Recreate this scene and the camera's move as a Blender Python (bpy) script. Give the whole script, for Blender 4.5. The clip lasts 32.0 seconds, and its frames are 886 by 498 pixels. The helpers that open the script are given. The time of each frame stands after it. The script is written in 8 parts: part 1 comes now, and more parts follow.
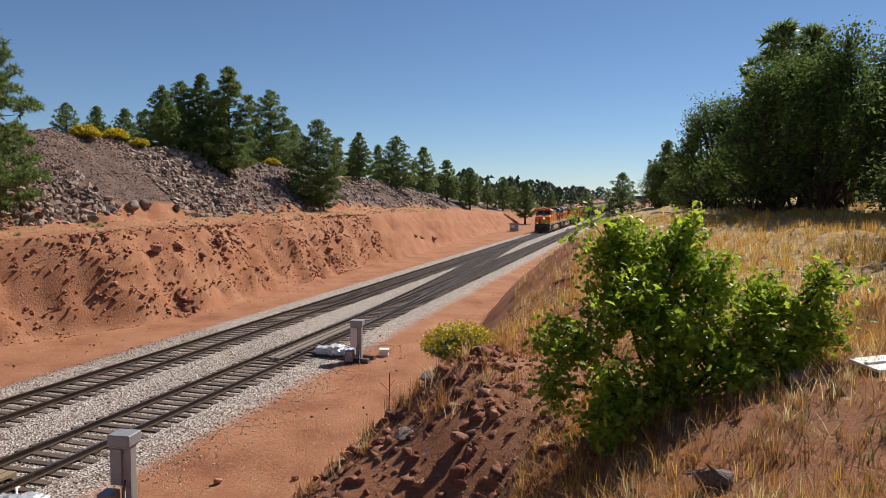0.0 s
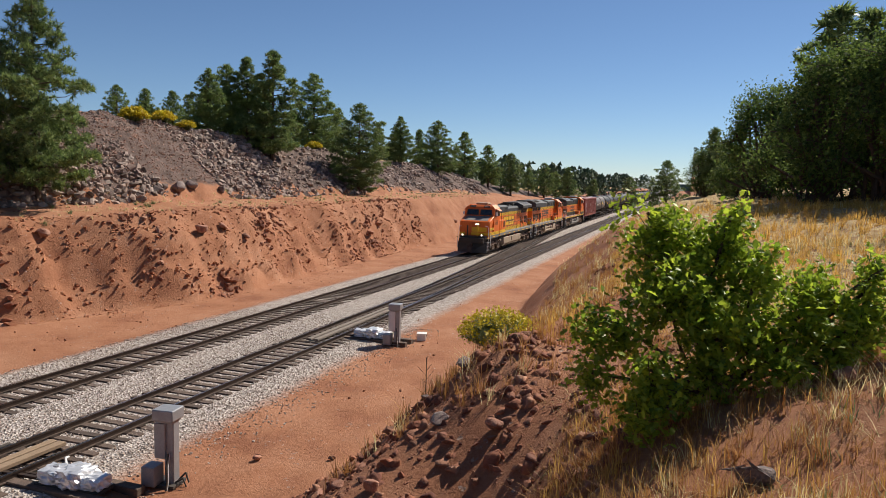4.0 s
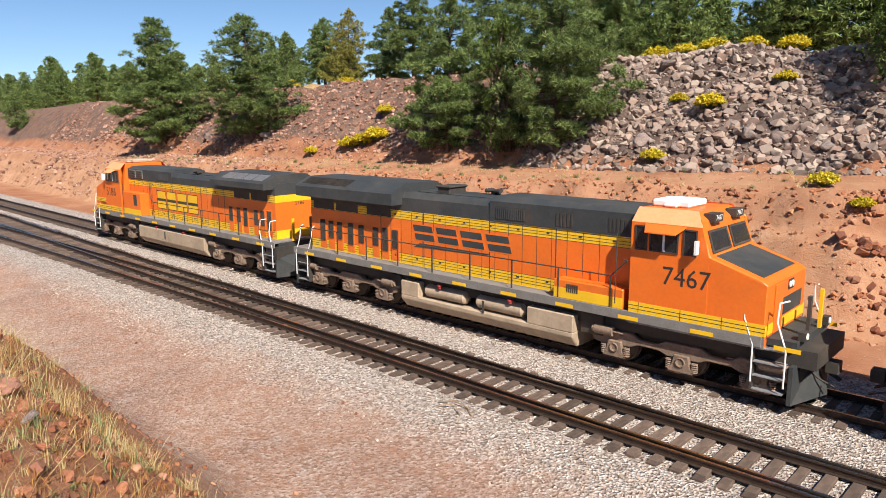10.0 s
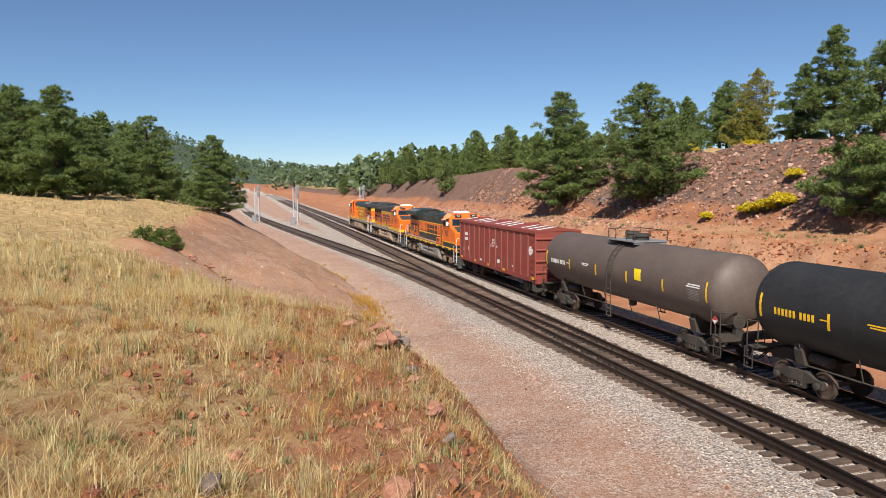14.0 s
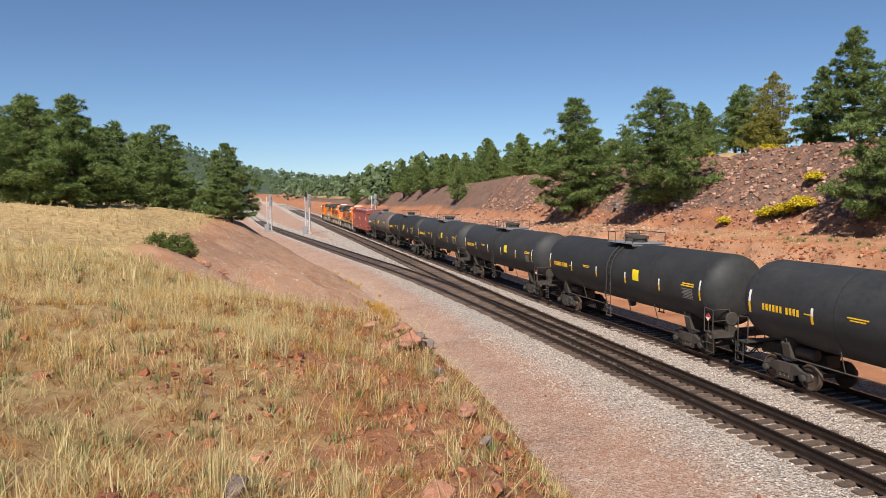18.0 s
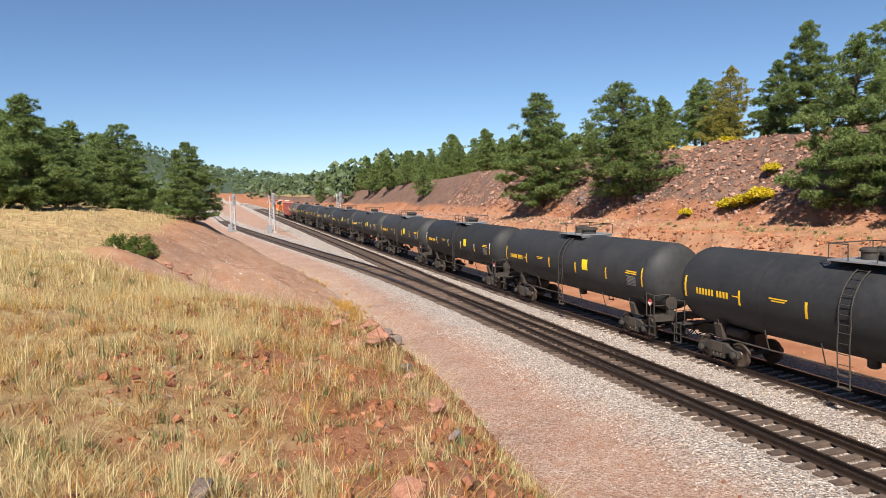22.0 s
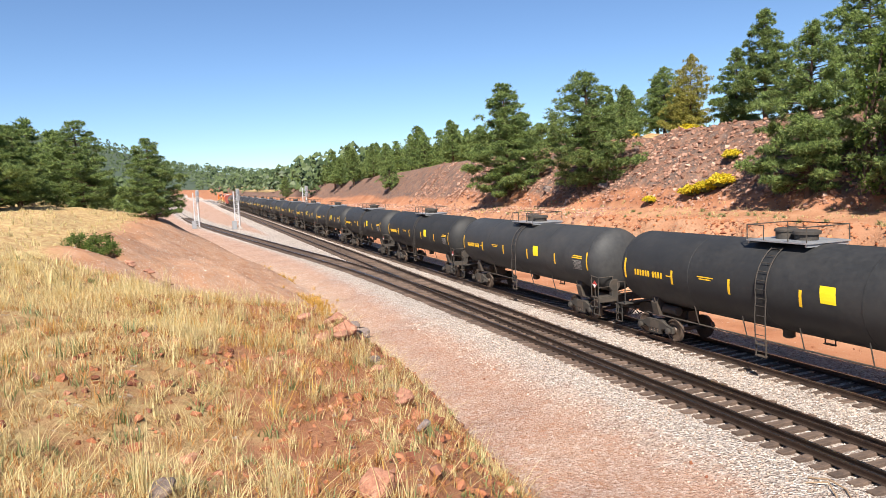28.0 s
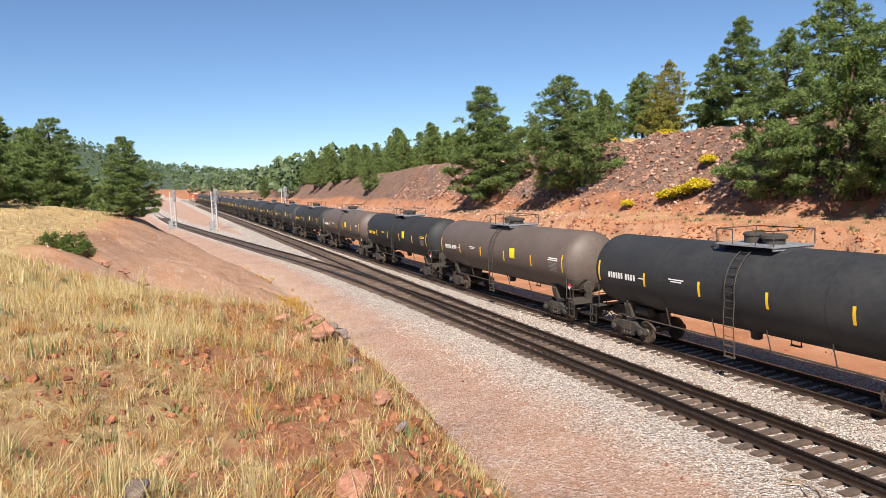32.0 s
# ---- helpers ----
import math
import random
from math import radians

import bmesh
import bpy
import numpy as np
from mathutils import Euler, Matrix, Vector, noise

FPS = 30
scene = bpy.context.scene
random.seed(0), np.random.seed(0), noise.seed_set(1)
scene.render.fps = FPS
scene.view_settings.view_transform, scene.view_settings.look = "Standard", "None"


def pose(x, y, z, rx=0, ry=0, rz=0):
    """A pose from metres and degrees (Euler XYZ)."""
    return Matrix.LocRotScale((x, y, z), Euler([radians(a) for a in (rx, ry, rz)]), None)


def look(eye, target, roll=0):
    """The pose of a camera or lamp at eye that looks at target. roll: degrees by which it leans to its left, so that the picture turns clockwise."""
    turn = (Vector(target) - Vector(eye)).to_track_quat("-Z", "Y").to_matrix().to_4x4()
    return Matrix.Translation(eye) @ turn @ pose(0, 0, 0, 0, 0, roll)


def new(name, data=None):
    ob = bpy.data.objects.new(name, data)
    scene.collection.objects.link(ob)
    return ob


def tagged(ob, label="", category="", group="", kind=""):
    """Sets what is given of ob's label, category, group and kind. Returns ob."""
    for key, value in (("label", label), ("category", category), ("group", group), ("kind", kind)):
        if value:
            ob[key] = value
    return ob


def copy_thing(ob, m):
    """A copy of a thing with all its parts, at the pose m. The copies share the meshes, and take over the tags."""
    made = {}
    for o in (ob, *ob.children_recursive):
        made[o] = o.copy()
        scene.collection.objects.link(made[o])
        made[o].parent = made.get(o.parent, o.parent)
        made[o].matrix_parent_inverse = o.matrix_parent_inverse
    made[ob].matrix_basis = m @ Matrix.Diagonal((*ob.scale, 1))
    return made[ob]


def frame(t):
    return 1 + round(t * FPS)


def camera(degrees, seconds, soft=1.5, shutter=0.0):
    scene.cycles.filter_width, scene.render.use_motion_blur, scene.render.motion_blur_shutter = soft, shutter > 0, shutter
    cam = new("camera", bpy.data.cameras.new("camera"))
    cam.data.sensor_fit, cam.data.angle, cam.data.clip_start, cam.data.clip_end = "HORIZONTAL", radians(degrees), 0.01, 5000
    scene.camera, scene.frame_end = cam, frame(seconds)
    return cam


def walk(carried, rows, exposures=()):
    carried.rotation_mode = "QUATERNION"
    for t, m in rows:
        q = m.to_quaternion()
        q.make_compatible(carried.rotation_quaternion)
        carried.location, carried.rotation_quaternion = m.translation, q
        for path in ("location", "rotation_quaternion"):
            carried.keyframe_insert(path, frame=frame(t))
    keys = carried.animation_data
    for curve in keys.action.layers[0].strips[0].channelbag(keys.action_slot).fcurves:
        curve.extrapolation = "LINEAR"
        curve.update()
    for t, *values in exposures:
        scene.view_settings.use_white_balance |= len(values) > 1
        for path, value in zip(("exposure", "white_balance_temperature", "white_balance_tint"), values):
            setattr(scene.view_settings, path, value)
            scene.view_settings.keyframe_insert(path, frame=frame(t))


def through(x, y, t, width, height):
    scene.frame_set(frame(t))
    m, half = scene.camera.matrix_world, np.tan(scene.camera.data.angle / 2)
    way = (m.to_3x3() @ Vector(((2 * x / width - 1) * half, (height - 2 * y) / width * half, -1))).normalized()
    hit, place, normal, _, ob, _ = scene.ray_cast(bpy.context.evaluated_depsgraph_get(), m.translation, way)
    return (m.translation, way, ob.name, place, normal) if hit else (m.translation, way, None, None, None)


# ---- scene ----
# Camera: held by someone standing on the bank beside the line, turning to follow the train.
cam = camera(64.5, 32.0, 0.5)
ROWS = """
0 0.306 0.164 6.895 85.705 -0.610 16.109
0.5 0.300 0.170 6.895 85.411 -1.083 15.713
1 0.299 0.220 6.897 86.208 -0.905 15.370
1.5 0.303 0.207 6.894 86.271 -0.902 15.899
2 0.306 0.182 6.899 86.391 -1.279 16.071
2.5 0.307 0.210 6.897 85.998 -1.456 16.687
4.5 0.297 0.197 6.891 84.133 -1.417 20.553
5 0.285 0.183 6.888 84.052 -1.417 21.988
5.5 0.274 0.173 6.887 84.210 -1.429 24.084
6 0.273 0.152 6.889 83.848 -1.739 25.765
6.5 0.229 0.155 6.882 83.587 -1.482 28.188
7 0.126 0.074 6.887 82.866 -1.919 37.328
7.5 0.100 0.130 6.884 81.684 -2.515 50.160
8 -0.006 0.138 6.840 80.368 -2.814 71.114
8.5 0.008 0.093 6.943 79.224 -3.354 90.112
9 -0.128 0.068 6.921 80.308 -0.523 101.994
9.5 -0.299 0.115 6.989 79.477 0.049 117.069
10 -0.328 0.211 6.991 79.696 0.412 132.694
10.5 -0.383 0.188 6.939 81.372 2.017 142.005
11 -0.226 0.302 7.013 82.710 0.819 150.882
11.5 -0.167 0.278 7.020 83.916 0.412 156.270
12 -0.135 0.271 7.011 84.225 0.814 159.207
12.5 -0.134 0.273 7.022 84.103 0.619 160.966
13 -0.122 0.287 7.026 84.444 0.662 162.256
13.5 -0.112 0.300 7.025 84.567 0.256 163.162
14 -0.113 0.324 7.026 85.025 0.299 163.710
14.5 -0.117 0.264 7.007 85.166 0.438 162.966
16.5 -0.014 -0.106 6.830 87.680 0.951 164.761
17 -0.043 -0.150 6.810 87.083 0.643 163.890
17.5 -0.009 -0.102 6.819 86.695 0.626 164.896
18 -0.012 -0.122 6.813 85.781 0.647 164.584
18.5 -0.012 -0.145 6.800 84.896 0.819 163.522
19 -0.016 -0.146 6.804 84.957 0.529 163.584
19.5 -0.017 -0.140 6.802 85.290 0.926 163.642
20 -0.031 -0.157 6.796 85.225 1.083 163.028
20.5 -0.032 -0.159 6.790 85.334 1.397 162.316
21 -0.038 -0.157 6.790 85.047 1.481 162.132
21.5 -0.037 -0.170 6.784 85.129 1.397 161.973
22 -0.032 -0.149 6.793 85.441 1.546 161.799
22.5 -0.034 -0.162 6.785 85.471 1.481 161.296
23 -0.025 -0.162 6.779 85.144 1.200 160.991
23.5 -0.030 -0.149 6.785 85.317 1.322 161.275
24 -0.047 -0.148 6.787 85.505 1.439 161.439
24.5 -0.065 -0.169 6.776 85.181 1.918 160.796
25 -0.083 -0.179 6.774 84.805 2.019 160.572
25.5 -0.085 -0.185 6.767 85.009 2.665 160.566
26 -0.094 -0.193 6.761 84.980 3.041 159.663
26.5 -0.086 -0.181 6.768 84.851 2.915 159.362
28.5 -0.077 -0.173 6.764 84.693 2.606 159.069
29 -0.101 -0.189 6.754 84.729 2.789 158.792
29.5 -0.125 -0.219 6.742 84.432 2.307 158.336
30 -0.123 -0.213 6.751 84.537 1.771 157.858
30.5 -0.087 -0.192 6.749 84.737 1.890 158.063
31 -0.084 -0.196 6.759 84.826 1.782 158.074
31.5 -0.085 -0.181 6.762 84.951 2.106 157.495
32 -0.077 -0.176 6.757 84.807 2.055 157.455"""
rows = []
for line in ROWS.strip().splitlines():
    t, x, y, z, rx, ry, rz = map(float, line.split())
    rows.append((t, pose(x, y, z, rx, ry, rz)))
walk(cam, rows, [(0, 0.28), (6, 0.34), (7.5, 0.46), (8.2, 0.7), (9, 0.98), (10, 0.74), (12, 0.54), (17, 0.48), (20, 0.60), (24, 0.86), (26, 1.02), (31, 1.06), (32, 0.84)])

# Light: late-morning sun from up the line on the camera's side, clear sky.
SUN_X, SUN_Y, SUN_Z = 0.45, 0.88, 1.0
world = bpy.data.worlds.new("sky")
scene.world = world
world.use_nodes = True
wn = world.node_tree.nodes
sky = wn.new("ShaderNodeTexSky")
sky.sky_type, sky.sun_disc = "NISHITA", False
sky.sun_elevation = math.atan2(SUN_Z, math.hypot(SUN_X, SUN_Y))
sky.sun_rotation = math.atan2(SUN_X, SUN_Y)
sky.altitude, sky.air_density, sky.dust_density, sky.ozone_density = 2100, 1.0, 0.2, 5.5
wn["Background"].inputs["Strength"].default_value = 0.070
world.node_tree.links.new(sky.outputs[0], wn["Background"].inputs[0])
sun = new("sun", bpy.data.lights.new("sun", "SUN"))
sun.data.energy, sun.data.angle, sun.data.color = 5.0, radians(0.53), (1.0, 0.925, 0.815)
sun.matrix_world = look((SUN_X * 60, SUN_Y * 60, SUN_Z * 60), (0, 0, 0))


# ---- materials ----
def rgb(c):
    return (c[0], c[1], c[2], 1.0)


def mat(name, a, b, scale=2.0, rough=0.8, metal=0.0, bump=0.3, fine=None, vary=0.0, dirt=None, dirt_scale=0.6, dirt_mix=0.5,
        spec=0.5, coat=0.0, bump_dist=0.02):
    """Two colours mixed by coarse and fine noise, dirt in patches, a relief from the fine noise, and a shift from object to object."""
    m = bpy.data.materials.new(name)
    m.use_nodes = True
    n, l = m.node_tree.nodes, m.node_tree.links
    p = n["Principled BSDF"]
    co = n.new("ShaderNodeTexCoord")
    big = n.new("ShaderNodeTexNoise")
    big.inputs["Scale"].default_value, big.inputs["Detail"].default_value = scale, 8
    big.inputs["Roughness"].default_value = 0.65
    small = n.new("ShaderNodeTexNoise")
    small.inputs["Scale"].default_value, small.inputs["Detail"].default_value = fine or scale * 9, 6
    ramp = n.new("ShaderNodeValToRGB")
    ramp.color_ramp.elements[0].position, ramp.color_ramp.elements[1].position = 0.32, 0.68
    ramp.color_ramp.elements[0].color, ramp.color_ramp.elements[1].color = rgb(a), rgb(b)
    l.new(co.outputs["Object"], big.inputs["Vector"])
    l.new(co.outputs["Object"], small.inputs["Vector"])
    mixf = n.new("ShaderNodeMath")
    mixf.operation = "MULTIPLY_ADD"
    mixf.inputs[1].default_value = 0.5
    half = n.new("ShaderNodeMath")
    half.operation = "MULTIPLY"
    half.inputs[1].default_value = 0.5
    l.new(big.outputs[0], half.inputs[0])
    l.new(small.outputs[0], mixf.inputs[0])
    l.new(half.outputs[0], mixf.inputs[2])
    l.new(mixf.outputs[0], ramp.inputs[0])
    col = ramp.outputs[0]
    if dirt:
        dn = n.new("ShaderNodeTexNoise")
        dn.inputs["Scale"].default_value, dn.inputs["Detail"].default_value = dirt_scale, 9
        dn.inputs["Roughness"].default_value = 0.7
        l.new(co.outputs["Object"], dn.inputs["Vector"])
        dr = n.new("ShaderNodeMapRange")
        dr.inputs[1].default_value, dr.inputs[2].default_value = 0.45, 0.72
        dr.inputs[4].default_value = dirt_mix
        l.new(dn.outputs[0], dr.inputs[0])
        mx = n.new("ShaderNodeMix")
        mx.data_type = "RGBA"
        l.new(dr.outputs[0], mx.inputs[0])
        l.new(col, mx.inputs[6])
        mx.inputs[7].default_value = rgb(dirt)
        col = mx.outputs[2]
    if vary:
        oi = n.new("ShaderNodeObjectInfo")
        mr = n.new("ShaderNodeMapRange")
        mr.inputs[3].default_value, mr.inputs[4].default_value = 1 - vary, 1 + vary
        l.new(oi.outputs["Random"], mr.inputs[0])
        hs = n.new("ShaderNodeHueSaturation")
        l.new(mr.outputs[0], hs.inputs["Value"])
        l.new(col, hs.inputs["Color"])
        col = hs.outputs[0]
    l.new(col, p.inputs["Base Color"])
    p.inputs["Metallic"].default_value = metal
    p.inputs["Specular IOR Level"].default_value = spec
    p.inputs["Coat Weight"].default_value = coat
    rr = n.new("ShaderNodeMapRange")
    rr.inputs[3].default_value, rr.inputs[4].default_value = max(0.05, rough - 0.12), min(1, rough + 0.12)
    l.new(small.outputs[0], rr.inputs[0])
    l.new(rr.outputs[0], p.inputs["Roughness"])
    if bump:
        bp = n.new("ShaderNodeBump")
        bp.inputs["Strength"].default_value, bp.inputs["Distance"].default_value = bump, bump_dist
        l.new(small.outputs[0], bp.inputs["Height"])
        l.new(bp.outputs[0], p.inputs["Normal"])
    return m


def leaf_mat(name, a, b, through=0.35, vary=0.12, rough=0.5):
    """Foliage: colour varies from leaf to leaf, with some light passing through."""
    m = bpy.data.materials.new(name)
    m.use_nodes = True
    n, l = m.node_tree.nodes, m.node_tree.links
    p = n["Principled BSDF"]
    geo = n.new("ShaderNodeNewGeometry")
    ramp = n.new("ShaderNodeValToRGB")
    ramp.color_ramp.elements[0].color, ramp.color_ramp.elements[1].color = rgb(a), rgb(b)
    l.new(geo.outputs["Random Per Island"], ramp.inputs[0])
    oi = n.new("ShaderNodeObjectInfo")
    mr = n.new("ShaderNodeMapRange")
    mr.inputs[3].default_value, mr.inputs[4].default_value = 1 - vary, 1 + vary
    l.new(oi.outputs["Random"], mr.inputs[0])
    hs = n.new("ShaderNodeHueSaturation")
    l.new(mr.outputs[0], hs.inputs["Value"])
    l.new(ramp.outputs[0], hs.inputs["Color"])
    l.new(hs.outputs[0], p.inputs["Base Color"])
    p.inputs["Roughness"].default_value = rough
    p.inputs["Specular IOR Level"].default_value = 0.35
    tr = n.new("ShaderNodeBsdfTranslucent")
    l.new(hs.outputs[0], tr.inputs["Color"])
    ms = n.new("ShaderNodeMixShader")
    ms.inputs[0].default_value = through
    l.new(p.outputs[0], ms.inputs[1])
    l.new(tr.outputs[0], ms.inputs[2])
    l.new(ms.outputs[0], n["Material Output"].inputs["Surface"])
    return m


def ground_mat():
    """Red volcanic dirt, with gravel, dry grass ground and rubble soil darkened like shaded gaps, where the terrain's
    zone says so.
    """
    m = bpy.data.materials.new("ground")
    m.use_nodes = True
    n, l = m.node_tree.nodes, m.node_tree.links
    p = n["Principled BSDF"]
    co = n.new("ShaderNodeTexCoord")

    def noi(scale, detail=8, rough=0.6):
        t = n.new("ShaderNodeTexNoise")
        t.inputs["Scale"].default_value, t.inputs["Detail"].default_value, t.inputs["Roughness"].default_value = scale, detail, rough
        l.new(co.outputs["Object"], t.inputs["Vector"])
        return t.outputs[0]

    def ramp(fac, *stops):
        r = n.new("ShaderNodeValToRGB")
        e = r.color_ramp.elements
        while len(e) < len(stops):
            e.new(0.5)
        for el, (pos, c) in zip(e, stops):
            el.position, el.color = pos, rgb(c)
        l.new(fac, r.inputs[0])
        return r.outputs[0]

    def mix(fac, a, b):
        x = n.new("ShaderNodeMix")
        x.data_type = "RGBA"
        l.new(fac, x.inputs[0])
        l.new(a, x.inputs[6])
        l.new(b, x.inputs[7])
        return x.outputs[2]

    def math2(op, a, b):
        x = n.new("ShaderNodeMath")
        x.operation = op
        x.use_clamp = True
        for i, v in enumerate((a, b)):
            if isinstance(v, (int, float)):
                x.inputs[i].default_value = v
            else:
                l.new(v, x.inputs[i])
        return x.outputs[0]

    zone = n.new("ShaderNodeVertexColor")
    zone.layer_name = "zone"
    sep = n.new("ShaderNodeSeparateColor")
    l.new(zone.outputs[0], sep.inputs[0])
    rough_edge = noi(1.6, 8, 0.75)

    def zoned(ch, soft=0.35):
        b = n.new("ShaderNodeMath")
        b.operation = "ADD"
        l.new(sep.outputs[ch], b.inputs[0])
        k = n.new("ShaderNodeMath")
        k.operation = "MULTIPLY_ADD"
        l.new(rough_edge, k.inputs[0])
        k.inputs[1].default_value, k.inputs[2].default_value = 1.2, -0.6
        l.new(k.outputs[0], b.inputs[1])
        r = n.new("ShaderNodeMapRange")
        r.inputs[1].default_value, r.inputs[2].default_value = 0.5 - soft / 2, 0.5 + soft / 2
        l.new(b.outputs[0], r.inputs[0])
        return r.outputs[0]

    dirt = ramp(noi(0.35, 9, 0.65), (0.3, (0.21, 0.078, 0.040)), (0.48, (0.36, 0.157, 0.082)), (0.72, (0.47, 0.245, 0.145)))
    dirt = mix(math2("MULTIPLY", noi(6, 6, 0.7), 0.5), dirt, ramp(noi(25, 4, 0.7), (0.35, (0.21, 0.08, 0.042)), (0.7, (0.48, 0.25, 0.15))))
    pale = ramp(noi(1.1, 8, 0.7), (0.35, (0.41, 0.225, 0.125)), (0.6, (0.58, 0.385, 0.245)))
    dirt = mix(math2("MULTIPLY", zone.outputs["Alpha"], math2("MULTIPLY", noi(0.5, 6, 0.6), 1.6)), dirt, pale)
    vor = n.new("ShaderNodeTexVoronoi")
    vor.inputs["Scale"].default_value = 16
    l.new(co.outputs["Object"], vor.inputs["Vector"])
    sepv = n.new("ShaderNodeSeparateColor")
    l.new(vor.outputs["Color"], sepv.inputs[0])
    gravel = ramp(sepv.outputs[0], (0.0, (0.19, 0.165, 0.145)), (0.35, (0.40, 0.355, 0.315)), (0.7, (0.53, 0.48, 0.435)), (1.0, (0.74, 0.70, 0.655)))
    grass = ramp(noi(3.0, 9, 0.75), (0.3, (0.24, 0.12, 0.06)), (0.46, (0.37, 0.24, 0.115)), (0.6, (0.50, 0.385, 0.19)), (0.8, (0.61, 0.50, 0.28)))
    # soil under the rubble, its colour darkened for the shade between stones
    rubble = ramp(noi(1.2, 9, 0.75), (0.3, (0.055, 0.04, 0.035)), (0.5, (0.13, 0.09, 0.075)), (0.75, (0.25, 0.17, 0.14)))
    c = mix(zoned(2), dirt, rubble)
    c = mix(zoned(1), c, grass)
    gz0 = zoned(0, 0.75)
    near = n.new("ShaderNodeMath")
    near.operation = "ADD"
    l.new(sep.outputs[0], near.inputs[0])
    wob = n.new("ShaderNodeMath")
    wob.operation = "MULTIPLY_ADD"
    l.new(rough_edge, wob.inputs[0])
    wob.inputs[1].default_value, wob.inputs[2].default_value = 0.5, -0.25
    l.new(wob.outputs[0], near.inputs[1])
    few = n.new("ShaderNodeMath")
    few.operation = "GREATER_THAN"
    l.new(near.outputs[0], few.inputs[0])
    l.new(sepv.outputs[1], few.inputs[1])
    gz = math2("MAXIMUM", math2("MULTIPLY", gz0, 0.86), math2("MULTIPLY", few.outputs[0], 0.42))
    c = mix(gz, c, gravel)
    l.new(c, p.inputs["Base Color"])
    p.inputs["Roughness"].default_value = 0.95
    p.inputs["Specular IOR Level"].default_value = 0.2
    bump = n.new("ShaderNodeBump")
    bump.inputs["Strength"].default_value, bump.inputs["Distance"].default_value = 1.0, 0.09
    hgt = n.new("ShaderNodeMath")
    hgt.operation = "MULTIPLY_ADD"
    l.new(noi(9, 8, 0.75), hgt.inputs[0])
    hgt.inputs[1].default_value = 0.8
    gd = n.new("ShaderNodeMath")
    gd.operation = "MULTIPLY"
    l.new(gz, gd.inputs[0])
    l.new(vor.outputs["Distance"], gd.inputs[1])
    l.new(gd.outputs[0], hgt.inputs[2])
    l.new(hgt.outputs[0], bump.inputs["Height"])
    l.new(bump.outputs[0], p.inputs["Normal"])
    return m


GROUND = ground_mat()
RAIL = mat("rail_steel", (0.045, 0.034, 0.029), (0.11, 0.075, 0.058), 3, 0.5, 0.6, 0.2)
RAILTOP = mat("worn_rail_head", (0.34, 0.33, 0.33), (0.46, 0.45, 0.44), 3, 0.28, 1.0, 0.05)
TIE = mat("weathered_tie", (0.055, 0.037, 0.028), (0.135, 0.092, 0.070), 6, 0.9, 0, 0.7, vary=0.35, dirt=(0.20, 0.135, 0.10), dirt_scale=2)
PLANK = mat("planed_timber", (0.19, 0.125, 0.078), (0.31, 0.22, 0.14), 4, 0.85, 0, 0.4, vary=0.15)
PLANKG = mat("grey_weathered_plank", (0.13, 0.105, 0.085), (0.24, 0.20, 0.165), 5, 0.9, 0, 0.5, vary=0.15)
STONE_G = mat("ballast_stone", (0.22, 0.19, 0.17), (0.50, 0.46, 0.42), 5, 0.9, 0, 0.5, vary=0.2)
ROCK_R = mat("red_rock", (0.19, 0.075, 0.043), (0.42, 0.21, 0.14), 2.2, 0.93, 0, 0.9, vary=0.2, dirt=(0.45, 0.27, 0.19), dirt_scale=1.5)
ROCK_G = mat("lava_rock", (0.10, 0.075, 0.068), (0.30, 0.235, 0.21), 2.0, 0.93, 0, 0.9, vary=0.25, dirt=(0.36, 0.25, 0.20), dirt_scale=1.2)
ORANGE = mat("orange_paint", (0.72, 0.135, 0.012), (0.80, 0.175, 0.018), 1.1, 0.42, 0, 0.03, dirt=(0.42, 0.12, 0.035), dirt_scale=0.8, dirt_mix=0.35)
YELLOW = mat("yellow_paint", (0.80, 0.46, 0.012), (0.86, 0.53, 0.02), 1.5, 0.42, 0, 0.03, dirt=(0.5, 0.28, 0.04), dirt_mix=0.3)
BLACK = mat("dark_green_black_paint", (0.022, 0.026, 0.029), (0.045, 0.05, 0.052), 1.5, 0.66, 0, 0.04, dirt=(0.12, 0.10, 0.085), dirt_mix=0.4)
FRAME = mat("grimy_frame", (0.022, 0.020, 0.018), (0.055, 0.047, 0.040), 2.5, 0.75, 0, 0.2, dirt=(0.12, 0.085, 0.06), dirt_mix=0.5)
TRUCK = mat("dusty_bogie", (0.13, 0.085, 0.06), (0.32, 0.225, 0.16), 2.0, 0.85, 0, 0.3, dirt=(0.05, 0.04, 0.034), dirt_scale=1.4)
WHEEL = mat("wheel_steel", (0.06, 0.045, 0.036), (0.15, 0.11, 0.085), 4, 0.6, 0.4, 0.1)
TANKTAN = mat("dusty_fuel_tank", (0.36, 0.27, 0.185), (0.50, 0.39, 0.28), 1.0, 0.7, 0, 0.1, dirt=(0.18, 0.13, 0.09), dirt_scale=0.9, dirt_mix=0.6)
CARBLACK = mat("black_tank_paint", (0.018, 0.019, 0.021), (0.034, 0.035, 0.037), 0.7, 0.64, 0, 0.05, dirt=(0.07, 0.064, 0.058), dirt_scale=0.5, dirt_mix=0.4, vary=0.25, spec=0.35)
CARBROWN = mat("brown_tank_paint", (0.085, 0.063, 0.053), (0.125, 0.095, 0.08), 0.7, 0.6, 0, 0.05, dirt=(0.06, 0.05, 0.045), dirt_scale=0.5, dirt_mix=0.5)
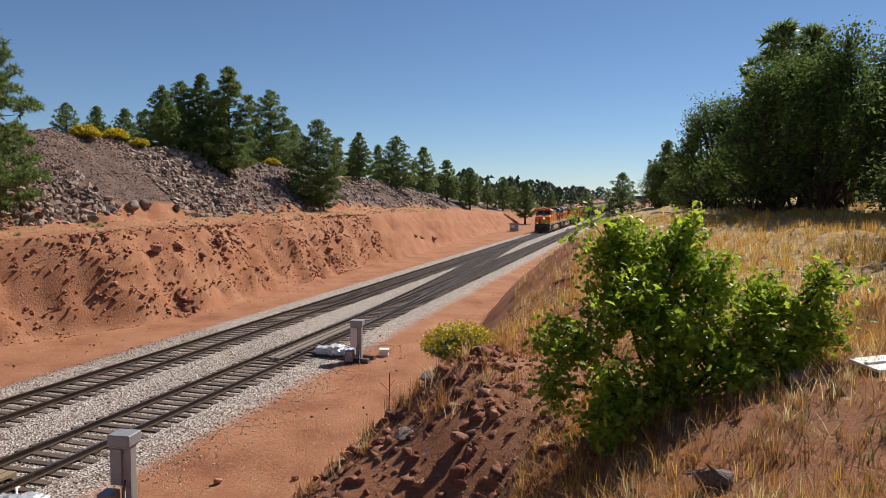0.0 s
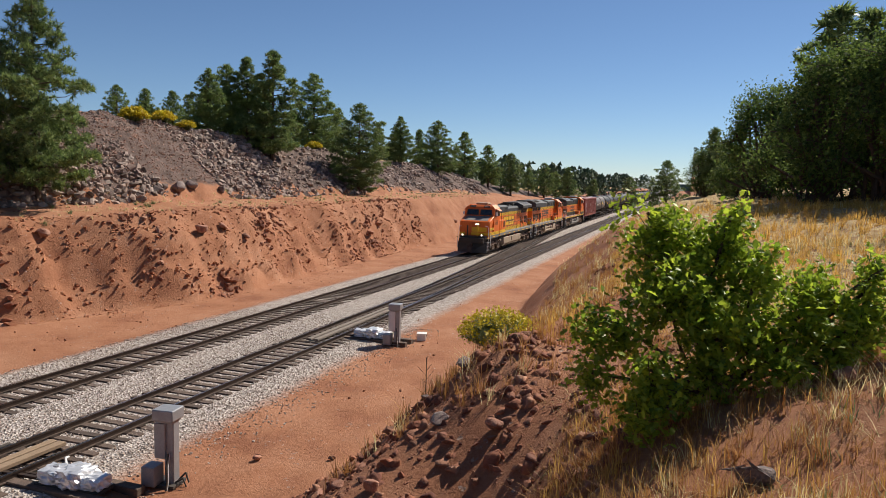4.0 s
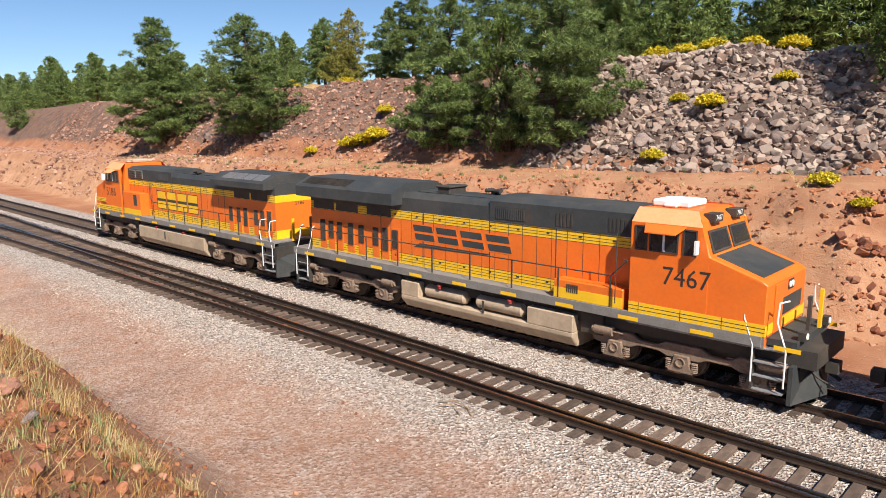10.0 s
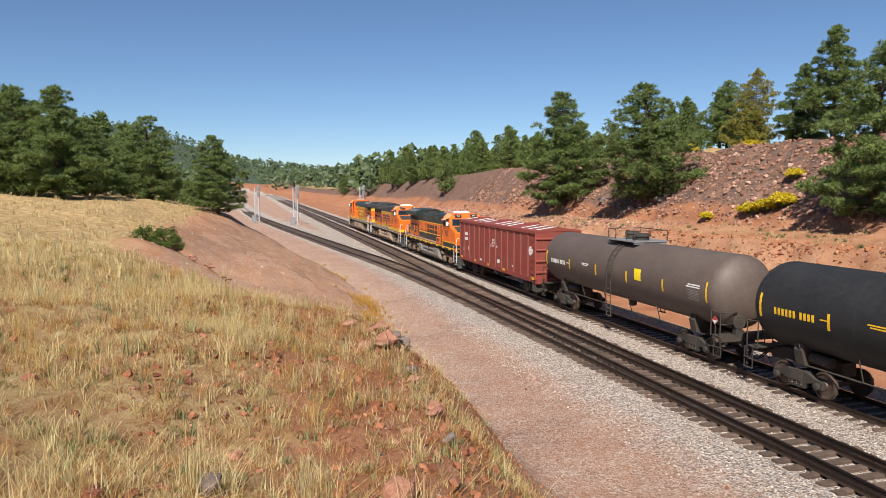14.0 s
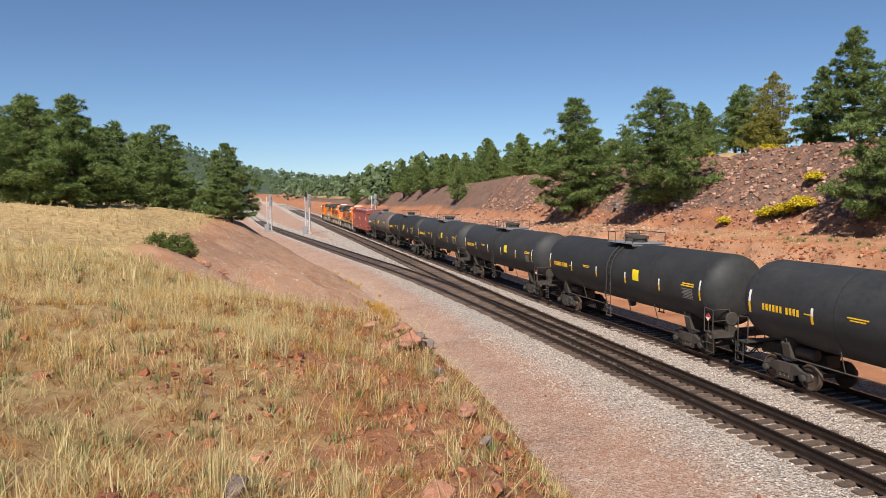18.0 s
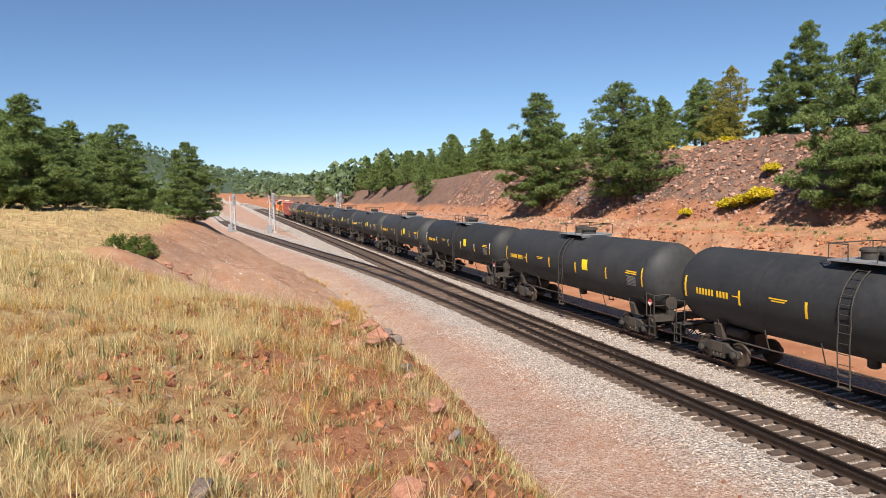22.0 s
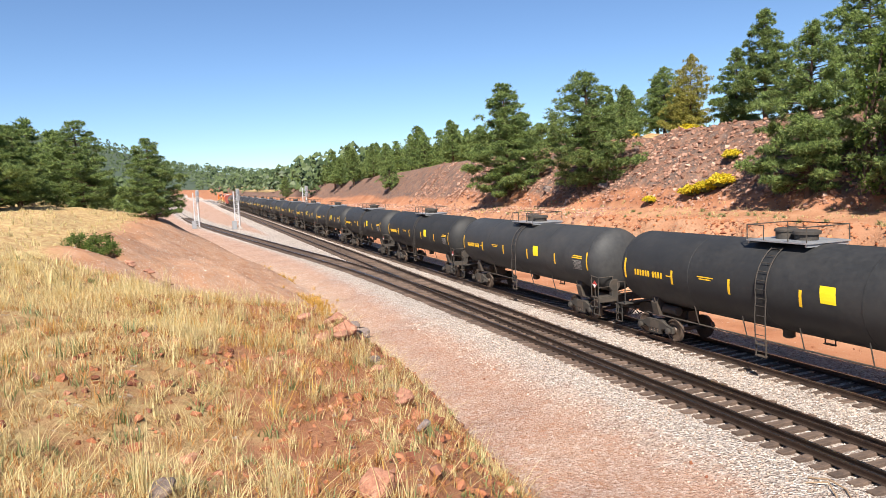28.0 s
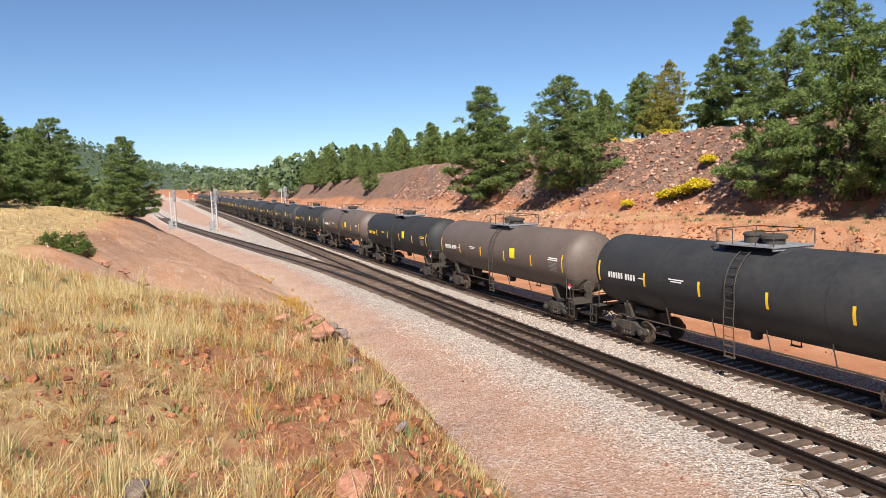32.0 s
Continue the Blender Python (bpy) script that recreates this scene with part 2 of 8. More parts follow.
CARRED = mat("oxide_red_paint", (0.20, 0.035, 0.026), (0.28, 0.062, 0.046), 0.8, 0.62, 0, 0.06, dirt=(0.15, 0.075, 0.055), dirt_scale=0.7, dirt_mix=0.5)
STEELG = mat("galvanised_steel", (0.24, 0.25, 0.27), (0.37, 0.38, 0.40), 4, 0.5, 0.4, 0.05, dirt=(0.3, 0.22, 0.17), dirt_mix=0.25)
SILVER = mat("aluminium_paint", (0.62, 0.63, 0.66), (0.75, 0.76, 0.78), 5, 0.35, 0.5, 0.05)
WHITE = mat("white_paint", (0.70, 0.69, 0.66), (0.80, 0.79, 0.77), 4, 0.5, 0, 0.03)
GLASS = mat("cab_window_glass", (0.012, 0.016, 0.02), (0.02, 0.024, 0.028), 1, 0.08, 0, 0, spec=0.7)
BARK = mat("pine_bark", (0.05, 0.032, 0.022), (0.15, 0.09, 0.06), 5, 0.95, 0, 0.9)
NEEDLE = leaf_mat("pine_needles", (0.045, 0.082, 0.030), (0.32, 0.41, 0.125), 0.36)
NEEDLE_Y = leaf_mat("yellowing_needles", (0.17, 0.165, 0.03), (0.40, 0.36, 0.085), 0.3)
OAK = leaf_mat("oak_leaves", (0.16, 0.255, 0.025), (0.50, 0.60, 0.055), 0.6, rough=0.4)
OAKD = leaf_mat("dark_oak_leaves", (0.05, 0.090, 0.022), (0.19, 0.255, 0.055), 0.5, rough=0.8)
GOLD = leaf_mat("golden_meadow_grass", (0.42, 0.22, 0.045), (0.76, 0.50, 0.14), 0.5, vary=0.0, rough=0.7)
BLOOM = leaf_mat("rabbitbrush_bloom", (0.46, 0.36, 0.015), (0.72, 0.58, 0.04), 0.3)
SAGE = leaf_mat("grey_green_stems", (0.13, 0.16, 0.06), (0.26, 0.28, 0.12), 0.3)
STRAW = leaf_mat("dry_grass", (0.47, 0.355, 0.15), (0.84, 0.72, 0.41), 0.5, vary=0.0, rough=0.7)
STRAWR = leaf_mat("rusty_dry_stems", (0.29, 0.125, 0.040), (0.55, 0.30, 0.10), 0.4, vary=0.0, rough=0.7)
FARGREEN = leaf_mat("far_pine_woods", (0.040, 0.066, 0.030), (0.125, 0.170, 0.066), 0.25, vary=0.0)
FARHILL = mat("wooded_hill", (0.03, 0.05, 0.03), (0.07, 0.095, 0.055), 0.02, 0.95, 0, 0.0, fine=0.12)


# ---- mesh helpers ----
class Mesh:
    """Collects boxes, tubes and prisms into one mesh."""

    def __init__(self):
        self.v, self.f, self.mi = [], [], []

    def add(self, verts, faces, mi=0):
        o = len(self.v)
        self.v += [tuple(p) for p in verts]
        self.f += [tuple(i + o for i in f) for f in faces]
        self.mi += [mi] * len(faces)
        return self

    def box(self, x0, x1, y0, y1, z0, z1, mi=0, m=None):
        v = [(x, y, z) for x in (x0, x1) for y in (y0, y1) for z in (z0, z1)]
        if m is not None:
            v = [tuple(m @ Vector(p)) for p in v]
        return self.add(v, [(0, 1, 3, 2), (4, 6, 7, 5), (0, 4, 5, 1), (2, 3, 7, 6), (0, 2, 6, 4), (1, 5, 7, 3)], mi)

    def tube(self, a, b, r, n=8, r2=None, mi=0, cap=True):
        a, b = Vector(a), Vector(b)
        q = (b - a).to_track_quat("Z", "Y")
        r2 = r if r2 is None else r2
        v = []
        for p, rr in ((a, r), (b, r2)):
            for k in range(n):
                w = 2 * math.pi * k / n
                v.append(p + q @ Vector((rr * math.cos(w), rr * math.sin(w), 0)))
        f = [(k, (k + 1) % n, n + (k + 1) % n, n + k) for k in range(n)]
        if cap:
            f += [tuple(range(n - 1, -1, -1)), tuple(range(n, 2 * n))]
        return self.add(v, f, mi)

    def pipe(self, pts, r, n=6, mi=0):
        for a, b in zip(pts, pts[1:]):
            self.tube(a, b, r, n, mi=mi)
        return self

    def prism(self, prof, axis, a, b, mi=0):
        """A profile (two coordinates, in the order of the other axes) pushed along an axis from a to b."""
        n = len(prof)

        def put(c, p):
            return (c, p[0], p[1]) if axis == "x" else (p[0], c, p[1]) if axis == "y" else (p[0], p[1], c)
        v = [put(a, p) for p in prof] + [put(b, p) for p in prof]
        f = [(k, (k + 1) % n, n + (k + 1) % n, n + k) for k in range(n)]
        f += [tuple(range(n - 1, -1, -1)), tuple(range(n, 2 * n))]
        return self.add(v, f, mi)

    def lathe(self, prof, axis, n=24, c=(0, 0, 0), mi=0):
        """Turns a profile of (along, radius) round an axis through c."""
        v, f = [], []
        for s, r in prof:
            for k in range(n):
                w = 2 * math.pi * k / n
                p = (s, r * math.cos(w), r * math.sin(w))
                if axis == "y":
                    p = (p[1], p[0], p[2])
                elif axis == "z":
                    p = (p[1], p[2], p[0])
                v.append((p[0] + c[0], p[1] + c[1], p[2] + c[2]))
        for j in range(len(prof) - 1):
            for k in range(n):
                f.append((j * n + k, j * n + (k + 1) % n, (j + 1) * n + (k + 1) % n, (j + 1) * n + k))
        f += [tuple(range(n - 1, -1, -1)), tuple(range((len(prof) - 1) * n, len(prof) * n))]
        return self.add(v, f, mi)

    def data(self, name, mats, smooth=False, bevel=0.0, sharp=40):
        me = bpy.data.meshes.new(name)
        me.from_pydata(self.v, [], self.f)
        for m in mats if isinstance(mats, (list, tuple)) else [mats]:
            me.materials.append(m)
        me.polygons.foreach_set("material_index", self.mi)
        bm = bmesh.new()
        bm.from_mesh(me)
        bmesh.ops.recalc_face_normals(bm, faces=bm.faces)
        if bevel:
            bmesh.ops.bevel(bm, geom=[e for e in bm.edges if len(e.link_faces) == 2 and e.calc_face_angle(0) > 0.6], offset=bevel, segments=1, affect="EDGES")
        bm.to_mesh(me)
        bm.free()
        if smooth:
            me.shade_smooth()
            me.set_sharp_from_angle(angle=radians(sharp))
        return me


def part(name, mesh, mats, parent=None, label="", smooth=False, bevel=0.0):
    ob = new(name, mesh.data(name, mats, smooth, bevel) if isinstance(mesh, Mesh) else mesh)
    ob.parent = parent
    return tagged(ob, label)


def empty(name, m=None):
    ob = new(name)
    if m is not None:
        ob.matrix_basis = m
    return ob


def raw(name, v, f, mats, mi=None, smooth=False):
    """A mesh straight from arrays, for large counts of small pieces."""
    me = bpy.data.meshes.new(name)
    me.from_pydata(v, [], f)
    for m in mats if isinstance(mats, (list, tuple)) else [mats]:
        me.materials.append(m)
    if mi is not None:
        me.polygons.foreach_set("material_index", mi)
    if smooth:
        me.shade_smooth()
    return me


# ---- terrain ----
T1, T2 = -19.3, -14.75          # centre lines of the two tracks, along y
HALF = 0.7525                   # half the distance between rail heads


def sm(a, b, x):
    t = np.clip((x - a) / (b - a), 0, 1)
    return t * t * (3 - 2 * t)


def lerp_y(y, table):
    return np.interp(y, [r[0] for r in table], [r[1] for r in table])


TOE_L = [(-700, -30), (-450, -34), (-300, -34), (-200, -33), (-120, -28), (-60, -26), (-20, -25.5), (-6, -26), (2, -29), (8, -35), (14, -36), (18, -33.5), (26, -28.5), (33, -26), (60, -27), (100, -28), (200, -33), (400, -44)]
BENCH_Z = [(-300, 1.0), (-150, 2.2), (-80, 3.2), (-40, 3.8), (0, 4.3), (60, 4.6), (110, 4.6), (170, 3.0), (260, 1.5)]
RIDGE_Z = [(-400, 4.0), (-190, 8.0), (-120, 9.2), (-90, 9.9), (-40, 10.3), (0, 10.6), (45, 11.0), (75, 10.0), (110, 9.4), (160, 6.5), (260, 3.0)]
TOE_R = [(-400, 30), (-250, 17), (-105, 6), (-80, -4), (-62, -8), (-47, -8.5), (-30, -7), (-20.6, -6.8), (-12, -6.9), (-8.5, -6.55), (-4, -6.0), (0, -6.4), (6, -6.6), (12, -7.0), (25, -7.0), (42, -8.8), (80, -9.0), (130, -6), (250, 0), (400, 10)]
CREST_W = [(-110, 3.5), (-80, 7), (-62, 9.5), (-47, 11), (-30, 10.8), (-20.6, 8.1), (-12, 4.7), (-8, 4.45), (-4, 4.4), (0, 5.2), (3, 5.8), (8, 5.2), (20, 5.6), (60, 5.0), (200, 6)]
CREST_Z = [(-300, 2.0), (-110, 3.4), (-62, 5.2), (-45, 4.6), (-30, 4.4), (-20, 4.4), (-12, 4.3), (-5, 4.5), (3, 4.65), (10, 4.1), (20, 4.0), (40, 4.4), (80, 4.5), (200, 3)]

HILL_UP = [(-400, 3.0), (-110, 3.2), (-62, 1.45), (-45, 2.0), (-30, 1.9), (-22, 1.75), (0, 1.75), (15, 2.0), (40, 2.3), (80, 2.5), (200, 3.5)]


def vnoise(x, y, s, seed=0.0, octaves=3):
    """Smooth value noise on arrays."""
    out, amp = np.zeros(np.broadcast(x, y).shape), 1.0
    for o in range(octaves):
        u, v = x * s + seed * 17.3 + o * 31.7, y * s - seed * 9.1 + o * 12.9
        i, j = np.floor(u), np.floor(v)
        a, b = u - i, v - j
        a, b = a * a * (3 - 2 * a), b * b * (3 - 2 * b)

        def h(p, q):
            r = np.sin(p * 127.1 + q * 311.7 + seed * 74.7) * 43758.5453
            return r - np.floor(r)
        out = out + amp * ((h(i, j) * (1 - a) + h(i + 1, j) * a) * (1 - b) + (h(i, j + 1) * (1 - a) + h(i + 1, j + 1) * a) * b - 0.5)
        amp, s = amp * 0.5, s * 2.1
    return out


def terrain(x, y):
    x, y = np.asarray(x, float), np.asarray(y, float)
    x, y = np.broadcast_arrays(x, y)
    toe, bz, rz = lerp_y(y, TOE_L), lerp_y(y, BENCH_Z), lerp_y(y, RIDGE_Z)
    wob = 1.3 * vnoise(x * 0, y, 0.11, 2, 3) + 0.5 * vnoise(x * 0, y, 0.6, 6, 2)
    face = 2.9 + 0.4 * bz * 0.3
    d = toe + wob - x                                   # how far beyond the toe of the cutting
    cut = np.clip(d / face, 0, 1)
    ledge = cut + 0.10 * np.sin(cut * 14 + 3 * vnoise(x, y, 0.25, 4, 2)) * cut * (1 - cut) * 3
    z = -0.35 + (bz + 0.35) * np.clip(ledge, 0, 1.02)
    z = z + 0.55 * np.clip(d - face, 0, 4.2) / 4.2       # the bench rises a little
    up = np.clip((d - face - 4.0) / 6.6, 0, 1)
    z = z + (rz - bz - 0.55) * up ** 0.95
    z = z + 0.02 * np.clip(d - face - 11, 0, 150)
    rough = np.clip(cut * 3, 0, 1)
    fade = np.clip(1 - (np.abs(y) - 120) / 200, 0.15, 1)
    z = z + rough * fade * (0.7 * vnoise(x, y, 0.35, 1, 4) * (1 - 0.75 * ((d > face) & (d < face + 4))))
    crag = 1 - np.abs(vnoise(x, y, 0.55, 13, 3)) * 2.6
    z = z + fade * np.interp(y, [-5, 18], [0.5, 0.7]) * np.clip(crag - 0.35, -0.4, 0.65) * np.clip(cut * 5, 0, 1) * np.clip((1 - cut) * 5, 0, 1)
    left = z
    # camera side
    toe, cw, cz = lerp_y(y, TOE_R), lerp_y(y, CREST_W), lerp_y(y, CREST_Z)
    wob = 0.9 * vnoise(x * 0 + 5, y, 0.16, 8, 3)
    d = x - toe - wob
    s = np.clip(d / cw, 0, 1)
    s = s * (1 + np.interp(y, [-22, -14, 1, 4], [0.1, 0.06, 0.1, 0.2]) * (1 - s))
    z = -0.38 + (cz + 0.38) * s
    over = np.clip(d - cw, 0, 400)
    z = z + lerp_y(y, HILL_UP) * (1 - np.exp(-over / 7.0))
    z = z + np.clip(d * 2, 0, 1) * fade * (0.55 * vnoise(x, y, 0.3, 3, 4))
    z = z - 1.75 * np.exp(-((x + 1.9) / 1.3) ** 2) * np.exp(-((y - 6.6) / 2.4) ** 2)
    z = z + 0.7 * np.exp(-((x + 2.6) / 1.2) ** 2) * np.exp(-((y - 11.0) / 1.5) ** 2)
    # a broken scarp at the edge of the knoll
    far_side = -0.906 * (x - 0.47) - 0.42 * (y + 30.2)
    along = -0.42 * (x - 3.4) + 0.906 * (y + 36.5)
    z = z - 0.95 * sm(-0.1, 0.6, far_side) * np.exp(-(np.clip(far_side - 0.6, 0, None) / 5.0) ** 2) * sm(-1.5, 0.5, along) * sm(9.5, 7.0, along)
    right = z
    bed = -0.36 + 0 * x
    z = np.where(x < T1 - 1, np.where(x < lerp_y(y, TOE_L) + 2, left, bed), np.where(x > lerp_y(y, TOE_R) - 2, right, bed))
    # ballast shoulders
    br = branch_off(y)
    right_edge = T2 + np.minimum(br, 40) + 2.3 + np.clip(-y / 40, 0, 1) * 1.6
    xc = x - far_curve(y)
    bal = np.minimum(np.clip((xc - (T1 - 3.4)) / 1.3, 0, 1), np.clip((right_edge + 1.6 - xc) / 2.0, 0, 1))
    crib = np.clip((xc - (T2 + lerp_y(y, SECOND)) + 1.5) / 0.35, 0, 1) * np.clip((T2 + br + 1.4 - xc) / 0.35, 0, 1)
    z = z - 0.05 * np.clip(crib, 0, 1) * np.clip((12 - y) / 6, 0, 1) + bal * 0.15 + 0.05 * vnoise(x, y, 0.8, 5, 2) * (1 - bal)
    rut = np.exp(-((x + 10.2 + 0.3 * vnoise(x * 0, y, 0.05, 31, 1)) / 0.22) ** 2) + np.exp(-((x + 8.6 + 0.3 * vnoise(x * 0, y, 0.05, 31, 1)) / 0.22) ** 2)
    z = z - 0.07 * rut * np.clip((y - 2) / 6, 0, 1)
    # far land: low wooded hills beyond
    r = np.hypot(x, y)
    far = sm(450, 1600, r)
    ang = np.arctan2(x, -y)                              # about the way down the line
    hill = np.interp(ang, [-0.9, -0.3, -0.11, -0.07, -0.01, 0.055, 0.12, 0.17, 0.28, 0.4, 0.9], [0, 12, 30, 36, 54, 84, 114, 124, 142, 142, 60])
    ang2 = np.arctan2(x, y)
    hill = hill + 14 * np.exp(-((ang2 - 0.05) / 0.2) ** 2)
    z = z + far * (hill + 6 * vnoise(x, y, 0.004, 9, 3)) + grade(y)
    return z


def down_line(y):
    return np.sqrt(np.clip(-25 - np.asarray(y, float), 0, 700) ** 2 + 900.0) - 30.0


def grade(y):
    """Down the line the tracks climb gently."""
    return 0.0068 * down_line(y)


def far_curve(y):
    """Down the line the tracks swing a little away from the camera's side, and back again far off."""
    u = np.clip(-430 - np.asarray(y, float), 0, None)
    return -0.009 * down_line(y) + np.minimum(u * u / 1700, 0.35 * u)


def far_slope(y):
    return float(far_curve(y - 1.0) - far_curve(y + 1.0)) / 2


BRANCH = [(-420, 20.5), (-300, 17.2), (-214, 14.3), (-165, 11.6), (-125, 7.8), (-100, 5.2), (-88, 3.95), (-78, 2.9), (-70, 2.0), (-63, 1.35), (-57, 0.90), (-49, 0.47), (-40, 0.18), (-30, 0.05), (-20, 0.0), (11, 0.0)]
SECOND = [(-130, -1.5), (-80, -1.45), (-62, -1.3), (-50, -1.1), (-40, -0.88), (-30, -0.65), (-18, -0.40), (-8, -0.23), (0, -0.13), (8, -0.04), (14, 0.0)]


def second_x(y):
    """Centre line of the second track, which swings towards the main track beyond its turnout."""
    return T2 + far_curve(y) + lerp_y(np.asarray(y, float), SECOND)


def branch_off(y):
    """How far the diverging track lies from the second track, on the camera's side, down the line."""
    return lerp_y(np.asarray(y, float), BRANCH)


def cross_off(y):
    """The crossover up the line, from the second track to the first."""
    return (T2 - T1) * sm(28, 122, np.asarray(y, float))


def axis(fine, lo, hi, far):
    a = list(np.arange(lo, hi + 1e-6, fine))
    s, v = fine, hi
    while v < far:
        s *= 1.12
        v += s
        a.append(v)
    s, v = fine, lo
    while v > -far:
        s *= 1.12
        v -= s
        a.insert(0, v)
    return np.array(a)


def make_ground():
    xs, ys = axis(0.33, -48, 10, 2600), axis(0.45, -55, 62, 2600)
    X, Y = np.meshgrid(xs, ys)
    Z = terrain(X, Y)
    v = np.stack([X, Y, Z], -1).reshape(-1, 3)
    nx, ny = len(xs), len(ys)
    i = (np.arange(ny - 1)[:, None] * nx + np.arange(nx - 1)[None]).ravel()
    f = np.stack([i, i + 1, i + nx + 1, i + nx], -1)
    me = bpy.data.meshes.new("ground")
    me.vertices.add(len(v))
    me.vertices.foreach_set("co", v.ravel())
    me.loops.add(f.size)
    me.loops.foreach_set("vertex_index", f.ravel())
    me.polygons.add(len(f))
    me.polygons.foreach_set("loop_start", np.arange(0, f.size, 4))
    me.update()
    x, y = v[:, 0], v[:, 1]
    toe_l, toe_r = lerp_y(y, TOE_L), lerp_y(y, TOE_R)
    edge = T2 + np.minimum(branch_off(y), 40) + 2.6 + np.clip((6 - y) / 12, 0, 1) * np.interp(y, [-75, -40], [-0.2, 1.3])
    xg = x - far_curve(y)
    gravel = np.clip(np.minimum((xg - (T1 - 3.1)) / 0.8 + 0.3, (edge - xg) / (0.9 + np.interp(y, [-75, -40], [1.2, 3.2]) * np.clip((6 - y) / 12, 0, 1)) + 0.5), 0, 1)
    between = np.minimum(xg - (T2 + lerp_y(y, SECOND) + 3.2), T2 + branch_off(y) - 3.0 - xg)
    gravel = gravel * (1 - 0.62 * np.clip(between / 1.2, 0, 1))
    dr = x - toe_r
    stony = 0.43 * np.clip((8 - y) / 10, 0, 1) * np.clip(1.2 - dr / 2, 0, 1) * (xg > T1 - 2)
    gully = 0.2 * np.clip((-21 - y) / 5, 0, 1) * np.clip((y + 90) / 12, 0, 1) * np.clip((lerp_y(y, CREST_W) - dr) / 2.5 + 0.4, 0, 1) * (xg > T1 - 2)
    gravel = np.maximum(gravel, np.maximum(stony, gully))
    gravel[np.abs(y) > 700] = 0
    grass = np.clip((x - toe_r - lerp_y(y, CREST_W) + 0.2) / 2.2, 0, 1) * np.clip((np.hypot(x, y) - 4) / 16, np.interp(y, [-4, 1.5], [0.62, 0.28]), 0.95)
    grass = np.maximum(grass, np.clip((toe_l - x - 14.5) / 2, 0, 0.75))
    benchd = toe_l - x - 3.6
    grass = np.maximum(grass, 0.42 * np.clip(1 - np.abs(benchd - 1.8) / 1.6, 0, 1))
    rubble = np.clip((toe_l - x - 7.6) / 1.0, 0, 1) * np.clip((y + 36) / 10, 0.62, 1)
    cutd = toe_l - x
    pale = np.clip((cutd + 1.5) / 1.5, 0, 1) * np.clip((4.0 - cutd) / 1.5, 0.45 * (cutd < 7.2), 1) * np.clip((0 - y) / 10, 0, 1) * np.clip((y + 150) / 30, 0, 1)
    slope = np.clip((-20 - y) / 6, 0, 1) * np.clip((dr + 2.5) / 2, 0, 1) * np.clip((y + 140) / 30, 0, 1) * (xg > T2)
    pale = np.maximum(1.1 * pale, 0.75 * slope)
    col = np.stack([gravel, grass, rubble, 0.6 * pale], -1).astype(np.float32)
    at = me.color_attributes.new("zone", "FLOAT_COLOR", "POINT")
    at.data.foreach_set("color", col.ravel())
    me.materials.append(GROUND)
    me.materials.append(FARHILL)
    mid = np.hypot(x, y)[f[:, 0]]
    me.polygons.foreach_set("material_index", (mid > 760).astype(np.int32))
    me.shade_smooth()
    return tagged(new("ground", me), "red volcanic dirt cutting with gravel and dry grass banks", "ground", kind="structure")


make_ground()


# ---- tracks ----
def sweep(path, prof, mi=None):
    """A closed profile (across, up) pushed along a path of (x, y, z) points that runs about along y."""
    m = Mesh()
    n, P = len(prof), [Vector(p) for p in path]
    v = []
    for i, p in enumerate(P):
        d = (P[min(i + 1, len(P) - 1)] - P[max(i - 1, 0)]).normalized()
        side = Vector((d.y, -d.x, 0))
        v += [p + side * a + Vector((0, 0, b)) for a, b in prof]
    f, k = [], []
    for i in range(len(P) - 1):
        for j in range(n):
            f.append((i * n + j, i * n + (j + 1) % n, (i + 1) * n + (j + 1) % n, (i + 1) * n + j))
            k.append(mi[j] if mi else 0)
    f += [tuple(range(n)), tuple(range((len(P) - 1) * n, len(P) * n))]
    m.v, m.f, m.mi = [tuple(p) for p in v], f, k + [0, 0]
    return m


RAIL_PROF = [(-0.036, 0), (0.036, 0), (0.036, -0.035), (0.009, -0.05), (0.009, -0.145), (0.07, -0.16), (0.07, -0.172), (-0.07, -0.172), (-0.07, -0.16), (-0.009, -0.145), (-0.009, -0.05), (-0.036, -0.035)]
RAIL_MI = [1] + [0] * 11


def path_y(fx, y0, y1, step=4.0, z=0.0):
    n = max(2, int(abs(y1 - y0) / step) + 1)
    return [(float(fx(y)), float(y), z + float(grade(y))) for y in np.linspace(y0, y1, n)]


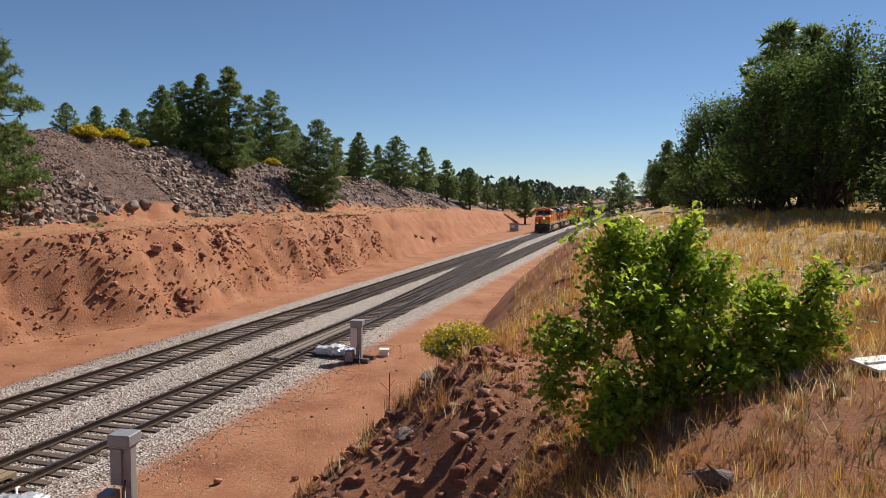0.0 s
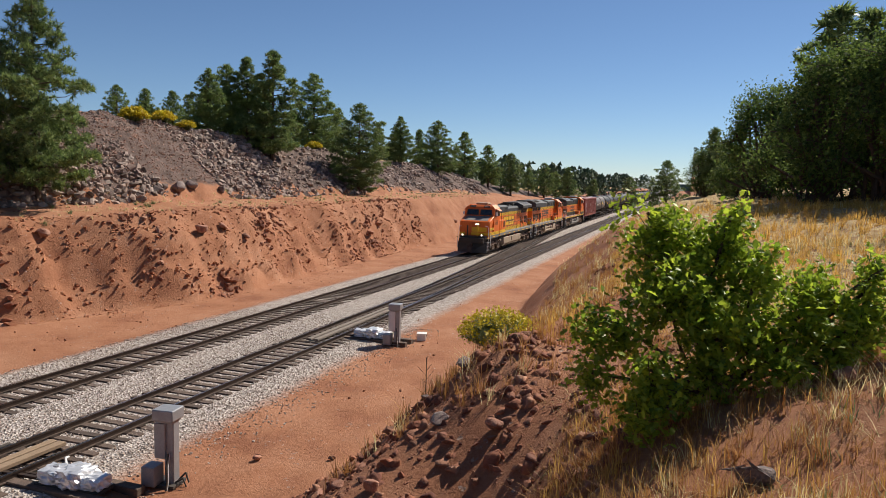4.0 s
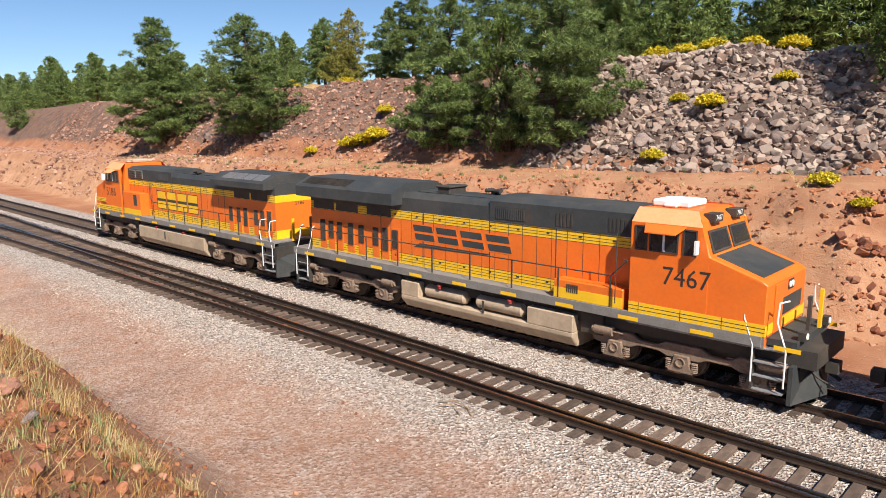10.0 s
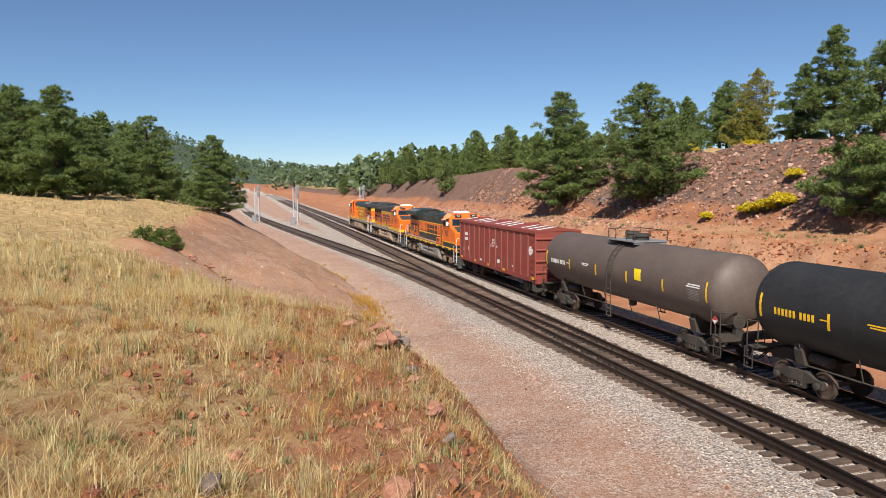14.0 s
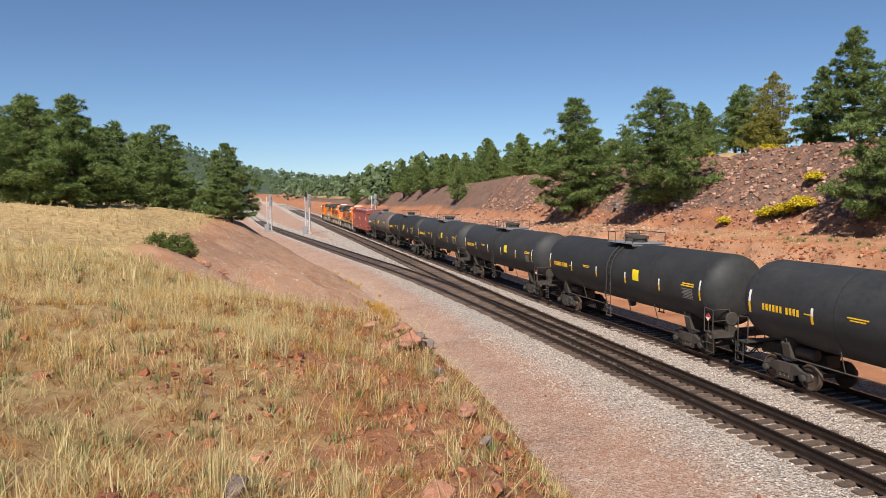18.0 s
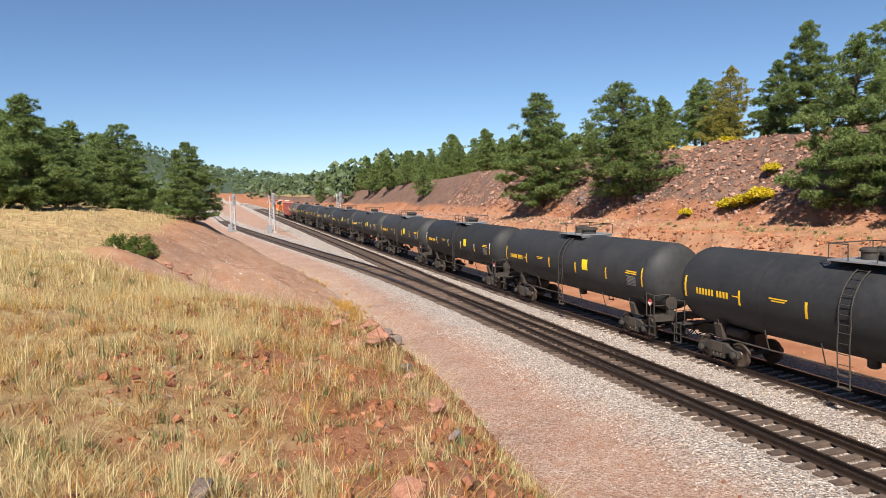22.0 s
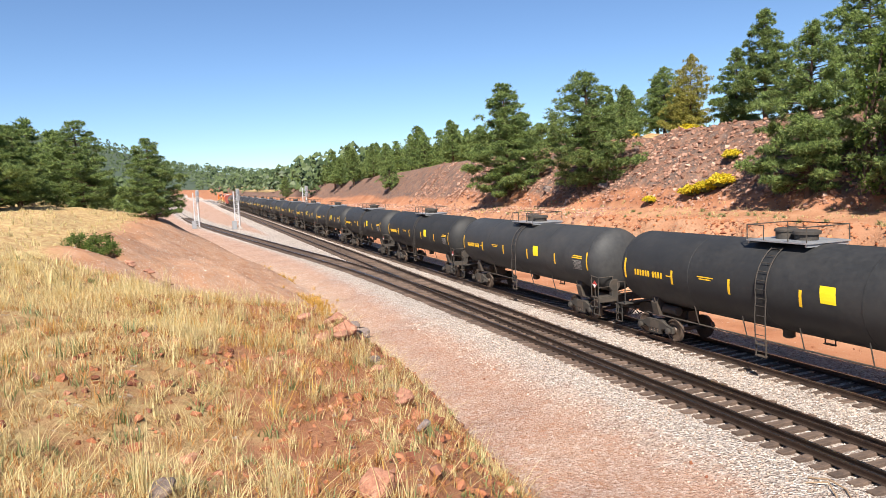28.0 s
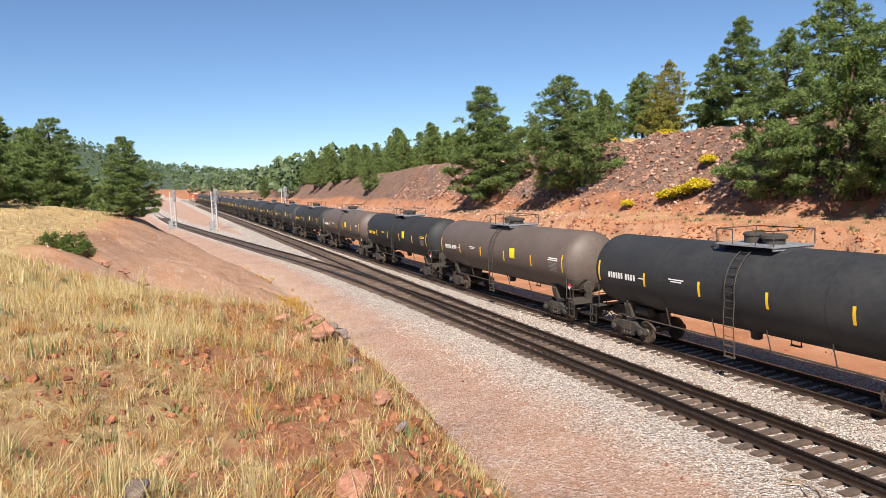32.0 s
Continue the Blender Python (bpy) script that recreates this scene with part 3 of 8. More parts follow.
def track(name, label, fx, y0, y1, near, tie_len=2.6, tie_at=None, shift=0.0):
    """Rails on timber ties; the ties in the stretch near=(a, b) are pieces of their own."""
    t = tagged(empty(name), label, "railway track", kind="structure")
    for s in (-HALF, HALF):
        part("rail", sweep(path_y(lambda y: fx(y) + s, y0, y1), RAIL_PROF, RAIL_MI), [RAIL, RAILTOP], t)
    rnd = random.Random(len(name))
    me = Mesh().box(-tie_len / 2, tie_len / 2, -0.115, 0.115, -0.20, 0, 0).data("tie", TIE, bevel=0.012)
    far = Mesh()
    y = min(y0, y1)
    while y < max(y0, y1):
        a = rnd.gauss(0, 0.012)
        x = fx(y) + rnd.gauss(0, 0.035)
        if near[0] <= y <= near[1]:
            ob = part("tie", me, None, t)
            ob.matrix_basis = pose(x, y, float(grade(y)) - 0.172 + rnd.gauss(0, 0.008), 0, rnd.gauss(0, 0.4), math.degrees(a)) @ Matrix.Diagonal((1, rnd.uniform(0.9, 1.08), 1, 1))
        elif abs(y) < 330:
            far.box(x - tie_len / 2, x + tie_len / 2, y - 0.115, y + 0.115, float(grade(y)) - 0.3, float(grade(y)) - 0.172)
        y += 0.5
    tagged(part("far_ties", far, TIE, t), kind="stuff")
    return t


def tie_plates(t, fx, y0, y1):
    m = Mesh()
    for y in np.arange(y0, y1, 0.5):
        for s in (-HALF, HALF):
            m.box(fx(y) + s - 0.17, fx(y) + s + 0.17, y - 0.1, y + 0.1, float(grade(y)) - 0.178, float(grade(y)) - 0.16)
    tagged(part("tie_plates", m, RAIL, t), kind="stuff")


first = track("main_track", "straight railway track with brown timber ties in grey ballast", lambda y: T1 + far_curve(y), -700, 900, (-35, 38))
tie_plates(first, lambda y: T1 + float(far_curve(y)), -40, 45)
second = track("second_track", "railway track with turnouts, dark timber ties in grey ballast", second_x, -700, 900, (-72, 62))
tie_plates(second, lambda y: float(second_x(y)), -60, 60)


def diverging():
    """The branch that leaves the second track towards the bank."""
    t = tagged(empty("branch_track"), "diverging branch track with long turnout ties", "railway track", kind="structure")
    for s in (-HALF, HALF):
        part("rail", sweep(path_y(lambda y: T2 + far_curve(y) + branch_off(y) + s, 6.0, -420, 3, -0.004), RAIL_PROF, RAIL_MI), [RAIL, RAILTOP], t)
    me = Mesh().box(-0.5, 0.5, -0.115, 0.115, -0.20, 0).data("tie", TIE, bevel=0.012)
    rnd = random.Random(4)
    far = Mesh()
    for y in np.arange(9, -200, -0.5):
        off = float(branch_off(y))
        y = y + 0.02 + (0.25 if off > 2.2 else 0)
        c, g = T2 + float(far_curve(y)), float(grade(y))
        sep = c + off - float(second_x(y))
        a, b = (float(second_x(y)) + 1.18, c + 1.24 + off + rnd.uniform(0, 0.12)) if sep < 2.7 else (c + off - 1.3, c + off + 1.3)
        if b - a < 0.15:
            continue
        if y > -72:
            ob = part("tie", me, None, t)
            ob.matrix_basis = pose((a + b) / 2, y, g - 0.176) @ Matrix.Diagonal((b - a, 1, 1, 1))
        else:
            far.box(a, b, y - 0.115, y + 0.115, g - 0.3, g - 0.176)
    tagged(part("far_ties", far, TIE, t), kind="stuff")
    # frog and guard rails
    yf = -53.0
    c, g = float(second_x(yf)), float(grade(yf))
    part("frog", Mesh().prism([(c + 0.68, yf - 4), (c + 0.90, yf - 4), (c + 0.80, yf + 3), (c + 0.71, yf + 3)], "z", g - 0.15, g + 0.006), RAILTOP, t)
    for q, o in ((-1, 0.0), (1, 1.5)):
        part("guard_rail", sweep(path_y(lambda y: (second_x(y) if o == 0 else T2 + far_curve(y) + branch_off(y)) + q * (HALF - 0.13), yf - 4, yf + 4, 2), RAIL_PROF, RAIL_MI), [RAIL, RAILTOP], t)
    # timber walkway panel between the rails at the points
    for k, x in enumerate((T2 - 0.21, T2 + 0.08)):
        part("plank", Mesh().box(x, x + 0.22, 4.45, 13.5, -0.10, 0.0), PLANK, t, bevel=0.01)
    for k in range(2):
        part("end_ramp", Mesh().prism([(3.95, -0.16), (4.45, -0.02), (4.45, -0.16)], "x", T2 - 0.21 + 0.29 * k, T2 + 0.05 + 0.29 * k), FRAME, t)
    for y in np.arange(0.5, 12, 2.0):
        part("switch_rod", Mesh().box(T2 - 0.7, T2 + 0.9, y - 0.03, y + 0.03, -0.15, -0.12), RAIL, t)
    part("snow_blower_pipe", Mesh().tube((T2 - 1.05, 5.0, -0.08), (T2 - 1.05, 13.0, -0.08), 0.045, 8).tube((T2 - 1.05, 6, -0.08), (T2 - 1.05, 6.5, 0.02), 0.08, 8), FRAME, t)
    return t


def crossover():
    t = tagged(empty("crossover_track"), "crossover rails between the two tracks", "railway track", kind="structure")
    for s in (-HALF, HALF):
        part("rail", sweep(path_y(lambda y: T2 - cross_off(y) + s, 30, 120, 3), RAIL_PROF, RAIL_MI), [RAIL, RAILTOP], t)
    far = Mesh()
    for y in np.arange(30, 119, 0.5):
        o = float(cross_off(y))
        far.box(T2 - o - 1.2, T2 - o + 1.2, y - 0.11, y + 0.11, -0.3, -0.177)
    tagged(part("turnout_ties", far, TIE, t), kind="stuff")
    for x in (T2 - 0.30, T2 + 0.04):
        part("plank", Mesh().box(x, x + 0.22, 26.5, 35, -0.12, -0.03), PLANKG, t, bevel=0.01)
    return t


diverging()
crossover()


# ---- train ----
def text_mesh(body, size, material, squash=1.0):
    """Flat letters, a few millimetres thick, centred, in the x-z plane and facing +y."""
    cu = bpy.data.curves.new("letters", "FONT")
    cu.body, cu.size, cu.extrude, cu.align_x, cu.align_y, cu.resolution_u = body, size, 0.002, "CENTER", "CENTER", 2
    cu.space_line = 0.85
    ob = bpy.data.objects.new("letters", cu)
    scene.collection.objects.link(ob)
    me = bpy.data.meshes.new_from_object(ob.evaluated_get(bpy.context.evaluated_depsgraph_get()))
    bpy.data.objects.remove(ob)
    me.transform(Matrix(((-squash, 0, 0, 0), (0, 0, 1, 0), (0, 1, 0, 0), (0, 0, 0, 1))))
    me.materials.clear()
    me.materials.append(material)
    return me


def lettering(name, body, size, material, parent, x, y, z, side=1, squash=1.0, label=""):
    ob = part(name, text_mesh(body, size, material, squash), None, parent, label)
    ob.matrix_basis = pose(x, y, z, 0, 0, 0 if side > 0 else 180)
    return ob


def wheelset_mesh(r=0.5):
    m = Mesh()
    for s in (-1, 1):
        y = s * HALF
        m.lathe([(y - s * 0.075, r + 0.025), (y - s * 0.05, r + 0.025), (y - s * 0.04, r), (y + s * 0.06, r - 0.005), (y + s * 0.06, r - 0.07), (y + s * 0.02, r - 0.09), (y + s * 0.02, 0.16), (y + s * 0.07, 0.13)], "y", 20)
    m.tube((0, -1.1, 0), (0, 1.1, 0), 0.085, 8)
    return m.data("wheelset", WHEEL, smooth=True)


WS_LOCO, WS_CAR = wheelset_mesh(0.53), wheelset_mesh(0.457)


def loco_sideframe():
    """A six-wheel bogie's side: cast frame arched between the boxes, journal boxes, coil springs, brake cylinder."""
    m = Mesh()
    prof = [(-2.75, 0.62), (-2.75, 0.92), (-2.35, 1.02), (-1.5, 1.0), (-1.25, 0.86), (-0.75, 0.86), (-0.5, 1.0), (0.5, 1.0), (0.75, 0.86), (1.25, 0.86), (1.5, 1.0), (2.35, 1.02), (2.75, 0.92), (2.75, 0.62),
            (2.45, 0.55), (1.55, 0.60), (1.3, 0.70), (0.7, 0.70), (0.45, 0.60), (-0.45, 0.60), (-0.7, 0.70), (-1.3, 0.70), (-1.55, 0.60), (-2.45, 0.55)]
    m.prism(prof, "y", 0.0, 0.14)
    for x in (-2.0, 0.0, 2.0):
        m.prism([(x - 0.34, 0.24), (x - 0.42, 0.34), (x - 0.27, 0.42), (x - 0.2, 0.72), (x + 0.2, 0.72), (x + 0.27, 0.42), (x + 0.42, 0.34), (x + 0.34, 0.24)], "y", 0.02, 0.24)
        m.lathe([(0.24, 0.15), (0.28, 0.14), (0.28, 0.10), (0.25, 0.09)], "y", 14, (x, 0, 0.53))
    return m


def spring_mesh():
    m = Mesh()
    for k in range(5):
        z = 0.36 + k * 0.055
        m.lathe([(z, 0.085), (z + 0.02, 0.1), (z + 0.04, 0.085)], "z", 10)
    return m


SIDE_L, SPRING = loco_sideframe().data("sideframe", TRUCK, bevel=0.02), spring_mesh().data("spring", TRUCK)
CYL_L = Mesh().tube((-0.3, 0, 0), (0.28, 0, 0), 0.14, 12).tube((0.28, 0, 0), (0.36, 0, 0), 0.1, 12).tube((-0.62, 0, 0), (-0.3, 0, 0), 0.04, 6).data("brake_cylinder", TRUCK, smooth=True)
CARSIDE = Mesh().prism([(-1.1, 0.36), (-1.1, 0.60), (-0.75, 0.66), (-0.45, 0.80), (0.45, 0.80), (0.75, 0.66), (1.1, 0.60), (1.1, 0.36), (0.8, 0.36), (0.7, 0.50), (0.42, 0.42), (0.35, 0.22), (-0.35, 0.22), (-0.42, 0.42), (-0.7, 0.50), (-0.8, 0.36)], "y", -0.07, 0.07).data("sideframe", FRAME, bevel=0.015)
CAP = Mesh().lathe([(0, 0.13), (0.1, 0.13), (0.13, 0.09), (0.13, 0.02)], "y", 10).data("bearing_cap", FRAME, smooth=True)
CARSPRINGS = Mesh()
for _x in (-0.2, 0.0, 0.2):
    for _k in range(4):
        CARSPRINGS.lathe([(0.30 + _k * 0.07, 0.075), (0.325 + _k * 0.07, 0.09), (0.35 + _k * 0.07, 0.075)], "z", 8, (_x, 0, 0))
CARSPRINGS = CARSPRINGS.data("springs", TRUCK)


def loco_truck(e, x):
    t = part("bogie", Mesh().box(-2.6, 2.6, -0.7, 0.7, 0.75, 1.15), FRAME, e)
    t.location = (x, 0, 0)
    for a in (-2.0, 0.0, 2.0):
        part("wheelset", WS_LOCO, None, t).location = (a, 0, 0.53)
    for s in (1, -1):
        part("sideframe", SIDE_L, None, t).matrix_basis = pose(0, s * 1.1, 0, 0, 0, 0 if s > 0 else 180)
        for a in (-2.0, 0.0, 2.0):
            for b in (-0.36, 0.36):
                part("spring", SPRING, None, t).location = (a + b, s * 1.26, -0.06)
        for a in (-1.0, 1.0):
            part("brake_cylinder", CYL_L, None, t).matrix_basis = pose(a * 2.35, s * 1.32, 0.98, 0, 0, 0 if a > 0 else 180)
    return t


def car_truck(e, x):
    t = part("bogie", Mesh().box(-0.25, 0.25, -1.1, 1.1, 0.45, 0.75), FRAME, e)
    t.location = (x, 0, 0)
    for a in (-0.89, 0.89):
        part("wheelset", WS_CAR, None, t).location = (a, 0, 0.457)
    for s in (1, -1):
        part("sideframe", CARSIDE, None, t).location = (0, s * 1.0, 0)
        part("springs", CARSPRINGS, None, t).location = (0, s * 1.0, 0)
        for a in (-0.89, 0.89):
            part("bearing_cap", CAP, None, t).matrix_basis = pose(a, s * 1.06, 0.457, 0, 0, 0 if s > 0 else 180)
    return t


def coupler(e, x, s):
    m = Mesh().box(x - s * 0.75, x - s * 0.25, -0.1, 0.1, 0.78, 0.98) if s > 0 else Mesh().box(x + 0.25, x + 0.75, -0.1, 0.1, 0.78, 0.98)
    m.box(min(x - s * 0.28, x + s * 0.04), max(x - s * 0.28, x + s * 0.04), -0.17, 0.17, 0.72, 1.04)
    part("coupler", m, FRAME, e, bevel=0.02)
    for y in (-0.35, 0.35, 0.5):
        part("brake_hose", Mesh().pipe([(x - s * 0.7, y, 0.9), (x - s * 0.35, y * 0.95, 0.6), (x, y * 0.8, 0.45)], 0.025, 6), FRAME, e)


def window(e, pts, y0, side, mat_frame):
    """A cab window in the plane y: glass set in a raised frame."""
    xs, zs = [p[0] for p in pts], [p[1] for p in pts]
    x0, x1, z0, z1 = min(xs), max(xs), min(zs), max(zs)
    f = Mesh()
    w = 0.035
    for a in ((x0 - w, x1 + w, z1, z1 + w), (x0 - w, x1 + w, z0 - w, z0), (x0 - w, x0, z0, z1), (x1, x1 + w, z0, z1)):
        f.box(a[0], a[1], min(y0, y0 + side * 0.03), max(y0, y0 + side * 0.03), a[2], a[3])
    fr = part("window", f, mat_frame, e)
    part("pane", Mesh().box(x0, x1, min(y0, y0 + side * 0.012), max(y0, y0 + side * 0.012), z0, z1), GLASS, fr)


DIGIT = mat("dark_letter_paint", (0.02, 0.02, 0.02), (0.035, 0.033, 0.03), 3, 0.5, 0, 0)
GREY_DECK = mat("worn_grey_deck", (0.15, 0.14, 0.13), (0.24, 0.225, 0.21), 2.5, 0.8, 0, 0.1, dirt=(0.10, 0.08, 0.065))
PINK_DECK = mat("faded_red_deck", (0.36, 0.17, 0.14), (0.46, 0.25, 0.21), 2.5, 0.8, 0, 0.1, dirt=(0.2, 0.12, 0.09))
FADED = mat("faded_orange_roof", (0.74, 0.27, 0.11), (0.82, 0.36, 0.17), 1.5, 0.6, 0, 0.03)
GREEN = mat("dark_green_paint", (0.010, 0.020, 0.016), (0.020, 0.033, 0.027), 1.5, 0.45, 0, 0.04, dirt=(0.10, 0.09, 0.075), dirt_mix=0.4)
REDLENS = mat("red_cap_paint", (0.35, 0.03, 0.03), (0.45, 0.06, 0.05), 5, 0.5, 0, 0)


def locomotive(number, style):
    """style 0: rounded low roof, yellow block lettering; 1: newer, deep radiator wings; 2: older dark green and orange."""
    label = ("orange and black diesel locomotive with yellow stripes and a wide cab",
             "newer orange and black diesel locomotive with deep radiator wings",
             "orange and dark green diesel locomotive with faded cab roof")[style]
    e = tagged(empty("locomotive"), label, "locomotive", "locomotives of the train")
    top = GREEN if style == 2 else BLACK
    low = GREEN if style == 2 else YELLOW
    deck = PINK_DECK if style == 2 else GREY_DECK
    W, HZ = 1.52, 0.98
    # underframe, deck and sill
    part("underframe", Mesh().box(-10.2, 10.2, -1.2, 1.2, 1.05, 1.5).box(-10.45, -9.6, -1.45, 1.45, 0.95, 1.5), FRAME, e)
    for s in (1, -1):
        part("sill", Mesh().box(-10.4, 9.0 if style else 5.2, s * W - 0.03, s * W + 0.03, 1.46, 1.74), FRAME if style == 2 else GREY_DECK, e, bevel=0.01)
        if style == 2:
            part("sill_stripe", Mesh().box(-10.4, 9.0, s * W - 0.034, s * W + 0.034, 1.60, 1.70), YELLOW, e)
        for x in np.arange(-9.6, 9.4, 2.1):
            part("reflective_strip", Mesh().box(x, x + 0.62, s * (W + 0.03), s * (W + 0.036), 1.49, 1.60), YELLOW, e)
    part("deck", Mesh().box(-10.4, 9.0, -W + 0.03, W - 0.03, 1.66, 1.73), deck, e)
    # hood, built in its painted bands
    xr, xf = -9.8, 5.45
    lz = 2.34 if style == 2 else 2.12
    z_top = 4.38 if style != 1 else 4.46
    for nm, z0, z1, m in (("lower_band", 1.73, lz, low), ("hood_side", lz, 3.40, ORANGE), ("upper_band", 3.40, 3.72, YELLOW if style != 2 else GREEN)):
        part(nm, Mesh().box(xr, xf, -HZ, HZ, z0, z1), m, e)
    ch = 0.16
    zr = (4.26, 4.40, 4.28)[style]
    low_roof = [(-HZ, 3.72), (-HZ, zr - 0.19), (-HZ + ch, zr), (HZ - ch, zr), (HZ, zr - 0.19), (HZ, 3.72)]
    high_roof = [(-HZ - 0.02, 3.72), (-HZ - 0.02, z_top - 0.06), (-HZ + 0.3, z_top + 0.08), (HZ - 0.3, z_top + 0.08), (HZ + 0.02, z_top - 0.06), (HZ + 0.02, 3.72)]
    part("engine_roof", Mesh().prism(low_roof, "x", xr, -0.02), top, e)
    part("equipment_roof", Mesh().prism(high_roof, "x", -0.02, xf), top, e)
    if style == 2:
        part("pinstripe", Mesh().box(xr, xf, -HZ - 0.004, HZ + 0.004, 3.40, 3.48), YELLOW, e)
        part("pinstripe", Mesh().box(xr, xf, -HZ - 0.004, HZ + 0.004, 2.32, 2.40), YELLOW, e)
    # door seams and pinstripes
    seam = Mesh()
    for s in (1, -1):
        y0, y1 = (HZ, HZ + 0.004) if s > 0 else (-HZ - 0.004, -HZ)
        for x in np.arange(xr + 4.4, xf, 0.56):
            seam.box(x - 0.008, x + 0.008, y0, y1, 1.76, 3.70)
        if style != 2:
            for z in (1.84, 1.93, 2.03, 2.12, 3.40, 3.49, 3.58, 3.68):
                seam.box(xr, xf, y0, y1, z - 0.007, z + 0.007)
        for x in (-5.4, -3.1, -0.03, 2.6):
            seam.box(x - 0.018, x + 0.018, y0, y1 + 0.002 * s, 1.75, 3.95)
        for x in np.arange(-4.6, 5, 1.15):
            for z in (2.0, 3.56):
                seam.box(x - 0.05, x + 0.05, y0 - 0.006, y1 + 0.006, z - 0.03, z + 0.03)
    part("door_seam", seam, BLACK, e)
    # radiator wings
    wx0, wx1, wz0, wz1 = (-10.1, -4.2, 3.95, 4.45) if style == 1 else (-9.7, -5.1, 4.0, 4.36)
    wing = [(-W, wz0), (-W, wz1 - 0.08), (-W + 0.1, wz1), (-HZ + 0.15, wz1 + 0.27), (HZ - 0.15, wz1 + 0.27), (W - 0.1, wz1), (W, wz1 - 0.08), (W, wz0)]
    rad = part("radiator_cover", Mesh().prism(wing, "x", wx0, wx1), top, e)
    for k in range(4 if style != 1 else 3):
        step = (wx1 - wx0 - 0.8) / 6
        x0 = wx0 + 0.3 + k * step * (1.4 if style != 1 else 1.05)
        for s in (1, -1):
            g = Mesh()
            nrm = Vector((0, s * 0.27, 0.55)).normalized()
            for q in range(9):
                f = 0.08 + q * 0.095
                yy = s * (W - 0.12 - f * (W - 0.12 - HZ + 0.17))
                zz = wz1 + 0.02 + f * 0.26
                g.box(x0, x0 + step * 1.25, yy - 0.018, yy + 0.018, zz - 0.01, zz + 0.02)
            part("radiator_grille", g, STEELG if style != 1 else FRAME, rad)
    for s in (1, -1):
        for x0 in (wx0 + 0.5, wx0 + 2.0) + ((wx0 + 3.9,) if style == 1 else ()):
            part("air_intake", Mesh().box(x0, x0 + 1.35, s * HZ - 0.01, s * HZ + 0.012, 3.42, 3.88), FRAME, e)
        doors = (-9.3, -8.75, -8.2, -7.3, -6.7, -6.0) if style != 1 else (-9.0, -8.45, -7.9, -7.2, -6.55, -5.7, -5.15, -4.6)
        for k, x0 in enumerate(doors):
            f = Mesh().box(x0 - 0.21, x0 + 0.21, s * HZ - 0.01, s * HZ + 0.02, 1.78, 3.02)
            d = part("louvred_door", f, ORANGE, e, bevel=0.008)
            z0, z1 = ((2.25, 2.95) if k % 3 else (2.1, 2.98))
            l = Mesh()
            for q in range(7):
                xx = x0 - 0.135 + q * 0.045
                l.box(xx - 0.012, xx + 0.012, s * (HZ + 0.012), s * (HZ + 0.04), z0, z1)
            part("louvre", l, FRAME, d)
    # roof fittings
    part("exhaust_outlet", Mesh().box(-4.9 if style != 1 else -2.9, -4.25 if style != 1 else -2.3, -0.45, 0.45, zr - 0.02, zr + 0.26).box(-4.95 if style != 1 else -2.95, -4.2 if style != 1 else -2.25, -0.5, 0.5, zr + 0.22, zr + 0.3), FRAME, e, bevel=0.03)
    hx0 = -1.9 if style != 1 else -0.9
    horn = part("air_horn", Mesh().box(hx0 - 0.1, hx0 + 0.1, 0.25, 0.55, zr - 0.02, zr + 0.12), FRAME, e, bevel=0.01)
    for k, dy in enumerate((0.25, 0.4, 0.55)):
        part("trumpet", Mesh().tube((hx0 - 0.05, dy, zr + 0.17), (hx0 + 0.35 - 0.1 * k, dy, zr + 0.17), 0.03, 8, 0.09), FRAME, horn)
        part("trumpet", Mesh().tube((hx0 - 0.05, dy, zr + 0.17), (hx0 - 0.3, dy, zr + 0.17), 0.03, 8, 0.08), FRAME, horn)
    part("roof_hatch", Mesh().box(-3.9, -2.6, -0.45, 0.45, zr - 0.005, zr + 0.04).box(-2.4, -0.4, -0.5, 0.5, zr - 0.005, zr + 0.03), top, e, bevel=0.02)
    for s in (1, -1):
        y = s * (HZ + 0.022)
        for q in range(14):
            xx = (0.35 if style == 0 else 0.25) + q * 0.085
            part("screen_bar", Mesh().box(xx, xx + 0.05, min(y, y + s * 0.02), max(y, y + s * 0.02), 3.84, 4.2), BLACK, e)
        part("side_screen", Mesh().box(0.2, 1.65, min(s * HZ, y), max(s * HZ, y), 3.8, 4.24), FRAME, e)
        if style == 0:
            for x0 in (3.45, 4.35):
                fr = part("open_vent", Mesh().box(x0, x0 + 0.78, min(s * HZ, y + s * 0.02), max(s * HZ, y + s * 0.02), 3.8, 4.28), GREY_DECK, e)
                for q in range(3):
                    part("vent_slat", Mesh().box(x0 + 0.05, x0 + 0.73, min(y, y + s * 0.05), max(y, y + s * 0.05), 3.86 + q * 0.14, 3.95 + q * 0.14), FRAME, fr)
        else:
            for x0 in (2.6, 4.4):
                g = Mesh()
                for q in range(5):
                    g.box(x0 + q * 0.13, x0 + q * 0.13 + 0.07, min(y, y + s * 0.015), max(y, y + s * 0.015), 3.82, 4.22)
                part("louvre", g, FRAME, e)
    # cab and nose
    cr, cf = 5.4, 7.58
    zc = 4.48
    low_z = 1.42
    prof = [(cr, low_z), (9.05, low_z), (9.05, 3.02), (8.9, 3.12), (cf + 0.02, 3.55), (cf - 0.28, 4.42), (cf - 0.55, 4.62), (cr, 4.62)]
    cab = Mesh()
    n = len(prof)
    inset = {2: 0.02, 3: 0.05, 5: 0.10, 6: 0.42, 7: 0.42}
    vs = []
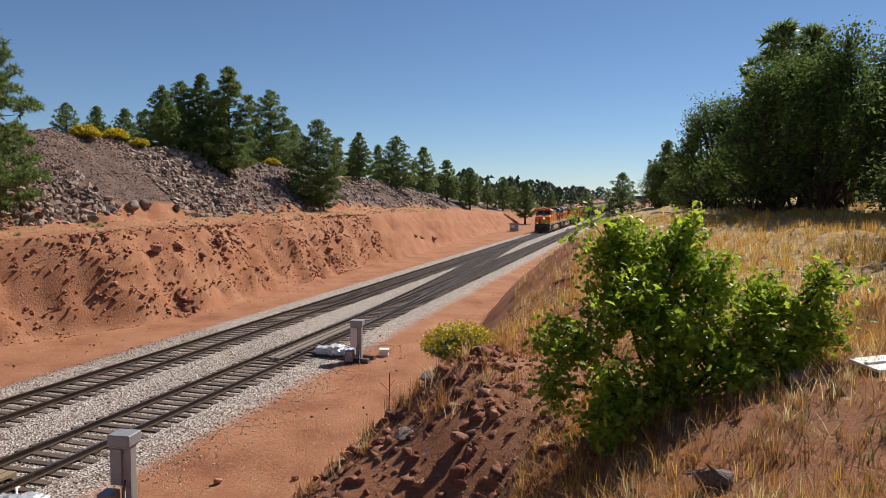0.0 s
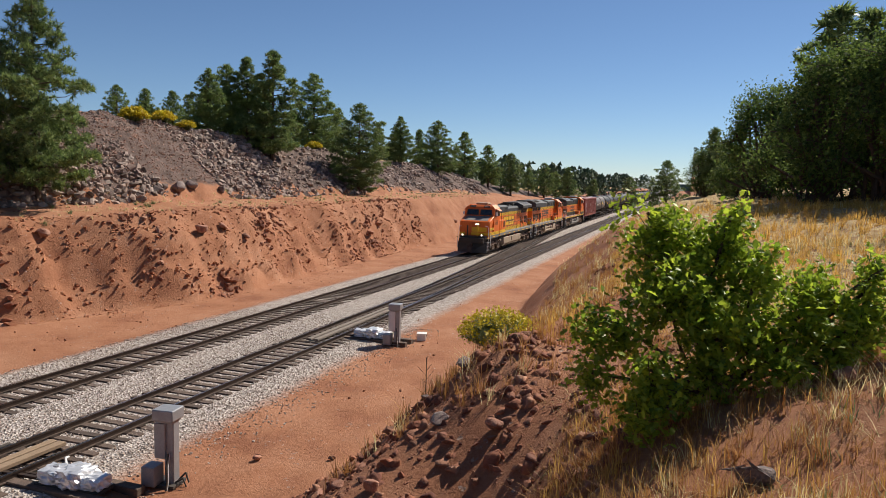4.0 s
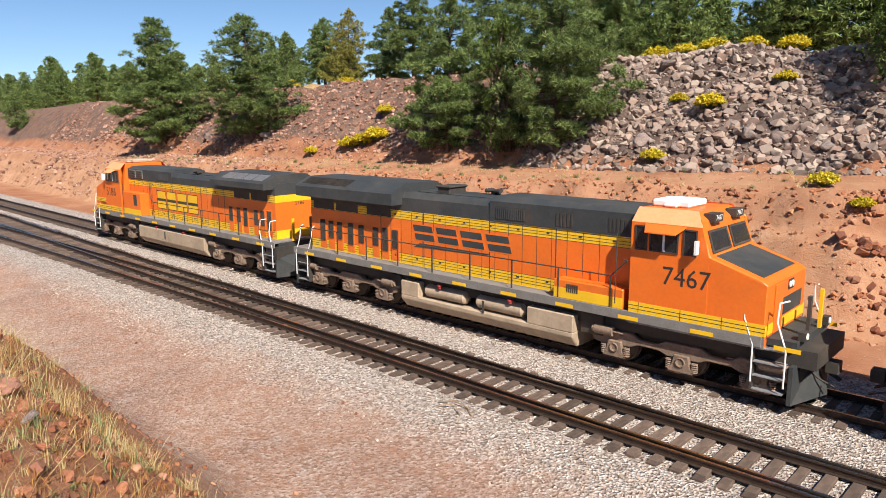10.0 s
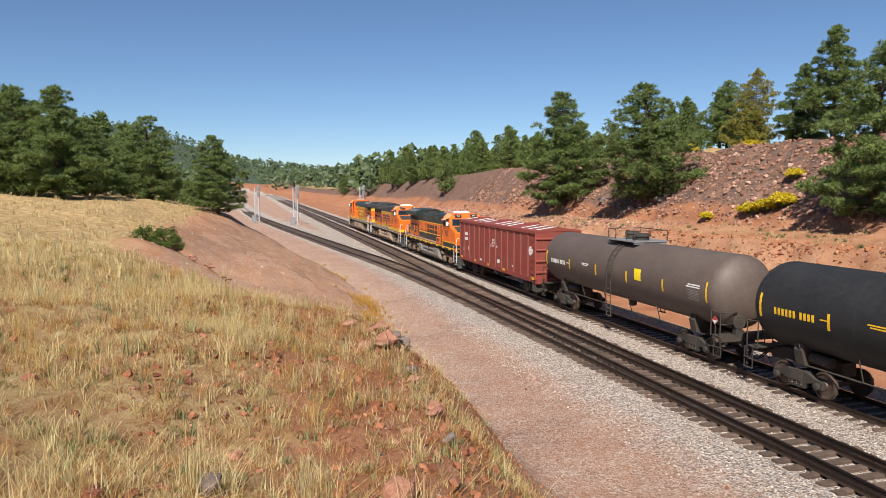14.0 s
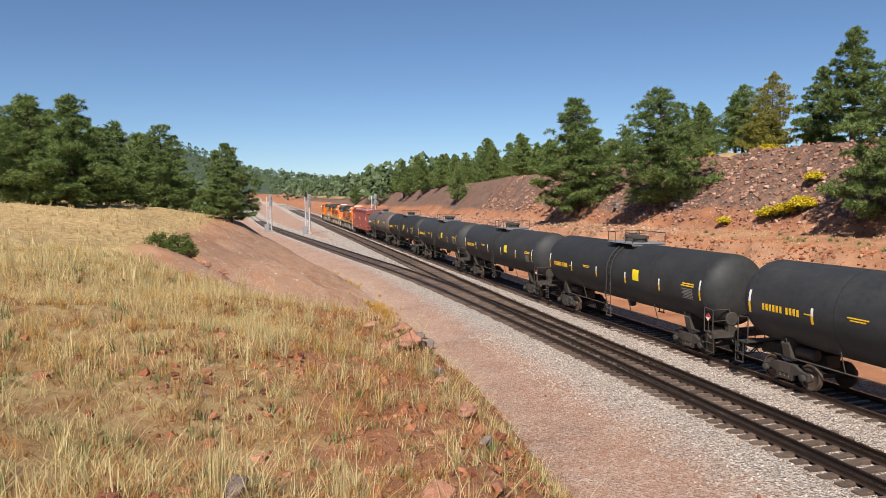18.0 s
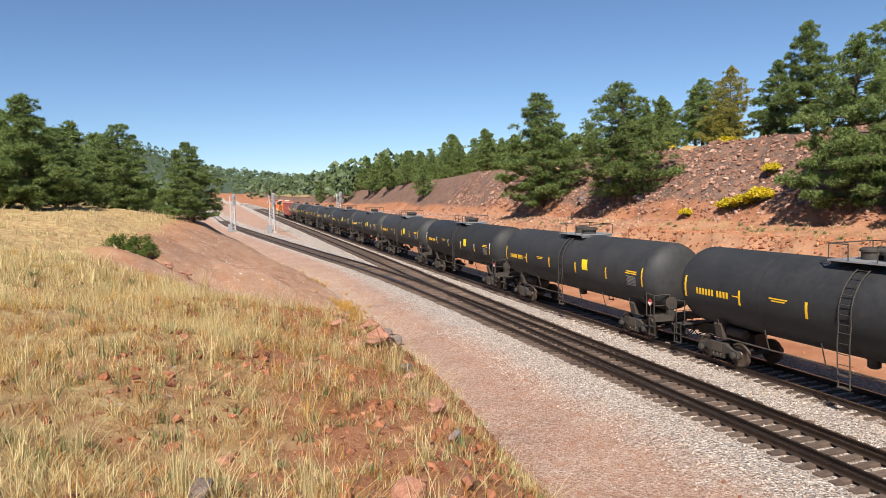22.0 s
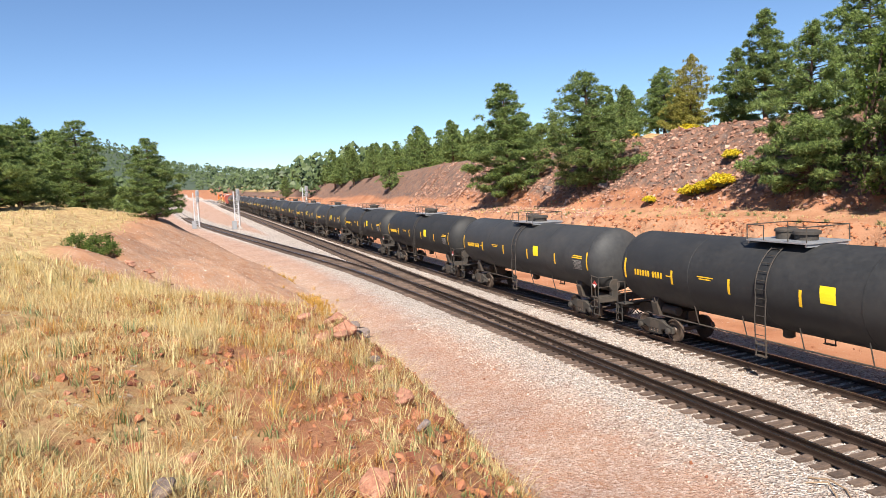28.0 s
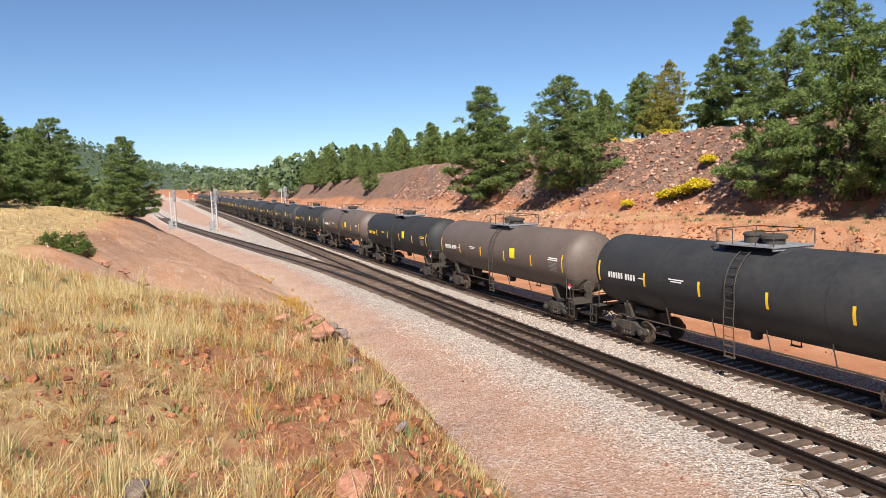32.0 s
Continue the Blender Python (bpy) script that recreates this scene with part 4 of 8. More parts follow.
    for s in (-1, 1):
        for k, (x, z) in enumerate(prof):
            vs.append((x, s * (W - inset.get(k, 0.0)), z))
    cab.add(vs, [(k, (k + 1) % n, n + (k + 1) % n, n + k) for k in range(n)] + [tuple(range(n - 1, -1, -1)), tuple(range(n, 2 * n))])
    # chamfer strip between side wall and roof: side panel up to eaves
    cb = part("cab", cab, ORANGE, e, bevel=0.03)
    for s in (1, -1):
        part("roof_edge", Mesh().add([(cr, s * (W + 0.002), 4.28), (cf - 0.22, s * (W + 0.002), 4.28), (cf - 0.5, s * (W - 0.40), 4.645), (cr, s * (W - 0.40), 4.645), (cr, s * (W - 0.06), 4.26), (cf - 0.22, s * (W - 0.06), 4.26)],
                                 [(0, 1, 2, 3), (4, 5, 1, 0), (3, 2, 5, 4), (1, 5, 2), (0, 3, 4)]), FADED, e)
        part("cab_wall", Mesh().add([(cr, s * (W + 0.004), low_z), (cf, s * (W + 0.004), low_z), (cf, s * (W + 0.004), 3.5), (cf - 0.22, s * (W + 0.004), 4.28), (cr, s * (W + 0.004), 4.28),
                                     (cr, s * (W - 0.15), low_z), (cf, s * (W - 0.15), low_z), (cf, s * (W - 0.15), 3.5), (cf - 0.22, s * (W - 0.15), 4.28), (cr, s * (W - 0.15), 4.28)],
                                    [(0, 1, 2, 3, 4), (9, 8, 7, 6, 5), (0, 5, 6, 1), (1, 6, 7, 2), (2, 7, 8, 3), (3, 8, 9, 4), (4, 9, 5, 0)]), ORANGE, e)
        y = s * (W + 0.004)
        for a, b in ((5.56, 5.84), (5.98, 6.72), (6.92, 7.22)):
            window(e, [(a, 3.55), (b, 4.16)], y, s, FRAME)
        part("window_pillar", Mesh().box(6.32, 6.38, min(y, y + s * 0.03), max(y, y + s * 0.03), 3.55, 4.16), WHITE, e)
        part("sun_visor", Mesh().add([(5.8, y, 4.26), (6.95, y, 4.26), (6.8, y + s * 0.34, 4.08), (5.95, y + s * 0.34, 4.08), (5.8, y, 4.23), (6.95, y, 4.23), (6.8, y + s * 0.34, 4.05), (5.95, y + s * 0.34, 4.05)],
                                     [(0, 1, 2, 3), (7, 6, 5, 4), (0, 4, 5, 1), (1, 5, 6, 2), (2, 6, 7, 3), (3, 7, 4, 0)]), FADED if style != 1 else ORANGE, e)
        # stripes low on the cab and nose
        if style == 2:
            part("cab_skirt", Mesh().box(cr, 9.06, min(y, y + s * 0.006), max(y, y + s * 0.006), low_z, 2.1), GREEN, e)
            part("cab_stripe", Mesh().box(cr, 9.06, min(y, y + s * 0.008), max(y, y + s * 0.008), 2.1, 2.18), YELLOW, e)
        else:
            part("cab_skirt", Mesh().box(cr, 9.06, min(y, y + s * 0.006), max(y, y + s * 0.006), low_z, 1.72), GREY_DECK, e)
            st = Mesh()
            st.box(cr, 9.06, min(y, y + s * 0.007), max(y, y + s * 0.007), 1.74, 2.04)
            if style == 0:
                st.box(7.6, 9.06, min(y, y + s * 0.007), max(y, y + s * 0.007), 2.22, 2.46)
            sp = part("cab_stripe", st, YELLOW, e)
            ln = Mesh()
            for z in (1.84, 1.94) + ((2.30, 2.38) if style == 0 else ()):
                ln.box(cr if z < 2.1 else 7.6, 9.06, min(y, y + s * 0.01), max(y, y + s * 0.01), z - 0.008, z + 0.008)
            for x in (5.7, 6.9, 8.0):
                ln.box(x - 0.008, x + 0.008, min(y, y + s * 0.01), max(y, y + s * 0.01), 1.74, 2.04)
            part("stripe_line", ln, BLACK, sp)
        lettering("cab_number", number, 0.70, DIGIT, e, (6.75, 7.0, 6.5)[style], y + s * 0.004, 2.88, s, 0.95, "dark painted unit number")
        part("grab_iron", Mesh().pipe([(5.0, s * (W + 0.06), 1.9), (5.0, s * (W + 0.06), 3.9)], 0.016, 6), FRAME, e)
        part("mirror", Mesh().box(7.28, 7.34, min(y + s * 0.08, y + s * 0.26), max(y + s * 0.08, y + s * 0.26), 3.6, 3.95).tube((7.3, y, 3.8), (7.3, y + s * 0.1, 3.8), 0.015, 6), WHITE, e)
        # lower cabinet behind the cab
        part("equipment_box", Mesh().box(2.9, 5.2, min(s * HZ, s * (W - 0.02)), max(s * HZ, s * (W - 0.02)), 1.73, 3.02 if style == 0 else 2.3), ORANGE, e, bevel=0.02)
        bx = Mesh()
        for q in range(6):
            bx.box(3.35 + q * 0.07, 3.39 + q * 0.07, min(s * (W - 0.02), s * W), max(s * (W - 0.02), s * W), 2.3 if style == 0 else 1.95, 2.9 if style == 0 else 2.2)
        part("cabinet_louvre", bx, FRAME, e)
        if style != 2:
            part("cabinet_stripe", Mesh().box(2.9, 5.2, min(s * (W - 0.02), s * (W - 0.012)), max(s * (W - 0.02), s * (W - 0.012)), 1.75, 2.06), YELLOW, e)
    part("nose_deck", Mesh().add([(7.62, -1.2, 3.545), (7.62, 1.2, 3.545), (8.84, 1.2, 3.15), (8.84, -1.2, 3.15), (7.62, -1.2, 3.50), (7.62, 1.2, 3.50), (8.84, 1.2, 3.1), (8.84, -1.2, 3.1)],
                                 [(0, 1, 2, 3), (7, 6, 5, 4), (0, 4, 5, 1), (1, 5, 6, 2), (2, 6, 7, 3), (3, 7, 4, 0)]), BLACK if style else GREY_DECK, e)
    slope = Vector((-0.30, 0, 0.87)).normalized()
    for s in (1, -1):
        def ws(u, h, o=0.0):
            return (cf + 0.03 - 0.30 * h + o, s * u, 3.55 + 0.87 * h)
        fr = part("windscreen", Mesh().add([ws(0.08, 0.08), ws(1.32, 0.08), ws(1.26, 0.72), ws(0.08, 0.72), ws(0.08, 0.08, .03), ws(1.32, 0.08, .03), ws(1.26, 0.72, .03), ws(0.08, 0.72, .03)],
                                           [(0, 1, 2, 3), (7, 6, 5, 4), (0, 4, 5, 1), (1, 5, 6, 2), (2, 6, 7, 3), (3, 7, 4, 0)]), FRAME, e)
        part("pane", Mesh().add([ws(0.16, 0.15, .034), ws(1.24, 0.15, .034), ws(1.19, 0.66, .034), ws(0.16, 0.66, .034), ws(0.16, 0.15, .02), ws(1.24, 0.15, .02), ws(1.19, 0.66, .02), ws(0.16, 0.66, .02)],
                                [(0, 1, 2, 3), (7, 6, 5, 4), (0, 4, 5, 1), (1, 5, 6, 2), (2, 6, 7, 3), (3, 7, 4, 0)]), GLASS, fr)
        nb = part("number_board", Mesh().box(cf - 0.42, cf - 0.12, min(s * 0.45, s * 1.0), max(s * 0.45, s * 1.0), 4.36, 4.58), FRAME, e)
        lt = part("board_number", text_mesh(number, 0.2, WHITE), None, nb)
        lt.matrix_basis = pose(cf - 0.116, s * 0.72, 4.47, 0, 0, -90)
    part("nose_door", Mesh().box(9.05, 9.08, -0.95, -0.35, 1.7, 2.95), ORANGE, e, bevel=0.01)
    part("headlight", Mesh().box(9.03, 9.07, 0.05, 0.45, 2.66, 2.92), FRAME, e)
    for dy in (0.15, 0.34):
        part("lamp_lens", Mesh().lathe([(9.06, 0.085), (9.09, 0.08), (9.095, 0.02)], "x", 14, (0, dy, 2.79)), LAMP if style == 0 else WHITE, e)
    part("nose_emblem", Mesh().box(9.052, 9.062, -0.3, 1.2, 2.05, 2.5), YELLOW if style == 0 else BLACK, e, "plain painted emblem panel")
    part("nose_stripe", Mesh().box(9.052, 9.06, -W, W, 1.74, 2.0), low if style == 2 else YELLOW, e)
    part("roof_unit", Mesh().box(5.5, 6.6, -0.6, 0.55, 4.62, 4.82).box(5.9, 6.3, -0.75, 0.75, 4.62, 4.74), TANKTAN if style == 0 else WHITE, e, bevel=0.05)
    # company emblem on the hood, as plain blocks
    for s in (1, -1):
        y0, y1 = sorted((s * (HZ + 0.005), s * (HZ + 0.010)))
        y2, y3 = sorted((s * (HZ + 0.003), s * (HZ + 0.006)))
        x0, x1, z0, z1, sk = ((-2.8, 1.9, 2.28, 3.22, 0.0), (-3.6, 1.0, 2.72, 3.26, 0.28), (-2.4, 1.4, 2.42, 3.22, 0.0))[style]
        col, edge = ((YELLOW, BLACK), (BLACK, YELLOW), (GREEN, GREEN))[style]
        w = (x1 - x0) / 4
        for k in range(4):
            a, b = x0 + k * w + 0.1, x0 + (k + 1) * w - 0.1
            gap = (z1 - z0) * 0.16
            for zz0, zz1, cutx in ((z0, z0 + (z1 - z0) * 0.42, 0.0), (z0 + (z1 - z0) * 0.42 + gap, z1, 0.0)):
                q = [(a + sk * s * (zz0 - z0), zz0), (b + sk * s * (zz0 - z0), zz0), (b + sk * s * (zz1 - z0), zz1), (a + sk * s * (zz1 - z0), zz1)]
                part("emblem_block", Mesh().prism(q, "y", y0, y1), col, e)
            q = [(a - 0.04, z0 - 0.04), (b + 0.04, z0 - 0.04), (b + 0.04 + sk * s * (z1 - z0), z1 + 0.04), (a - 0.04 + sk * s * (z1 - z0), z1 + 0.04)]
            if style != 2:
                part("emblem_edge", Mesh().prism([(p[0], p[1]) for p in q], "y", y2, y3), edge if style == 0 else ORANGE, e)
        if style == 1:
            part("emblem_swoosh", Mesh().prism([(x0 - 0.6 * s * 0, 2.44), (x1 - 1.2, 2.52), (x1 - 1.0, 2.6), (x0 + 0.3, 2.6)], "y", y0, y1), BLACK, e)
    # fuel tank and air reservoirs
    tk = TANKTAN if style != 2 else mat("grey_fuel_tank", (0.20, 0.185, 0.165), (0.33, 0.31, 0.28), 1.0, 0.7, 0, 0.1, dirt=(0.15, 0.12, 0.09))
    if style == 0:
        tank = Mesh().prism([(-1.5, 0.55), (-1.5, 1.2), (1.5, 1.2), (1.5, 0.55), (1.2, 0.22), (-1.2, 0.22)], "x", -4.05, 3.35)
    else:
        tank = Mesh().prism([(-1.5, 0.55), (-1.5, 0.72), (1.5, 0.72), (1.5, 0.55), (1.2, 0.22), (-1.2, 0.22)], "x", -3.8, 3.6)
        tank.box(-3.8, -2.9, -1.5, 1.5, 0.70, 1.25).box(1.9, 3.6, -1.5, 1.5, 0.70, 1.25)
        for s in (1, -1):
            for x0, x1 in ((-2.75, -0.75), (-0.35, 1.7)):
                part("air_reservoir", Mesh().lathe([(x0, 0.03), (x0 + 0.03, 0.15), (x0 + 0.12, 0.23), (x1 - 0.12, 0.23), (x1 - 0.03, 0.15), (x1, 0.03)], "x", 16, (0, s * 1.2, 0.99)), tk, e, smooth=True)
    part("fuel_tank", tank, tk, e, bevel=0.03)
    for s in (1, -1):
        for x in (-1.9, 1.2):
            part("filler_cap", Mesh().tube((x, s * 1.42, 1.2), (x, s * 1.42, 1.32), 0.07, 10).tube((x, s * 1.42, 1.28), (x, s * 1.42, 1.33), 0.1, 10), REDLENS, e)
        part("sight_gauge", Mesh().box(0.1, 0.18, min(s * 1.5, s * 1.53), max(s * 1.5, s * 1.53), 0.72, 1.12), FRAME, e)
        part("equipment_rack", Mesh().box(3.75, 4.5, s * 1.0 - 0.3, s * 1.0 + 0.3, 0.75, 1.4), FRAME, e, bevel=0.03)
        part("equipment_rack", Mesh().box(-4.6, -4.0, s * 1.1 - 0.2, s * 1.1 + 0.2, 0.8, 1.35), FRAME, e, bevel=0.03)
    loco_truck(e, 7.0 - 0.1)
    loco_truck(e, -7.0)
    # ends: steps, handrails, plough
    for d in (1, -1):
        xe = 9.75 if d > 0 else -10.4
        part("end_platform", Mesh().box(min(xe, xe - d * 1.3), max(xe, xe - d * 1.3), -1.3, 1.3, 1.5, 1.68), BLACK, e)
        part("pilot_plough", Mesh().add([(xe, -1.45, 0.12), (xe, 1.45, 0.12), (xe + d * 0.45, 0, 0.12), (xe, -1.45, 1.1), (xe, 1.45, 1.1), (xe + d * 0.12, 0, 1.1), (xe - d * 0.1, -1.45, 0.12), (xe - d * 0.1, 1.45, 0.12), (xe - d * 0.1, -1.45, 1.1), (xe - d * 0.1, 1.45, 1.1)],
                                        [(0, 2, 5, 3), (2, 1, 4, 5), (6, 8, 9, 7), (0, 3, 8, 6), (1, 7, 9, 4), (3, 5, 4, 9, 8), (0, 6, 7, 1, 2)]), BLACK, e)
        coupler(e, 10.4 if d > 0 else -11.1, d)
        for s in (1, -1):
            x0 = xe - d * 0.95
            st = part("step_well", Mesh().box(min(x0, x0 + d * 0.9), max(x0, x0 + d * 0.9), s * 1.0 - 0.02, s * 1.0 + 0.02, 0.35, 1.5)
                      .box(x0 - 0.025, x0 + 0.025, min(s * 1.0, s * 1.5), max(s * 1.0, s * 1.5), 0.3, 1.6), FRAME, e)
            for k in range(4):
                part("tread", Mesh().box(min(x0, x0 + d * 0.75), max(x0, x0 + d * 0.75), min(s * 1.12, s * 1.5), max(s * 1.12, s * 1.5), 0.34 + k * 0.36, 0.37 + k * 0.36), STEELG, st)
            for xx in (x0, x0 + d * 0.78):
                part("handrail", Mesh().pipe([(xx, s * 1.54, 0.55), (xx, s * 1.54, 1.5), (xx - d * 0.25, s * 1.5, 2.15), (xx - d * 0.25, s * 1.42, 2.62), (xx - d * 0.1, s * 1.2, 2.66)], 0.022, 6), WHITE, e, "white-painted steel grab rail")
            part("gate_post", Mesh().box(xe - 0.04, xe + 0.04, s * 0.5 - 0.06, s * 0.5 + 0.06, 1.68, 2.7), YELLOW if s > 0 else FRAME, e)
        if d > 0:
            for s in (1, -1):
                part("ditch_light", Mesh().box(xe - 0.05, xe + 0.12, s * 0.95 - 0.14, s * 0.95 + 0.14, 1.68, 1.9), FRAME, e)
                part("ditch_lens", Mesh().lathe([(xe + 0.12, 0.09), (xe + 0.14, 0.08), (xe + 0.145, 0.01)], "x", 12, (0, s * 0.95, 1.79)), LAMP if style == 0 else WHITE, e)
    # walkway railings
    for s in (1, -1):
        xs = list(np.arange(-9.2, 4.9 if style else 3.0, 1.75))
        for x in xs:
            part("railing_post", Mesh().box(x - 0.025, x + 0.025, s * 1.5 - 0.012, s * 1.5 + 0.012, 1.72, 2.66), FRAME, e)
        z_end = 2.66
        pts = [(-9.9, s * 1.5, 2.64), (xs[-1], s * 1.5, 2.66)] + ([(xs[-1] + 0.5, s * 1.5, 3.15), (5.15, s * 1.5, 3.18)] if style else [(xs[-1] + 0.3, s * 1.5, 2.9), (xs[-1] + 0.3, s * 1.5, 3.9)])
        part("top_rail", Mesh().pipe(pts, 0.02, 6), FRAME, e)
        part("mid_rail", Mesh().pipe([(-9.9, s * 1.5, 2.2), (-9.2, s * 1.5, 2.2)], 0.016, 6), FRAME, e)
    part("rear_stripe", Mesh().box(xr - 0.004, xr, -HZ, HZ, 1.75, 2.1), YELLOW, e)
    part("rear_stripe", Mesh().box(xr - 0.004, xr, -HZ, HZ, 3.42, 3.72), YELLOW, e)
    lt = part("rear_number", text_mesh(number, 0.26, DIGIT), None, e)
    lt.matrix_basis = pose(xr - 0.008, -0.35, 3.3, 0, 0, 90)
    return e


def lamp_mat():
    m = bpy.data.materials.new("headlight_glow")
    m.use_nodes = True
    p = m.node_tree.nodes["Principled BSDF"]
    p.inputs["Base Color"].default_value = (0.9, 0.85, 0.7, 1)
    p.inputs["Emission Color"].default_value = (1.0, 0.86, 0.62, 1)
    p.inputs["Emission Strength"].default_value = 2.0
    return m


LAMP = lamp_mat()


def bars(parent, y, side, rows, material, name="marking"):
    """Unreadable lettering as plain bars: rows of (x, z, length, height)."""
    for x, z, l, h in rows:
        part(name, Mesh().box(x - l / 2, x + l / 2, min(y, y + side * 0.004), max(y, y + side * 0.004), z - h / 2, z + h / 2), material, parent, "plain painted bar")


def tank_car(L, paint, marks, label, strip=None):
    """A tank on stub sills, with manway platform, ladders, running gear and painted marks."""
    e = tagged(empty("tank_car"), label, "tank car", "tank cars of the train")
    R, zc, half = 1.5, 2.83, L / 2 - 0.62
    prof = [(-half + 0.8 * (1 - math.sin(w)), max(0.02, R * math.cos(w))) for w in np.linspace(math.pi / 2, 0, 8)]
    prof += [(-x, r) for x, r in prof[::-1]]
    part("tank", Mesh().lathe(prof, "x", 48, (0, 0, zc)), paint, e, smooth=True)
    for x in (-half + 0.82, -3.6, 0, 3.6, half - 0.82):
        seam = Mesh().lathe([(x - 0.02, R - 0.01), (x - 0.02, R + 0.006), (x + 0.02, R + 0.006), (x + 0.02, R - 0.01)], "x", 48, (0, 0, zc))
        part("weld_seam", seam, paint, e)
    # manway platform
    pz = zc + R + 0.02
    pl = part("platform", Mesh().box(-1.25, 1.25, -0.95, 0.95, pz, pz + 0.05).box(-1.2, -1.14, -0.9, 0.9, pz - 0.1, pz).box(1.14, 1.2, -0.9, 0.9, pz - 0.1, pz), STEELG, e)
    part("manway", Mesh().lathe([(pz + 0.02, 0.34), (pz + 0.30, 0.34), (pz + 0.30, 0.38), (pz + 0.37, 0.38), (pz + 0.42, 0.30), (pz + 0.42, 0.02)], "z", 20, (0.42, 0, 0)), FRAME, e, smooth=True)
    part("valve_housing", Mesh().lathe([(pz + 0.02, 0.36), (pz + 0.22, 0.36), (pz + 0.24, 0.44), (pz + 0.34, 0.44), (pz + 0.38, 0.36), (pz + 0.38, 0.02)], "z", 20, (-0.4, 0, 0)), FRAME, e, smooth=True)
    rail = Mesh()
    for s in (1, -1):
        for x in (-1.22, 1.22):
            rail.tube((x, s * 0.92, pz), (x, s * 0.92, pz + 0.55), 0.02, 6)
        rail.tube((-1.22, s * 0.92, pz + 0.55), (-0.5 if s > 0 else 1.22, s * 0.92, pz + 0.55), 0.02, 6)
        rail.tube((0.5 if s > 0 else -1.22, s * 0.92, pz + 0.55), (1.22, s * 0.92, pz + 0.55), 0.02, 6)
        rail.tube((s * 1.22, -0.92, pz + 0.55), (s * 1.22, 0.92, pz + 0.55), 0.02, 6)
        for x in (-0.5, 0.5):
            rail.tube((x, s * 0.92, pz), (x, s * 0.92, pz + (0.55 if s > 0 else 0.02)), 0.02, 6)
    part("safety_railing", rail, FRAME, e)
    for s in (1, -1):
        pts = [(s * (R + 0.08) * math.sin(a), zc + (R + 0.08) * math.cos(a)) for a in np.linspace(0.55, 1.75, 8)]
        pts += [(s * (R + 0.10), zc - 0.9), (s * (R + 0.06), 1.0)]
        lad = Mesh()
        for x in (-0.22, 0.22):
            lad.pipe([(x, p[0], p[1]) for p in pts], 0.02, 6)
        part("ladder", lad, FRAME, e)
        rg = Mesh()
        for a in np.linspace(0.6, 1.75, 7):
            rg.tube((-0.22, s * (R + 0.08) * math.sin(a), zc + (R + 0.08) * math.cos(a)), (0.22, s * (R + 0.08) * math.sin(a), zc + (R + 0.08) * math.cos(a)), 0.014, 5)
        for z in np.arange(1.02, zc - 0.4, 0.32):
            rg.tube((-0.22, s * (R + 0.09), z), (0.22, s * (R + 0.09), z), 0.014, 5)
        part("rung_set", rg, FRAME, e)
        part("pipe_run", Mesh().pipe([(-half + 1.6, s * 0.95, 1.0), (half - 1.6, s * 0.95, 1.0)], 0.03, 6), FRAME, e)
        for x in np.arange(-half + 2.4, half - 1.8, 2.4):
            part("bracket", Mesh().tube((x, s * 0.95, 1.0), (x, s * 1.15, 1.72), 0.022, 5), FRAME, e)
        # painted marks, laid on the curved shell
        def patch(x0, x1, z0, z1, lean=0.0):
            m, n = Mesh(), 5
            rows = [zc + z0 + (z1 - z0) * q / n for q in range(n + 1)]
            v = []
            for r in (R + 0.005, R - 0.02):
                for z in rows:
                    yy = s * math.sqrt(r * r - (z - zc) ** 2)
                    v += [(x0 + lean * (z - zc - z0), yy, z), (x1 + lean * (z - zc - z0), yy, z)]
            o = 2 * (n + 1)
            f = [(2 * q, 2 * q + 1, 2 * q + 3, 2 * q + 2) for q in range(n)]
            f += [(0, 1, o + 1, o), (2 * n, 2 * n + 1, o + 2 * n + 1, o + 2 * n)]
            f += [(2 * q + k, 2 * q + 2 + k, o + 2 * q + 2 + k, o + 2 * q + k) for q in range(n) for k in (0, 1)]
            return m.add(v, f)
        for k, x in enumerate(np.linspace(-7.5, 7.5, 6)):
            z, h = (0.02, 0.42) if k in (0, 5) else (-0.08, 0.27)
            part("reflective_strip", patch(x - 0.05, x + 0.05, z, z + h), strip or YELLOW, e)
            part("reflective_strip", patch(x - 0.05, x + 0.05, z - h, z - 0.005), YELLOW, e)
        xd = -s * (half - 1.75)
        for q in range(7):
            part("data_line", patch(xd - 0.38, xd + 0.38 - 0.07 * (q % 3), -0.42 + q * 0.065, -0.385 + q * 0.065), GREY_DECK, e)
        for q in range(2):
            part("small_lettering", patch(xd - 0.45, xd + 0.45 - 0.1 * q, 0.10 + q * 0.09, 0.15 + q * 0.09), marks[0], e, "plain painted bar")
        if marks[1]:
            part("placard", patch(-s * 2.5 - 0.27, -s * 2.5 + 0.27, -0.12, 0.40, 0.12), PLACARD, e, "bright yellow square placard")
        for d in (-0.95, -0.78, -0.61, -0.44, -0.15, 0.02, 0.19, 0.36, 0.53, 0.70):
            part("reporting_mark", patch(s * (half - 2.3) + d - 0.05, s * (half - 2.3) + d + 0.05, -0.20, 0.04), marks[0], e, "plain painted bar")
        for dx, z, w in ((2.6, -0.05, 0.16), (4.6, 0.12, 0.4), (4.6, 0.04, 0.3)):
            part("small_lettering", patch(s * (half - 2.3) - s * dx + s * 1.2 - w, s * (half - 2.3) - s * dx + s * 1.2 + w, z - 0.02, z + 0.02), marks[0], e, "plain painted bar")
